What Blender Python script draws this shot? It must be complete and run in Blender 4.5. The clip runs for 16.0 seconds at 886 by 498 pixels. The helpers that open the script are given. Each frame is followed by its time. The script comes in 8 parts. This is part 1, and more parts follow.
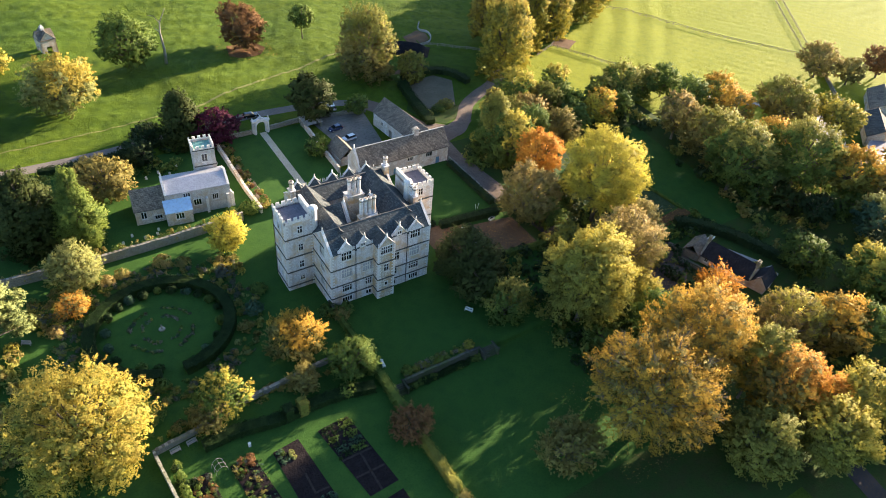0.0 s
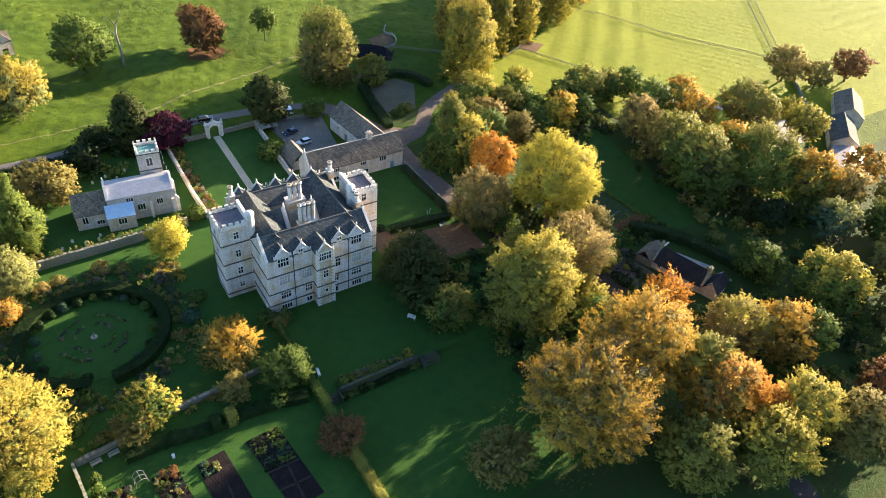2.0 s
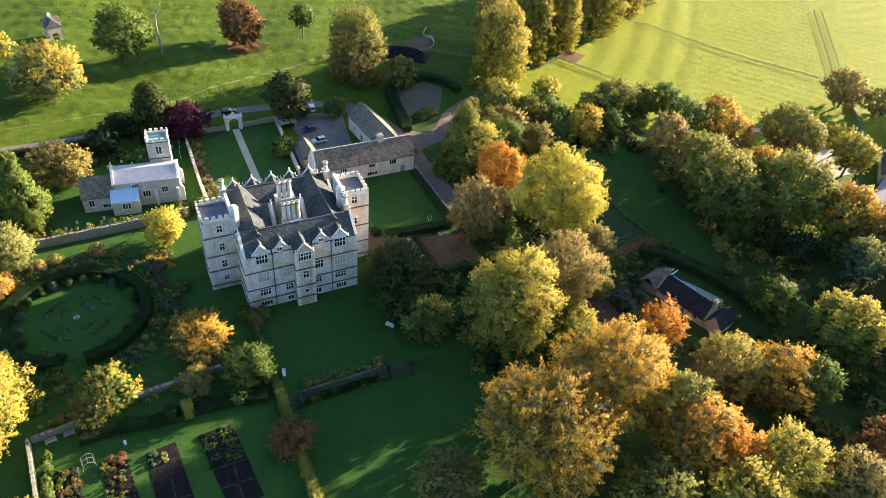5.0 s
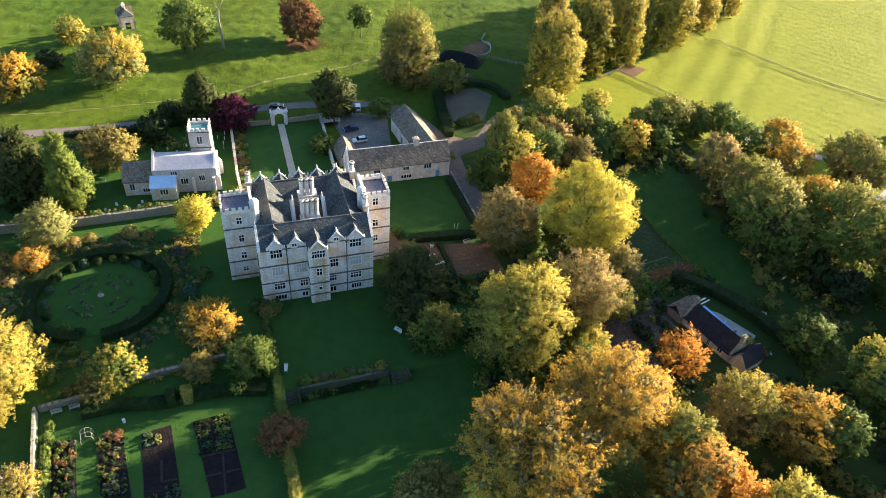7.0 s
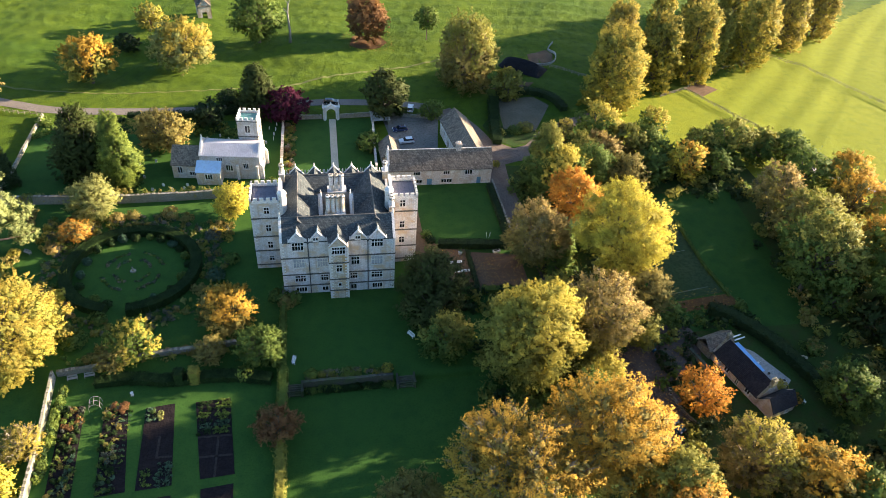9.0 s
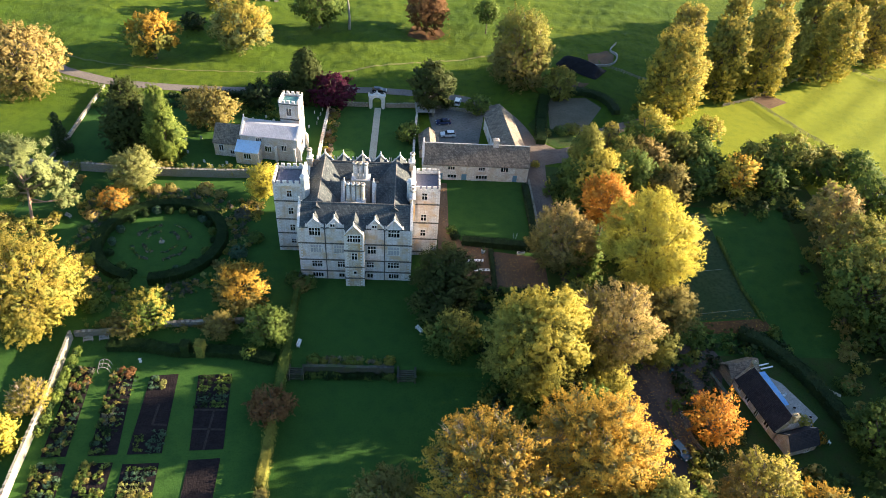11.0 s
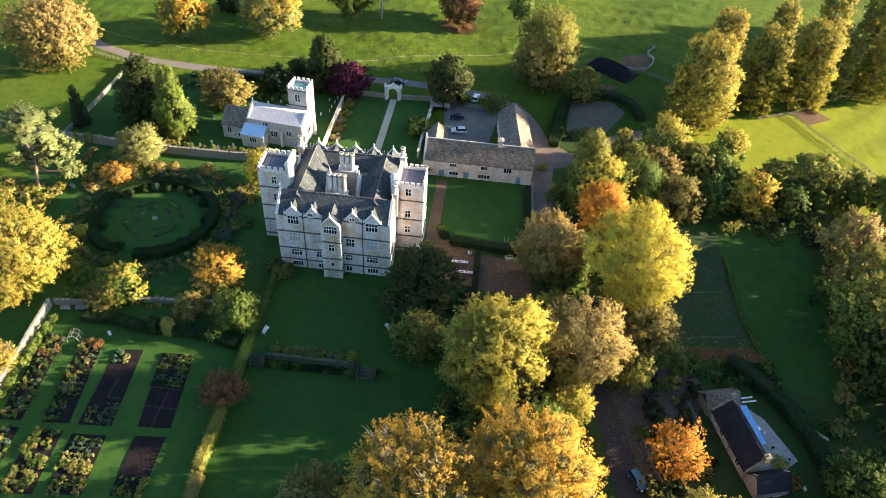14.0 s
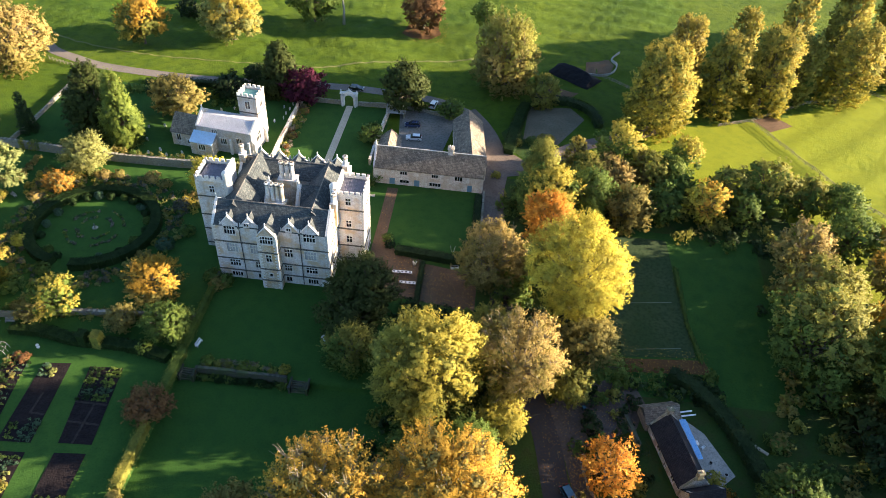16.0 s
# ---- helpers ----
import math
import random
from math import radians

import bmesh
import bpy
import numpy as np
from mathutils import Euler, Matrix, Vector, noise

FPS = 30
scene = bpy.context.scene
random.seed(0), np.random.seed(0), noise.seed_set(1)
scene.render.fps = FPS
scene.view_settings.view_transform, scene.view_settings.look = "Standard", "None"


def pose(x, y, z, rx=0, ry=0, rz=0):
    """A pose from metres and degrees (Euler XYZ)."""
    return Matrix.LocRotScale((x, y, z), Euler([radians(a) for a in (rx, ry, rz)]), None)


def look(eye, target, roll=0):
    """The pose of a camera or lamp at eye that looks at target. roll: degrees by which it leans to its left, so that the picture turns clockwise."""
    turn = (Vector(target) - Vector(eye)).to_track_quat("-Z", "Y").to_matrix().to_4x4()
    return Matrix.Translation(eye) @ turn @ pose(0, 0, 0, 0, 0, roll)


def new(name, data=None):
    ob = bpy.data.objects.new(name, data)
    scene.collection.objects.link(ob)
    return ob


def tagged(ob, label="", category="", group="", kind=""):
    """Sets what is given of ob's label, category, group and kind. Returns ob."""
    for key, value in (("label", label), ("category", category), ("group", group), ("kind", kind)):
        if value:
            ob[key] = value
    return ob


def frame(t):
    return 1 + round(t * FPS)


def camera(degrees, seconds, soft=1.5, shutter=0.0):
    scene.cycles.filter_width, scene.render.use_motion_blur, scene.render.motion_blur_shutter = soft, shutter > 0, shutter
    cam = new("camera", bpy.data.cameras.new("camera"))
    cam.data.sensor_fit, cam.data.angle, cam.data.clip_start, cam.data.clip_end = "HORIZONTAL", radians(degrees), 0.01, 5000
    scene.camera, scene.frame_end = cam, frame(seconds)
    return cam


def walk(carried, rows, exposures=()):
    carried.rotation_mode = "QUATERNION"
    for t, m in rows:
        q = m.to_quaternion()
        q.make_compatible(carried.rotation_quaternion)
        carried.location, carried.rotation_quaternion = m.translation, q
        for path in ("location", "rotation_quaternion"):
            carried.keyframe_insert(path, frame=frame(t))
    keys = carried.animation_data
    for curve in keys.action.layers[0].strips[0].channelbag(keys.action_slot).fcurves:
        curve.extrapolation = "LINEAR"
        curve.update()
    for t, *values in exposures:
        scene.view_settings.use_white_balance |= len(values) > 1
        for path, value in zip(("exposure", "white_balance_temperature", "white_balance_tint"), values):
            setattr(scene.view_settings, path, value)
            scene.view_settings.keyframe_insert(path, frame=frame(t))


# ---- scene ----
cam = camera(64.9, 16.0, soft=0.5)
EXPOSURE = 2.6
PATH = [
    (0, (-0.035, 0.32, 110.854), (8.945, 12.76, 98.034), 5.8),
    (0.5, (2.738, -0.843, 110.864), (11.758, 11.587, 98.054), 6.0),
    (1, (5.588, -1.967, 110.867), (14.628, 10.463, 98.077), 6.0),
    (1.5, (8.55, -3.066, 110.863), (17.62, 9.374, 98.093), 6.0),
    (2, (11.588, -4.116, 110.848), (20.658, 8.324, 98.088), 6.0),
    (2.5, (14.627, -5.176, 110.828), (23.617, 7.324, 98.068), 6.0),
    (3, (17.664, -6.217, 110.803), (26.364, 6.473, 98.023), 5.9),
    (3.5, (20.688, -7.197, 110.788), (29.148, 5.653, 98.008), 5.9),
    (4, (23.739, -8.072, 110.787), (31.909, 4.948, 97.997), 5.9),
    (6.5, (39.566, -11.765, 111.068), (45.396, 2.375, 98.178), 5.2),
    (7, (42.721, -12.28, 111.061), (48.091, 2.04, 98.161), 5.1),
    (7.5, (45.846, -12.648, 111.027), (50.666, 1.842, 98.117), 5.0),
    (8, (48.935, -12.938, 110.986), (53.195, 1.722, 98.066), 4.9),
    (8.5, (52.049, -13.115, 110.926), (55.779, 1.685, 97.996), 4.9),
    (9, (55.191, -13.139, 110.859), (58.391, 1.771, 97.909), 4.9),
    (11.5, (71.011, -11.862, 110.116), (71.571, 3.098, 96.856), 4.4),
    (12, (74.116, -11.384, 110.057), (74.176, 3.516, 96.717), 4.3),
    (12.5, (77.245, -10.723, 110.011), (76.825, 4.117, 96.601), 4.2),
    (13, (80.414, -9.972, 109.987), (79.644, 4.808, 96.547), 4.1),
    (13.5, (83.612, -9.048, 109.983), (82.792, 5.732, 96.533), 4.2),
    (14, (86.805, -7.984, 110.015), (85.975, 6.806, 96.575), 4.2),
    (14.5, (89.926, -6.826, 110.043), (89.106, 7.964, 96.603), 4.2),
    (15, (92.918, -5.75, 110.067), (92.108, 9.05, 96.637), 4.4),
    (15.5, (95.757, -4.817, 110.086), (94.977, 10.023, 96.696), 4.5),
    (16, (98.488, -3.885, 110.102), (97.738, 10.975, 96.742), 4.4),
]
walk(cam, [(t, look(eye, target, roll)) for t, eye, target, roll in PATH], exposures=[(0.0, EXPOSURE), (16.0, EXPOSURE)])

import collections

# ---- light ----
SUN_TO = Vector((1.0, 0.19, 0.248)).normalized()
sun_el = math.asin(SUN_TO.z)
world = bpy.data.worlds.new("sky")
scene.world = world
world.use_nodes = True
wn = world.node_tree.nodes
sky = wn.new("ShaderNodeTexSky")
sky.sky_type = "NISHITA"
sky.sun_disc = False
sky.ozone_density = 3.0
sky.sun_elevation = sun_el
sky.sun_rotation = math.atan2(SUN_TO.x, SUN_TO.y)
world.node_tree.links.new(sky.outputs[0], wn["Background"].inputs[0])
wn["Background"].inputs[1].default_value = 0.072
sun_data = bpy.data.lights.new("sun", "SUN")
sun_data.energy = 5.0
sun_data.angle = radians(0.6)
sun_data.color = (1.0, 0.79, 0.565)
sun = new("sun", sun_data)
sun.matrix_world = look(SUN_TO * 300, (0, 0, 0))


# ---- materials ----
def nodes_of(name):
    m = bpy.data.materials.new(name)
    m.use_nodes = True
    nt = m.node_tree
    return m, nt, nt.nodes["Principled BSDF"]


def noise_at(nt, scale, detail=4.0, vec=None, rough=0.55):
    n = nt.nodes.new("ShaderNodeTexNoise")
    n.inputs["Scale"].default_value = scale
    n.inputs["Detail"].default_value = detail
    n.inputs["Roughness"].default_value = rough
    if vec is None:
        vec = nt.nodes.new("ShaderNodeTexCoord").outputs["Object"]
    nt.links.new(vec, n.inputs["Vector"])
    return n.outputs["Fac"]


def ramp_of(nt, fac, stops):
    r = nt.nodes.new("ShaderNodeValToRGB")
    els = r.color_ramp.elements
    while len(els) < len(stops):
        els.new(0.5)
    for e, (p, c) in zip(els, stops):
        e.position = p
        e.color = (*c, 1)
    nt.links.new(fac, r.inputs[0])
    return r.outputs[0]


def blend(nt, a, b, fac, mode="MIX"):
    m = nt.nodes.new("ShaderNodeMix")
    m.data_type = "RGBA"
    m.blend_type = mode
    if isinstance(fac, (int, float)):
        m.inputs[0].default_value = fac
    else:
        nt.links.new(fac, m.inputs[0])
    for sock, v in ((m.inputs[6], a), (m.inputs[7], b)):
        if isinstance(v, tuple):
            sock.default_value = (*v, 1)
        else:
            nt.links.new(v, sock)
    return m.outputs[2]


def bump_in(nt, bsdf, fac, strength, dist):
    b = nt.nodes.new("ShaderNodeBump")
    b.inputs["Strength"].default_value = strength
    b.inputs["Distance"].default_value = dist
    nt.links.new(fac, b.inputs["Height"])
    nt.links.new(b.outputs[0], bsdf.inputs["Normal"])


def mottled(name, c1, c2, c3, big=0.15, fine=3.0, rough=0.85, bump=0.5, dist=0.05, spec=0.3):
    """Three colours mixed by a large and a fine noise, with relief."""
    m, nt, b = nodes_of(name)
    nb, nf = noise_at(nt, big), noise_at(nt, fine, 6.0)
    col = ramp_of(nt, nb, [(0.35, c1), (0.65, c2)])
    fac = ramp_of(nt, nf, [(0.45, (0, 0, 0)), (0.72, (1, 1, 1))])
    col = blend(nt, col, c3, fac)
    nt.links.new(col, b.inputs["Base Color"])
    b.inputs["Roughness"].default_value = rough
    b.inputs["Specular IOR Level"].default_value = spec
    bump_in(nt, b, nf, bump, dist)
    return m


def wall_vec(nt):
    tc = nt.nodes.new("ShaderNodeTexCoord").outputs["Object"]
    sep = nt.nodes.new("ShaderNodeSeparateXYZ")
    nt.links.new(tc, sep.inputs[0])
    add = nt.nodes.new("ShaderNodeMath")
    nt.links.new(sep.outputs[0], add.inputs[0])
    nt.links.new(sep.outputs[1], add.inputs[1])
    com = nt.nodes.new("ShaderNodeCombineXYZ")
    nt.links.new(add.outputs[0], com.inputs[0])
    nt.links.new(sep.outputs[2], com.inputs[1])
    return com.outputs[0]


def masonry(name, c1, c2, joint, stain, bw=0.55, bh=0.24, stain_amount=0.5, rough=0.9, moss=None, speck=0.6, streak=None, spec=0.2):
    """Coursed stone or slates with varied pieces, dark joints, stains, run-off streaks and relief."""
    m, nt, b = nodes_of(name)
    br = nt.nodes.new("ShaderNodeTexBrick")
    vec = wall_vec(nt)
    nt.links.new(vec, br.inputs["Vector"])
    br.inputs["Color1"].default_value = (*c1, 1)
    br.inputs["Color2"].default_value = (*c2, 1)
    br.inputs["Mortar"].default_value = (*joint, 1)
    br.inputs["Scale"].default_value = 1.0
    br.inputs["Mortar Size"].default_value = 0.025
    br.inputs["Brick Width"].default_value = bw
    br.inputs["Row Height"].default_value = bh
    nb, nf = noise_at(nt, 0.35, 5.0), noise_at(nt, 1.9, 8.0, rough=0.78)
    fac = ramp_of(nt, nb, [(0.46, (0, 0, 0)), (0.62, (stain_amount,) * 3)])
    col = blend(nt, br.outputs["Color"], stain, fac)
    fac2 = ramp_of(nt, nf, [(0.50, (0, 0, 0)), (0.66, (speck,) * 3)])
    col = blend(nt, col, moss or tuple(v * 0.4 for v in c1), fac2)
    if streak:
        mp = nt.nodes.new("ShaderNodeMapping")
        mp.inputs["Scale"].default_value = (1.1, 0.13, 1.0)
        nt.links.new(vec, mp.inputs["Vector"])
        ns = noise_at(nt, 1.0, 6.0, mp.outputs[0], 0.7)
        col = blend(nt, col, streak, ramp_of(nt, ns, [(0.50, (0, 0, 0)), (0.68, (0.75, 0.75, 0.75))]))
    nt.links.new(col, b.inputs["Base Color"])
    b.inputs["Roughness"].default_value = rough
    b.inputs["Specular IOR Level"].default_value = spec
    mx = nt.nodes.new("ShaderNodeMath")
    mx.operation = "ADD"
    nt.links.new(nf, mx.inputs[0])
    nt.links.new(br.outputs["Fac"], mx.inputs[1])
    bump_in(nt, b, mx.outputs[0], -0.5, 0.06)
    return m


def leafy(name, c1, c2, c3, thin=0.44):
    """Leaves: colour drifting from tuft to tuft and over the crown, with light shining through."""
    c1, c2, c3 = ((r * 0.90, g * 0.88, v * 1.02 + 0.008 * min(1.0, r / 0.15)) for r, g, v in (c1, c2, c3))
    thin *= 0.78
    m, nt, b = nodes_of(name)
    isl = nt.nodes.new("ShaderNodeNewGeometry").outputs["Random Per Island"]
    tuft = ramp_of(nt, noise_at(nt, 0.75, 3.0, rough=0.65), [(0.30, tuple(v * 0.6 for v in c1)), (0.48, c2), (0.68, tuple(min(1.0, v * 1.15) for v in c3))])
    single = ramp_of(nt, isl, [(0.0, tuple(v * 0.45 for v in c1)), (0.5, c2), (1.0, tuple(min(0.9, v * 1.2) for v in c3))])
    col = blend(nt, tuft, single, 0.34)
    drift = ramp_of(nt, noise_at(nt, 0.16, 2.0), [(0.36, c1), (0.64, c3)])
    col = blend(nt, col, drift, 0.3)
    nt.links.new(col, b.inputs["Base Color"])
    b.inputs["Roughness"].default_value = 0.7
    b.inputs["Specular IOR Level"].default_value = 0.12
    tr = nt.nodes.new("ShaderNodeBsdfTranslucent")
    nt.links.new(col, tr.inputs["Color"])
    mix = nt.nodes.new("ShaderNodeMixShader")
    mix.inputs[0].default_value = thin
    nt.links.new(b.outputs[0], mix.inputs[1])
    nt.links.new(tr.outputs[0], mix.inputs[2])
    nt.links.new(mix.outputs[0], nt.nodes["Material Output"].inputs["Surface"])
    return m


def plain(name, c, rough=0.5, metal=0.0, spec=0.5, coat=0.0):
    m, nt, b = nodes_of(name)
    n = noise_at(nt, 6.0, 4.0)
    col = ramp_of(nt, n, [(0.3, tuple(v * 0.82 for v in c)), (0.7, tuple(min(1, v * 1.08) for v in c))])
    nt.links.new(col, b.inputs["Base Color"])
    b.inputs["Roughness"].default_value = rough
    b.inputs["Metallic"].default_value = metal
    b.inputs["Specular IOR Level"].default_value = spec
    b.inputs["Coat Weight"].default_value = coat
    return m


STONE = masonry("limestone", (0.68, 0.665, 0.665), (0.58, 0.565, 0.56), (0.44, 0.425, 0.42), (0.52, 0.375, 0.215), 0.9, 0.36, 0.85, moss=(0.33, 0.325, 0.32), speck=0.8, streak=(0.41, 0.335, 0.255))
CHURCH_STONE = masonry("grey_church_limestone", (0.58, 0.565, 0.55), (0.49, 0.475, 0.46), (0.36, 0.345, 0.33), (0.42, 0.34, 0.24), 0.7, 0.3, 0.7, moss=(0.27, 0.26, 0.25), speck=0.85, streak=(0.36, 0.31, 0.25))
STONE_OCHRE = masonry("ochre_stained_limestone", (0.66, 0.60, 0.50), (0.48, 0.42, 0.33), (0.28, 0.25, 0.22), (0.50, 0.32, 0.14), 0.8, 0.34, 0.95, moss=(0.26, 0.23, 0.20), speck=0.8, streak=(0.42, 0.28, 0.14))
STONE_MOSSY = masonry("mossy_rubble", (0.105, 0.10, 0.078), (0.068, 0.068, 0.05), (0.04, 0.04, 0.035), (0.06, 0.08, 0.03), 0.42, 0.16, 0.8, moss=(0.05, 0.07, 0.025), speck=0.8)
RIDGE_STONE = masonry("weathered_ridge_stone", (0.17, 0.16, 0.14), (0.12, 0.115, 0.105), (0.07, 0.066, 0.06), (0.10, 0.10, 0.10), 0.5, 0.3, 0.8, 0.9, moss=(0.34, 0.31, 0.27), speck=0.7, streak=(0.035, 0.038, 0.04), spec=0.1)
STONE_PALE = mottled("dressed_limestone", (0.74, 0.71, 0.66), (0.64, 0.61, 0.57), (0.40, 0.38, 0.35), 0.4, 4.0)
STONE_WARM = masonry("rubble_limestone", (0.74, 0.70, 0.64), (0.56, 0.51, 0.45), (0.30, 0.27, 0.23), (0.48, 0.34, 0.20), 0.55, 0.22, 0.6, moss=(0.28, 0.25, 0.22), speck=0.8, streak=(0.42, 0.30, 0.19))
STONE_WALL = masonry("dry_stone", (0.36, 0.33, 0.27), (0.27, 0.25, 0.21), (0.12, 0.11, 0.10), (0.20, 0.19, 0.12), 0.42, 0.13, 0.6, moss=(0.10, 0.11, 0.05))
STONE_GARDEN = masonry("garden_wall_rubble", (0.44, 0.41, 0.35), (0.30, 0.28, 0.23), (0.13, 0.12, 0.10), (0.22, 0.22, 0.13), 0.45, 0.18, 0.8, moss=(0.12, 0.13, 0.06), speck=0.9)
BAND = mottled("weathered_string_course", (0.055, 0.055, 0.052), (0.09, 0.085, 0.075), (0.20, 0.18, 0.15), 0.6, 3.0)
SLATE = masonry("stone_slates", (0.058, 0.070, 0.076), (0.044, 0.053, 0.058), (0.022, 0.026, 0.028), (0.075, 0.086, 0.088), 0.5, 0.3, 0.6, 0.85, moss=(0.24, 0.245, 0.225), speck=0.55, streak=(0.038, 0.043, 0.046), spec=0.10)
SLATE_BROWN = masonry("lichened_stone_slates", (0.24, 0.20, 0.155), (0.15, 0.125, 0.10), (0.08, 0.068, 0.056), (0.085, 0.075, 0.062), 0.5, 0.3, 0.75, 0.9, moss=(0.40, 0.35, 0.28), speck=0.75, streak=(0.055, 0.048, 0.04), spec=0.1)
STONE_LIME = masonry("limewashed_rubble", (0.80, 0.78, 0.74), (0.64, 0.61, 0.56), (0.46, 0.42, 0.37), (0.50, 0.37, 0.23), 0.6, 0.25, 0.55, moss=(0.36, 0.31, 0.26), speck=0.8, streak=(0.48, 0.37, 0.26))
SLATE_DARK = masonry("blue_slates", (0.030, 0.031, 0.040), (0.018, 0.019, 0.025), (0.010, 0.010, 0.012), (0.035, 0.036, 0.04), 0.35, 0.22, 0.5, 0.8, moss=(0.08, 0.08, 0.075), speck=0.4, spec=0.15)
LEAD = mottled("lead_sheet", (0.15, 0.145, 0.18), (0.20, 0.19, 0.225), (0.09, 0.09, 0.11), 0.5, 2.5, 0.55, 0.2, 0.02, 0.4)
LEAD_PALE = mottled("pale_lead_sheet", (0.42, 0.42, 0.45), (0.50, 0.50, 0.53), (0.32, 0.32, 0.35), 0.5, 2.5, 0.45, 0.2, 0.02, 0.5)
COPPER = mottled("verdigris_sheet", (0.10, 0.26, 0.24), (0.14, 0.32, 0.30), (0.08, 0.16, 0.15), 0.8, 3.0, 0.6, 0.2, 0.02)
BLUE_SHEET = mottled("pale_blue_sheet", (0.38, 0.55, 0.74), (0.44, 0.61, 0.78), (0.34, 0.46, 0.60), 0.5, 2.0, 0.4, 0.1, 0.01)
TARP = mottled("blue_tarpaulin", (0.12, 0.36, 0.72), (0.18, 0.44, 0.78), (0.34, 0.55, 0.80), 1.2, 5.0, 0.4, 0.9, 0.12, 0.5)
GLASS = plain("leaded_glass", (0.018, 0.022, 0.028), 0.08, 0.0, 0.9)
# opaque pale grey fill for the lighter windows
PALE_PANE = mottled("pale_pane", (0.34, 0.36, 0.38), (0.42, 0.43, 0.43), (0.28, 0.30, 0.33), 1.5, 8.0, 0.5)
IRON = plain("cast_iron", (0.05, 0.05, 0.05), 0.6)
BLUE_DOOR = plain("blue_paint", (0.12, 0.26, 0.38), 0.5)
TIMBER = mottled("weathered_timber", (0.22, 0.19, 0.15), (0.30, 0.27, 0.22), (0.12, 0.10, 0.08), 1.0, 9.0)
WHITE = plain("white_paint", (0.78, 0.78, 0.76), 0.5)
FADED = plain("faded_line_paint", (0.20, 0.23, 0.19), 0.9)
BARK = mottled("bark", (0.11, 0.09, 0.07), (0.17, 0.14, 0.11), (0.06, 0.05, 0.04), 0.8, 6.0, 0.95, 1.0, 0.06)
BARK_RED = mottled("reddish_pine_bark", (0.30, 0.19, 0.13), (0.40, 0.27, 0.19), (0.17, 0.11, 0.08), 0.8, 6.0, 0.95, 1.0, 0.06)
BARK_PALE = mottled("bleached_bark", (0.34, 0.31, 0.27), (0.27, 0.24, 0.21), (0.16, 0.14, 0.12), 0.8, 6.0, 0.95, 1.0, 0.06)
TWIG = mottled("bare_twigs", (0.20, 0.165, 0.12), (0.26, 0.215, 0.16), (0.12, 0.10, 0.075), 0.8, 6.0, 0.95, 0.5, 0.02, 0.1)
ASPHALT = mottled("worn_asphalt", (0.155, 0.135, 0.12), (0.20, 0.175, 0.155), (0.10, 0.088, 0.078), 0.15, 2.5, 0.9, 0.3, 0.02, 0.2)
YARD = mottled("worn_gravel_yard", (0.15, 0.14, 0.125), (0.20, 0.185, 0.165), (0.09, 0.088, 0.07), 0.18, 1.5, 0.9, 0.3, 0.02, 0.2)
DUST = mottled("dusty_drive", (0.135, 0.108, 0.09), (0.18, 0.145, 0.122), (0.09, 0.07, 0.058), 0.2, 2.5, 0.95, 0.4, 0.03, 0.1)
GRAVEL = mottled("brown_gravel", (0.125, 0.080, 0.050), (0.16, 0.105, 0.066), (0.07, 0.044, 0.028), 0.25, 3.0, 0.95, 0.6, 0.03, 0.1)
PATH_STONE = mottled("buff_path", (0.44, 0.38, 0.27), (0.50, 0.44, 0.33), (0.32, 0.28, 0.20), 0.3, 3.0, 0.95, 0.4, 0.03)
DIRT = mottled("bare_brown_ground", (0.115, 0.10, 0.07), (0.155, 0.13, 0.095), (0.07, 0.075, 0.045), 0.15, 2.0, 0.95, 0.4, 0.03, 0.1)
CONCRETE = mottled("stained_concrete", (0.30, 0.29, 0.27), (0.38, 0.36, 0.33), (0.20, 0.19, 0.18), 0.3, 3.0, 0.9, 0.3, 0.02)
SOIL = mottled("dug_soil", (0.013, 0.010, 0.011), (0.022, 0.017, 0.017), (0.008, 0.006, 0.007), 0.6, 3.0, 0.95, 1.0, 0.15, 0.1)
TROD = mottled("trodden_earth", (0.035, 0.028, 0.025), (0.045, 0.036, 0.032), (0.02, 0.016, 0.015), 0.6, 3.0, 0.95, 0.6, 0.05, 0.1)
WORN_GRASS = mottled("worn_turf", (0.12, 0.13, 0.04), (0.15, 0.15, 0.055), (0.07, 0.10, 0.02), 0.4, 3.0, 0.95, 0.4, 0.03)
COURT = mottled("mossy_court", (0.030, 0.056, 0.022), (0.044, 0.066, 0.030), (0.020, 0.040, 0.014), 0.12, 1.6, 0.95, 0.3, 0.02, 0.1)
LITTER = mottled("fallen_leaves", (0.10, 0.052, 0.025), (0.075, 0.045, 0.022), (0.16, 0.085, 0.032), 0.6, 4.0, 0.95, 0.8, 0.05, 0.1)
BLACK_SHEET = mottled("black_sheeting", (0.008, 0.008, 0.010), (0.014, 0.014, 0.016), (0.024, 0.024, 0.028), 0.5, 3.0, 0.75, 0.8, 0.1, 0.1)
DAMP_YARD = mottled("damp_leaf_strewn_gravel", (0.082, 0.064, 0.056), (0.105, 0.084, 0.074), (0.055, 0.042, 0.034), 0.2, 2.0, 0.9, 0.4, 0.02, 0.2)
OLD_ASPHALT = mottled("dark_leaf_strewn_asphalt", (0.038, 0.035, 0.038), (0.052, 0.047, 0.050), (0.070, 0.050, 0.036), 0.2, 2.2, 0.9, 0.3, 0.02, 0.2)
TYRE = plain("rubber", (0.02, 0.02, 0.02), 0.8)


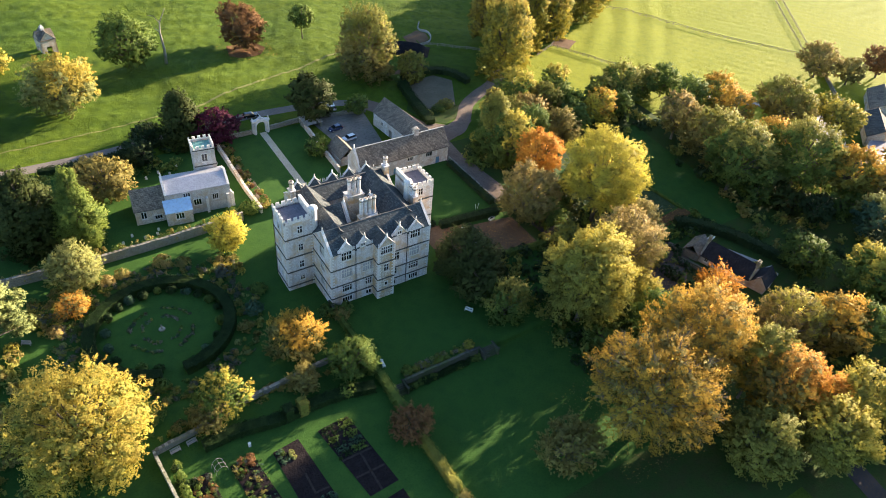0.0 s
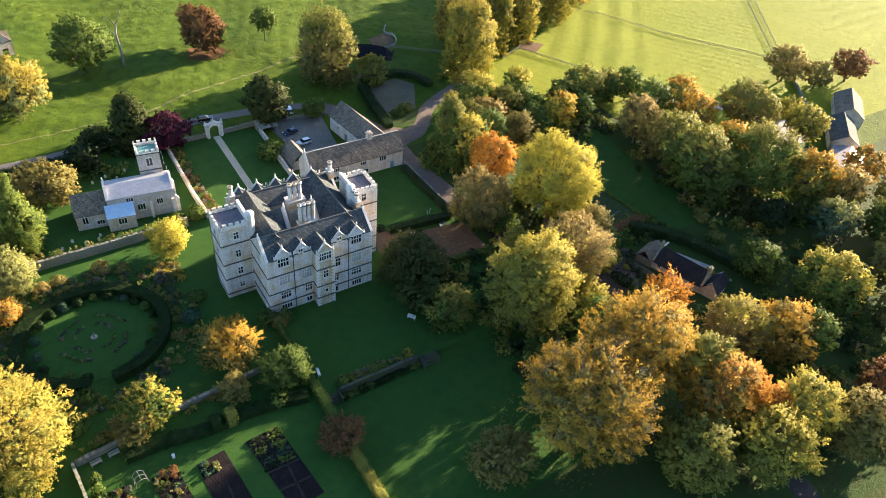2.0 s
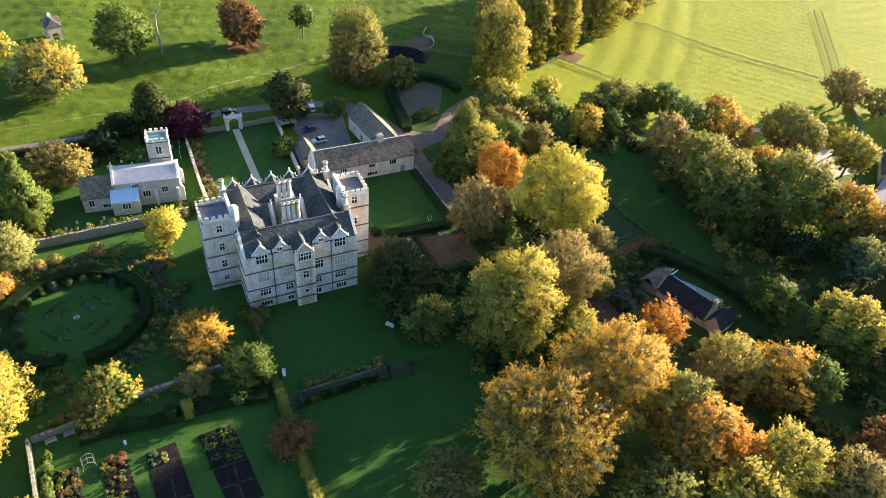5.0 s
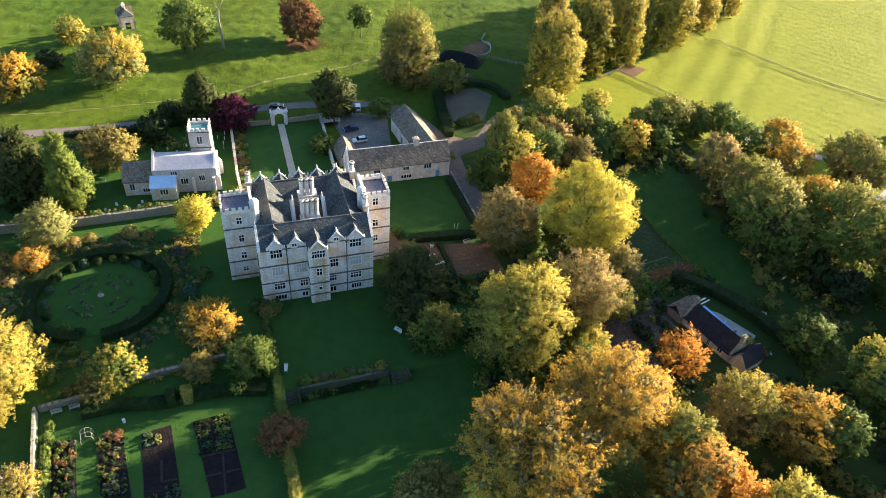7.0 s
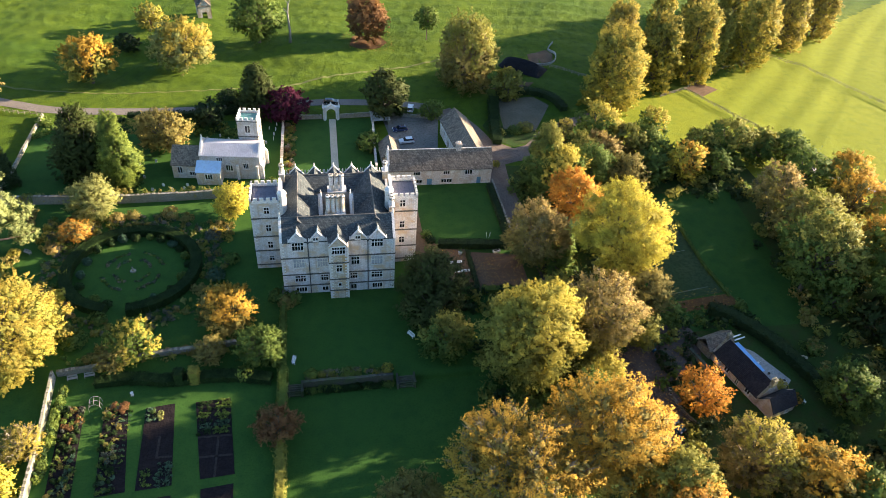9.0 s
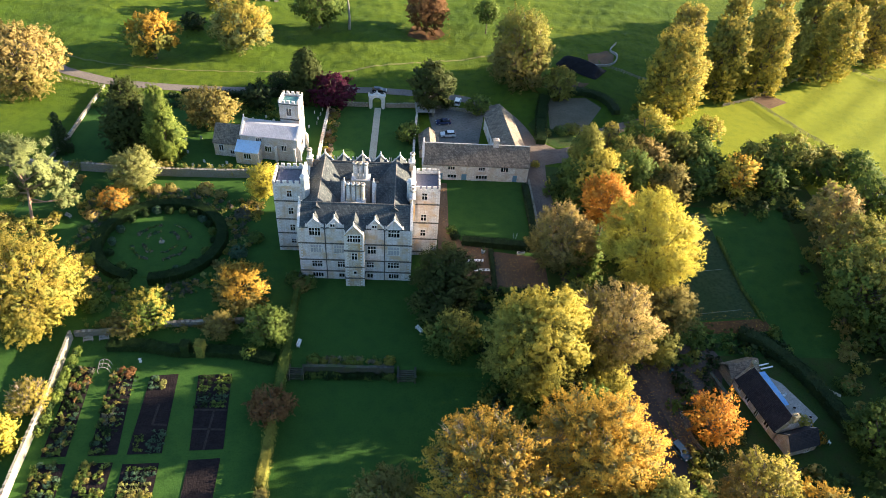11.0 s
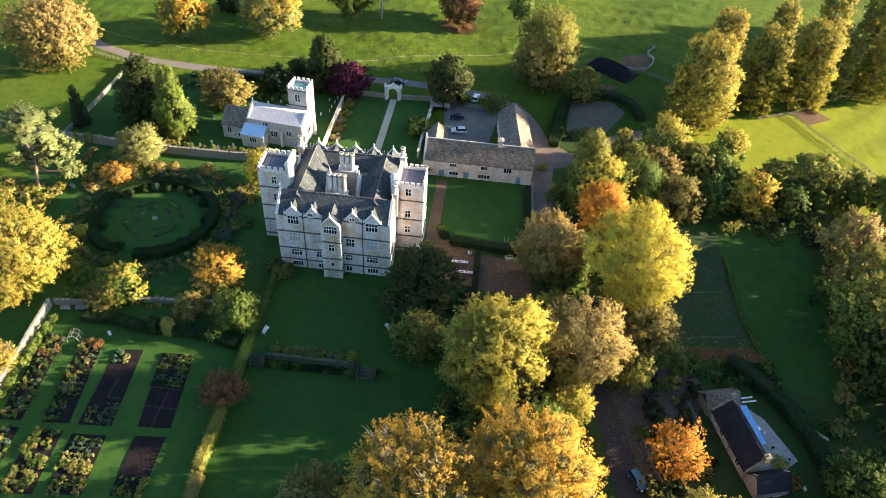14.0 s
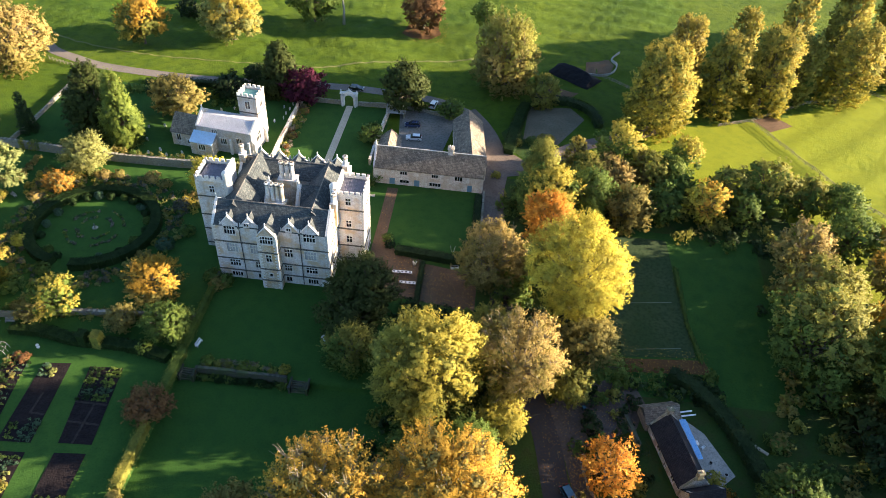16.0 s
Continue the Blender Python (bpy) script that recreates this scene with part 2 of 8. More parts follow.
def grass(name, c1, c2, c3, tuft):
    m, nt, b = nodes_of(name)
    nb, nm, nf = noise_at(nt, 0.02, 4.0), noise_at(nt, 0.35, 5.0), noise_at(nt, 2.6, 6.0, rough=0.7)
    col = ramp_of(nt, nb, [(0.35, c1), (0.65, c2)])
    col = blend(nt, col, c3, ramp_of(nt, nm, [(0.45, (0, 0, 0)), (0.75, (0.75, 0.75, 0.75))]))
    col = blend(nt, col, tuple(v * 0.45 for v in c1), ramp_of(nt, nf, [(0.5, (0, 0, 0)), (0.8, (0.8, 0.8, 0.8))]))
    nt.links.new(col, b.inputs["Base Color"])
    b.inputs["Roughness"].default_value = 0.9
    b.inputs["Specular IOR Level"].default_value = 0.1
    add = nt.nodes.new("ShaderNodeMath")
    nt.links.new(nm, add.inputs[0])
    nt.links.new(nf, add.inputs[1])
    bump_in(nt, b, add.outputs[0], 0.8, tuft)
    return m


GRASS = grass("pasture_grass", (0.052, 0.098, 0.008), (0.088, 0.128, 0.009), (0.026, 0.058, 0.008), 0.7)
FIELD = grass("grazed_field_grass", (0.165, 0.198, 0.011), (0.20, 0.225, 0.013), (0.125, 0.160, 0.011), 0.30)
WOOD = grass("shaded_rough_grass", (0.030, 0.062, 0.014), (0.045, 0.075, 0.016), (0.055, 0.050, 0.020), 0.25)
LAWN = grass("mown_lawn", (0.030, 0.081, 0.015), (0.042, 0.098, 0.018), (0.022, 0.062, 0.014), 0.12)

LEAF = {
    "yellow": leafy("yellow_leaves", (0.38, 0.35, 0.035), (0.60, 0.54, 0.06), (0.78, 0.69, 0.09), 0.48),
    "limegold": leafy("lime_gold_leaves", (0.25, 0.25, 0.032), (0.44, 0.39, 0.05), (0.60, 0.51, 0.075), 0.48),
    "gold": leafy("golden_leaves", (0.34, 0.215, 0.028), (0.55, 0.345, 0.038), (0.73, 0.48, 0.06), 0.48),
    "straw": leafy("straw_leaves", (0.27, 0.23, 0.04), (0.45, 0.38, 0.058), (0.66, 0.54, 0.09), 0.66),
    "oldgold": leafy("old_gold_leaves", (0.22, 0.21, 0.03), (0.40, 0.36, 0.042), (0.60, 0.51, 0.065), 0.66),
    "amber": leafy("amber_leaves", (0.32, 0.17, 0.030), (0.52, 0.275, 0.036), (0.72, 0.41, 0.055), 0.48),
    "orange": leafy("orange_leaves", (0.42, 0.15, 0.02), (0.64, 0.28, 0.03), (0.78, 0.46, 0.055), 0.52),
    "rust": leafy("rust_leaves", (0.15, 0.075, 0.028), (0.24, 0.125, 0.038), (0.33, 0.19, 0.055)),
    "tan": leafy("tan_leaves", (0.23, 0.175, 0.05), (0.38, 0.29, 0.075), (0.53, 0.41, 0.11)),
    "olive": leafy("olive_leaves", (0.13, 0.15, 0.024), (0.25, 0.26, 0.04), (0.40, 0.37, 0.06)),
    "khaki": leafy("khaki_leaves", (0.15, 0.14, 0.035), (0.27, 0.235, 0.05), (0.40, 0.335, 0.075)),
    "green": leafy("green_leaves", (0.060, 0.115, 0.020), (0.120, 0.190, 0.030), (0.22, 0.28, 0.042)),
    "dark": leafy("dark_evergreen_leaves", (0.018, 0.034, 0.010), (0.030, 0.054, 0.014), (0.054, 0.085, 0.022), 0.15),
    "yew": leafy("yew_needles", (0.026, 0.041, 0.008), (0.048, 0.068, 0.012), (0.092, 0.115, 0.020), 0.15),
    "hedge": leafy("clipped_hedge_leaves", (0.012, 0.028, 0.006), (0.020, 0.045, 0.009), (0.040, 0.072, 0.014), 0.15),
    "cypress": leafy("bright_conifer_needles", (0.075, 0.12, 0.016), (0.15, 0.21, 0.025), (0.25, 0.31, 0.04), 0.2),
    "pine": leafy("pine_needles", (0.11, 0.15, 0.045), (0.20, 0.245, 0.07), (0.32, 0.36, 0.10), 0.3),
    "pale": leafy("pale_green_leaves", (0.17, 0.20, 0.05), (0.28, 0.30, 0.075), (0.42, 0.42, 0.11)),
    "blue": leafy("blue_green_leaves", (0.035, 0.08, 0.035), (0.06, 0.12, 0.055), (0.11, 0.18, 0.085), 0.2),
    "purple": leafy("purple_leaves", (0.05, 0.012, 0.022), (0.085, 0.018, 0.032), (0.13, 0.028, 0.042)),
    "grey": leafy("grey_green_leaves", (0.07, 0.085, 0.045), (0.12, 0.135, 0.075), (0.20, 0.21, 0.13)),
    "flower": leafy("mixed_flowers", (0.09, 0.12, 0.045), (0.20, 0.19, 0.09), (0.42, 0.33, 0.25)),
}


# ---- mesh tools ----
class Geo:
    """Gathers faces and makes one mesh of them."""

    def __init__(self):
        self.v, self.f = [], []

    def face(self, *pts):
        n = len(self.v)
        self.v.extend(tuple(p) for p in pts)
        self.f.append(tuple(range(n, n + len(pts))))
        return self

    def hexa(self, p):
        """Eight corners: four below, four above, both the same way round."""
        n = len(self.v)
        self.v.extend(tuple(q) for q in p)
        for a in ((3, 2, 1, 0), (4, 5, 6, 7), (0, 1, 5, 4), (1, 2, 6, 5), (2, 3, 7, 6), (3, 0, 4, 7)):
            self.f.append(tuple(n + i for i in a))
        return self

    def box(self, x0, y0, z0, x1, y1, z1):
        return self.hexa([(x0, y0, z0), (x1, y0, z0), (x1, y1, z0), (x0, y1, z0), (x0, y0, z1), (x1, y0, z1), (x1, y1, z1), (x0, y1, z1)])

    def prism(self, poly, z0, z1):
        """A flat polygon drawn up from z0 to z1."""
        n, k = len(self.v), len(poly)
        self.v.extend((x, y, z0) for x, y in poly)
        self.v.extend((x, y, z1) for x, y in poly)
        self.f.append(tuple(range(n + k - 1, n - 1, -1)))
        self.f.append(tuple(range(n + k, n + 2 * k)))
        for i in range(k):
            j = (i + 1) % k
            self.f.append((n + i, n + j, n + k + j, n + k + i))
        return self

    def extrude(self, poly, way):
        """A flat polygon of 3D points, drawn along a vector."""
        n, k = len(self.v), len(poly)
        self.v.extend(tuple(p) for p in poly)
        self.v.extend(tuple(a + b for a, b in zip(p, way)) for p in poly)
        self.f.append(tuple(range(n + k - 1, n - 1, -1)))
        self.f.append(tuple(range(n + k, n + 2 * k)))
        for i in range(k):
            j = (i + 1) % k
            self.f.append((n + i, n + j, n + k + j, n + k + i))
        return self

    def tube(self, pts, radii, sides=7):
        n = len(self.v)
        for i, (p, r) in enumerate(zip(pts, radii)):
            a, b = Vector(pts[max(0, i - 1)]), Vector(pts[min(len(pts) - 1, i + 1)])
            d = (b - a).normalized()
            u = d.orthogonal().normalized()
            w = d.cross(u)
            for k in range(sides):
                t = 2 * math.pi * k / sides
                self.v.append(tuple(Vector(p) + r * (math.cos(t) * u + math.sin(t) * w)))
        for i in range(len(pts) - 1):
            for k in range(sides):
                a, b = n + i * sides + k, n + i * sides + (k + 1) % sides
                self.f.append((a, b, b + sides, a + sides))
        self.f.append(tuple(range(n + sides - 1, n - 1, -1)))
        last = n + (len(pts) - 1) * sides
        self.f.append(tuple(range(last, last + sides)))
        return self

    def roof(self, x0, x1, y0, y1, ze, zr, along="x", thick=0.18):
        """Two slopes with thickness; the ridge runs along x or y."""
        if along == "x":
            ym = (y0 + y1) / 2
            for ya, yb in ((y0, ym), (ym, y1)):
                za, zb = (ze, zr) if yb == ym else (zr, ze)
                self.hexa([(x0, ya, za - thick), (x1, ya, za - thick), (x1, yb, zb - thick), (x0, yb, zb - thick), (x0, ya, za), (x1, ya, za), (x1, yb, zb), (x0, yb, zb)])
        else:
            xm = (x0 + x1) / 2
            for xa, xb in ((x0, xm), (xm, x1)):
                za, zb = (ze, zr) if xb == xm else (zr, ze)
                self.hexa([(xa, y0, za - thick), (xb, y0, zb - thick), (xb, y1, zb - thick), (xa, y1, za - thick), (xa, y0, za), (xb, y0, zb), (xb, y1, zb), (xa, y1, za)])
        return self

    def weld(self):
        """Joins blocks that touch into one shell."""
        ids, verts, remap = {}, [], []
        for p in self.v:
            k = tuple(round(c, 4) for c in p)
            if k not in ids:
                ids[k] = len(verts)
                verts.append(p)
            remap.append(ids[k])
        faces = [tuple(remap[i] for i in f) for f in self.f]
        seen = collections.Counter(tuple(sorted(f)) for f in faces)
        self.v, self.f = verts, [f for f in faces if seen[tuple(sorted(f))] == 1]
        return self

    def mesh(self, name, smooth=False):
        me = bpy.data.meshes.new(name)
        me.from_pydata(self.v, [], self.f)
        if smooth:
            me.shade_smooth()
        return me


def part(name, geo, material, parent, label="", smooth=False):
    me = geo.mesh(name, smooth) if isinstance(geo, Geo) else geo
    if not me.materials:
        me.materials.append(material)
    ob = new(name, me)
    ob.parent = parent
    if label:
        tagged(ob, label)
    return ob


def thing(name, x, y, z, rz, label, category, group="", kind=""):
    ob = new(name)
    ob.empty_display_size = 0.5
    ob.matrix_basis = pose(x, y, z, 0, 0, rz)
    return tagged(ob, label, category, group, kind)


def solo(name, geo, material, label, category, group="", kind="", at=(0, 0, 0), smooth=False):
    ob = new(name, geo.mesh(name, smooth) if isinstance(geo, Geo) else geo)
    ob.data.materials.append(material)
    ob.location = at
    return tagged(ob, label, category, group, kind)


def step(a, b, x):
    t = min(1.0, max(0.0, (x - a) / (b - a)))
    return t * t * (3 - 2 * t)


def ground_z(x, y):
    """The lie of the land."""
    east = step(96, 118, x) * (1 - step(86, 112, y))
    low = 1.5 * (1 - step(75.9, 76.3, y)) * step(44.7, 45.1, x) * step(24, 40, y)
    z = -low * (1 - east) - 2.4 * east
    z -= 1.6 * step(118, 132, x) * step(86, 112, y) * (1 - step(112, 140, y))
    if x > 178:
        w = step(0, 14, x - 219 - 0.9 * (y - 166))
        wob = 0.9 * math.sin(0.021 * x + 0.034 * y)
        broad = math.sin((0.70 * x - 0.72 * y) * 0.56 + wob)
        fine = math.sin((0.82 * x + 0.57 * y) * 1.30 + wob)
        z += (0.20 * (1 - w) * broad + 0.12 * w * fine) * step(178, 195, x) * step(118, 128, y)
    if x < 175 and y > 190:
        z += 0.15 * math.sin((0.25 * x + 0.97 * y) * 0.62 + 1.6 * math.sin(0.031 * x) + 1.2 * math.sin(0.045 * y)) * step(190, 205, y)
    z += 0.55 * math.sin(x * 0.13 + 1.1 * math.sin(y * 0.06) + 0.4) * step(196, 214, y) * (1 - step(160, 176, x))
    if y > 188 and x < 178:
        z += 0.11 * (math.sin(x * 1.15 + 0.5 * y + 1.7 * math.sin(y * 0.21)) + math.sin(x * 0.83 - 0.42 * y + 1.9 * math.sin(x * 0.17 + 2.0))) * step(188, 200, y)
    z += 0.35 * math.sin(x * 0.045 + 1.3) * math.sin(y * 0.05) * step(190, 230, y)
    return z


def tree_z(x, y):
    return ground_z(x, y) - 0.05

OFFS = {}


def base(ob, x, y, z):
    """Parts of ob are written in world metres; ob stands at its base."""
    ob.location = (x, y, z)
    OFFS[ob.name] = (x, y, z)
    return ob


def put(name, geo, material, parent, label="", smooth=False):
    top = parent
    while top.parent:
        top = top.parent
    o = OFFS[top.name]
    geo.v = [(x - o[0], y - o[1], z - o[2]) for x, y, z in geo.v]
    return part(name, geo, material, parent, label, smooth)


# ---- ground ----
def axis_steps(lo, hi, fine, far):
    a = list(np.arange(lo, hi + 0.01, fine))
    out, d = [], fine
    v = hi
    while v < hi + far:
        d *= 1.35
        v += d
        out.append(v)
    low, d, v = [], fine, lo
    while v > lo - far:
        d *= 1.35
        v -= d
        low.append(v)
    return low[::-1] + [float(q) for q in a] + out


gx = sorted(axis_steps(-70, 330, 1.6, 1800) + [44.7, 44.9, 45.1])
gy = sorted(axis_steps(-20, 300, 1.6, 2200) + [75.9, 76.1, 76.3])
g = Geo()
g.v = [(x, y, ground_z(x, y)) for y in gy for x in gx]
nx = len(gx)
g.f = [(j * nx + i, j * nx + i + 1, (j + 1) * nx + i + 1, (j + 1) * nx + i) for j in range(len(gy) - 1) for i in range(nx - 1)]
ground_me = g.mesh("ground", True)
ground_me.materials.append(GRASS)
ground_me.materials.append(FIELD)
ground_me.materials.append(LAWN)
ground_me.materials.append(WOOD)


def zone(x, y):
    if x > 146 and y > 152 and y < 181 + (x - 146) * 0.35:
        return 1
    if x > 180 and y > 118 and y < 190 + (x - 180) * 0.62:
        return 1
    if x > 210 and y > 100 and y < 130:
        return 1
    if (-45 if y < 118 else -26.3) < x < 101 and 40 < y < 179 and not (x > 71 and y > 141):
        return 2
    if 129 < x < 168 and 84 < y < 133:
        return 2
    if 205 <= x < 300 and -30 < y < 88:
        return 3
    if 101 <= x < 205 and -30 < y < 150 - max(0, x - 165) * 0.45:
        return 3
    if 45 < x < 101 and 20 < y <= 40:
        return 3
    return 0


for p in ground_me.polygons:
    c = p.center
    p.material_index = zone(c.x, c.y)
tagged(new("ground", ground_me), "green autumn pasture and lawns around the house", "grass", kind="structure")


def laid(name, polys, material, label, category, lift=0.04, kind="structure", grid=2.0):
    """Thin surfaces that lie on the ground, each from a row of corners, cut fine enough to follow it."""
    bm = bmesh.new()
    for poly in polys:
        bm.faces.new([bm.verts.new((x, y, 0)) for x, y in poly])
    for ax in (0, 1):
        vals = [v.co[ax] for v in bm.verts]
        q = math.ceil(min(vals) / grid) * grid
        while q < max(vals):
            no = (1, 0, 0) if ax == 0 else (0, 1, 0)
            bmesh.ops.bisect_plane(bm, geom=bm.verts[:] + bm.edges[:] + bm.faces[:], plane_co=tuple(q * c for c in no), plane_no=no)
            q += grid
    for v in bm.verts:
        v.co.z = ground_z(v.co.x, v.co.y) + lift
    bmesh.ops.recalc_face_normals(bm, faces=bm.faces[:])
    up = sum(f.normal.z for f in bm.faces)
    if up < 0:
        bmesh.ops.reverse_faces(bm, faces=bm.faces[:])
    ext = bmesh.ops.extrude_face_region(bm, geom=bm.faces[:])
    for v in ext["geom"]:
        if isinstance(v, bmesh.types.BMVert):
            v.co.z += 0.02
    me = bpy.data.meshes.new(name)
    bm.to_mesh(me)
    bm.free()
    me.materials.append(material)
    return tagged(new(name, me), label, category, kind=kind)


def ribbon(pts, w):
    """Corners of a strip of width w (or of the widths given) along a line."""
    left, right = [], []
    for i, p in enumerate(pts):
        a, b = pts[max(0, i - 1)], pts[min(len(pts) - 1, i + 1)]
        dx, dy = b[0] - a[0], b[1] - a[1]
        k = math.hypot(dx, dy) or 1.0
        h = (w[i] if isinstance(w, (list, tuple)) else w) / 2
        left.append((p[0] - dy / k * h, p[1] + dx / k * h))
        right.append((p[0] + dy / k * h, p[1] - dx / k * h))
    return [[left[i], right[i], right[i + 1], left[i + 1]] for i in range(len(pts) - 1)]


def smooth_line(pts, n=6):
    """Points along a curve through the given ones."""
    out = []
    for i in range(len(pts) - 1):
        p0, p1, p2, p3 = (Vector(pts[max(0, min(len(pts) - 1, i + k))]) for k in (-1, 0, 1, 2))
        for s in range(n):
            t = s / n
            out.append(tuple(0.5 * (2 * p1 + (p2 - p0) * t + (2 * p0 - 5 * p1 + 4 * p2 - p3) * t * t + (3 * p1 - p0 - 3 * p2 + p3) * t ** 3)))
    return out + [tuple(pts[-1])]


laid("road", ribbon(smooth_line([(-90, 224), (-62, 210), (-50.4, 200.6), (-42, 193.6), (-35, 190.6), (-24, 187.0), (-7, 185.4), (10, 185.2), (28, 186.4), (50, 188.6), (66, 188.4), (84, 186), (95, 179), (101, 167), (103.2, 155), (102.6, 142), (104, 128), (106, 112)]), 3.8), ASPHALT, "narrow worn grey asphalt lane with grassy verges", "lane", 0.05)
laid("lane", ribbon(smooth_line([(105, 117), (106, 112), (108, 96), (113.4, 82), (116.6, 72), (118.2, 62), (119.6, 52), (119, 36), (114, 10)]), 5.0), OLD_ASPHALT, "dark leaf-strewn lane under the trees", "lane", 0.045)
laid("drive", ribbon(smooth_line([(93, 182), (98, 174), (101.5, 165), (103.5, 155), (102.8, 142), (103.8, 128), (105, 116)]), 6.2), DUST, "wide dusty drive beside the stables", "drive", 0.075)
laid("track", ribbon(smooth_line([(103, 156), (111, 154), (118, 160), (124, 167), (132, 172), (142, 177), (160, 190)]), 4.6), DUST, "pale dusty farm track with wheel ruts", "track", 0.09)
laid("drive_bend", [[(101, 149), (105.6, 150), (113, 152.6), (120, 158), (118, 161.6), (111, 158.6), (105.4, 163.5), (101, 163)]], DUST, "widened dusty bend of the drive", "drive", 0.06)
laid("rough_verge", [[(106.5, 164), (111, 159.6), (117.6, 162), (122, 168), (116, 170.4), (110.5, 171.5), (108, 178), (104, 172)]], WOOD, "rough dull grass between drive and yard", "grass", 0.035)
laid("garden_path", ribbon([(58.0, 178), (57.8, 150), (57.4, 128.5)], 2.0), PATH_STONE, "straight buff gravel path across the forecourt lawn", "path", 0.05)
laid("side_path", ribbon([(58, 134.5), (73, 136)], 1.0), PATH_STONE, "narrow buff path across the lawn", "path", 0.09)
laid("park_path", ribbon(smooth_line([(36, 196), (44.4, 200.4), (61, 206.7), (93, 215.9), (110, 219)]), 0.9), WORN_GRASS, "worn footpath across the park grass", "path", 0.03)
laid("verge_path", ribbon(smooth_line([(-60, 213), (-42, 202), (-17.6, 197.4), (7.6, 197.3), (24.8, 198.7), (40, 200)]), 0.6), WORN_GRASS, "faint trodden path along the park edge", "path", 0.03)
laid("car_park", [[(73.2, 178.5), (91.5, 181.3), (86.6, 150.5), (76.6, 150.5)]], YARD, "grey gravelled yard between the stables", "yard", 0.04)
laid("gravel_yard", [[(75.6, 121), (79, 121), (81, 116.5), (88, 115), (88, 101), (75.6, 101)], [(88.6, 112.8), (101, 111), (101, 98), (88.6, 99)]], GRAVEL, "brown gravel yard strewn with leaves", "yard", 0.04)
laid("side_gravel", [[(75.6, 140), (78.4, 140), (78.4, 121), (75.6, 121)]], GRAVEL, "brown gravel walk beside the house", "walk", 0.05)
laid("overflow_yard", [[(110.5, 170), (120.5, 168.5), (129, 184), (125, 190), (112, 188.5)]], DIRT, "bare grey overflow parking ground", "yard", 0.04)
laid("tennis_court", [[(131, 93.5), (148.5, 95.5), (146.5, 131), (130, 131)]], COURT, "disused mossy green tennis court", "court", 0.04)
laid("leaf_strip", [[(131, 89.6), (151, 91.5), (150, 95), (131, 93)]], LITTER, "strip of brown fallen leaves beside the court", "leaves", 0.06)
laid("cottage_yard", [[(117.5, 84), (122, 88), (135, 86), (136.5, 82), (134, 76), (130, 74), (125.5, 70.5), (122.6, 71.5), (119.6, 76)]], DAMP_YARD, "dark gravel yard beside the cottage", "yard", 0.06)
laid("leaf_verge", [[(118.6, 80), (121.4, 75), (123, 71.2), (125, 66), (125, 57), (122.4, 57), (121, 63), (119.2, 71.5), (116.4, 79)]], DAMP_YARD, "leaf-strewn earth verge beside the lane", "verge", 0.035)
laid("leaf_fall", [[(66, 231), (70, 228.5), (77, 229), (80, 233), (78, 240), (68, 240)]], LITTER, "rust fallen leaves on grass under a beech", "leaves", 0.05)


# ---- building tools ----
def wall(geo, p, d, u0, u1, z0, z1, holes=(), thick=0.5):
    """An upright wall from p along d with openings right through it; its inside lies to the left of d."""
    nx_, ny_ = -d[1], d[0]
    us = sorted({u0, u1, *[h[0] for h in holes], *[h[1] for h in holes]})
    zs = sorted({z0, z1, *[h[2] for h in holes], *[h[3] for h in holes]})
    for a, b in zip(us, us[1:]):
        for c, e in zip(zs, zs[1:]):
            mu, mz = (a + b) / 2, (c + e) / 2
            if any(h[0] < mu < h[1] and h[2] < mz < h[3] for h in holes):
                continue
            q = []
            for z in (c, e):
                for u, t in ((a, 0), (b, 0), (b, thick), (a, thick)):
                    q.append((p[0] + d[0] * u + nx_ * t, p[1] + d[1] * u + ny_ * t, z))
            geo.hexa(q)


def bar(geo, p, d, u0, u1, z0, z1, out, deep):
    """A block on a wall's face, standing out by `out` and reaching in by `deep`."""
    nx_, ny_ = -d[1], d[0]
    q = []
    for z in (z0, z1):
        for u, t in ((u0, -out), (u1, -out), (u1, deep), (u0, deep)):
            q.append((p[0] + d[0] * u + nx_ * t, p[1] + d[1] * u + ny_ * t, z))
    geo.hexa(q)


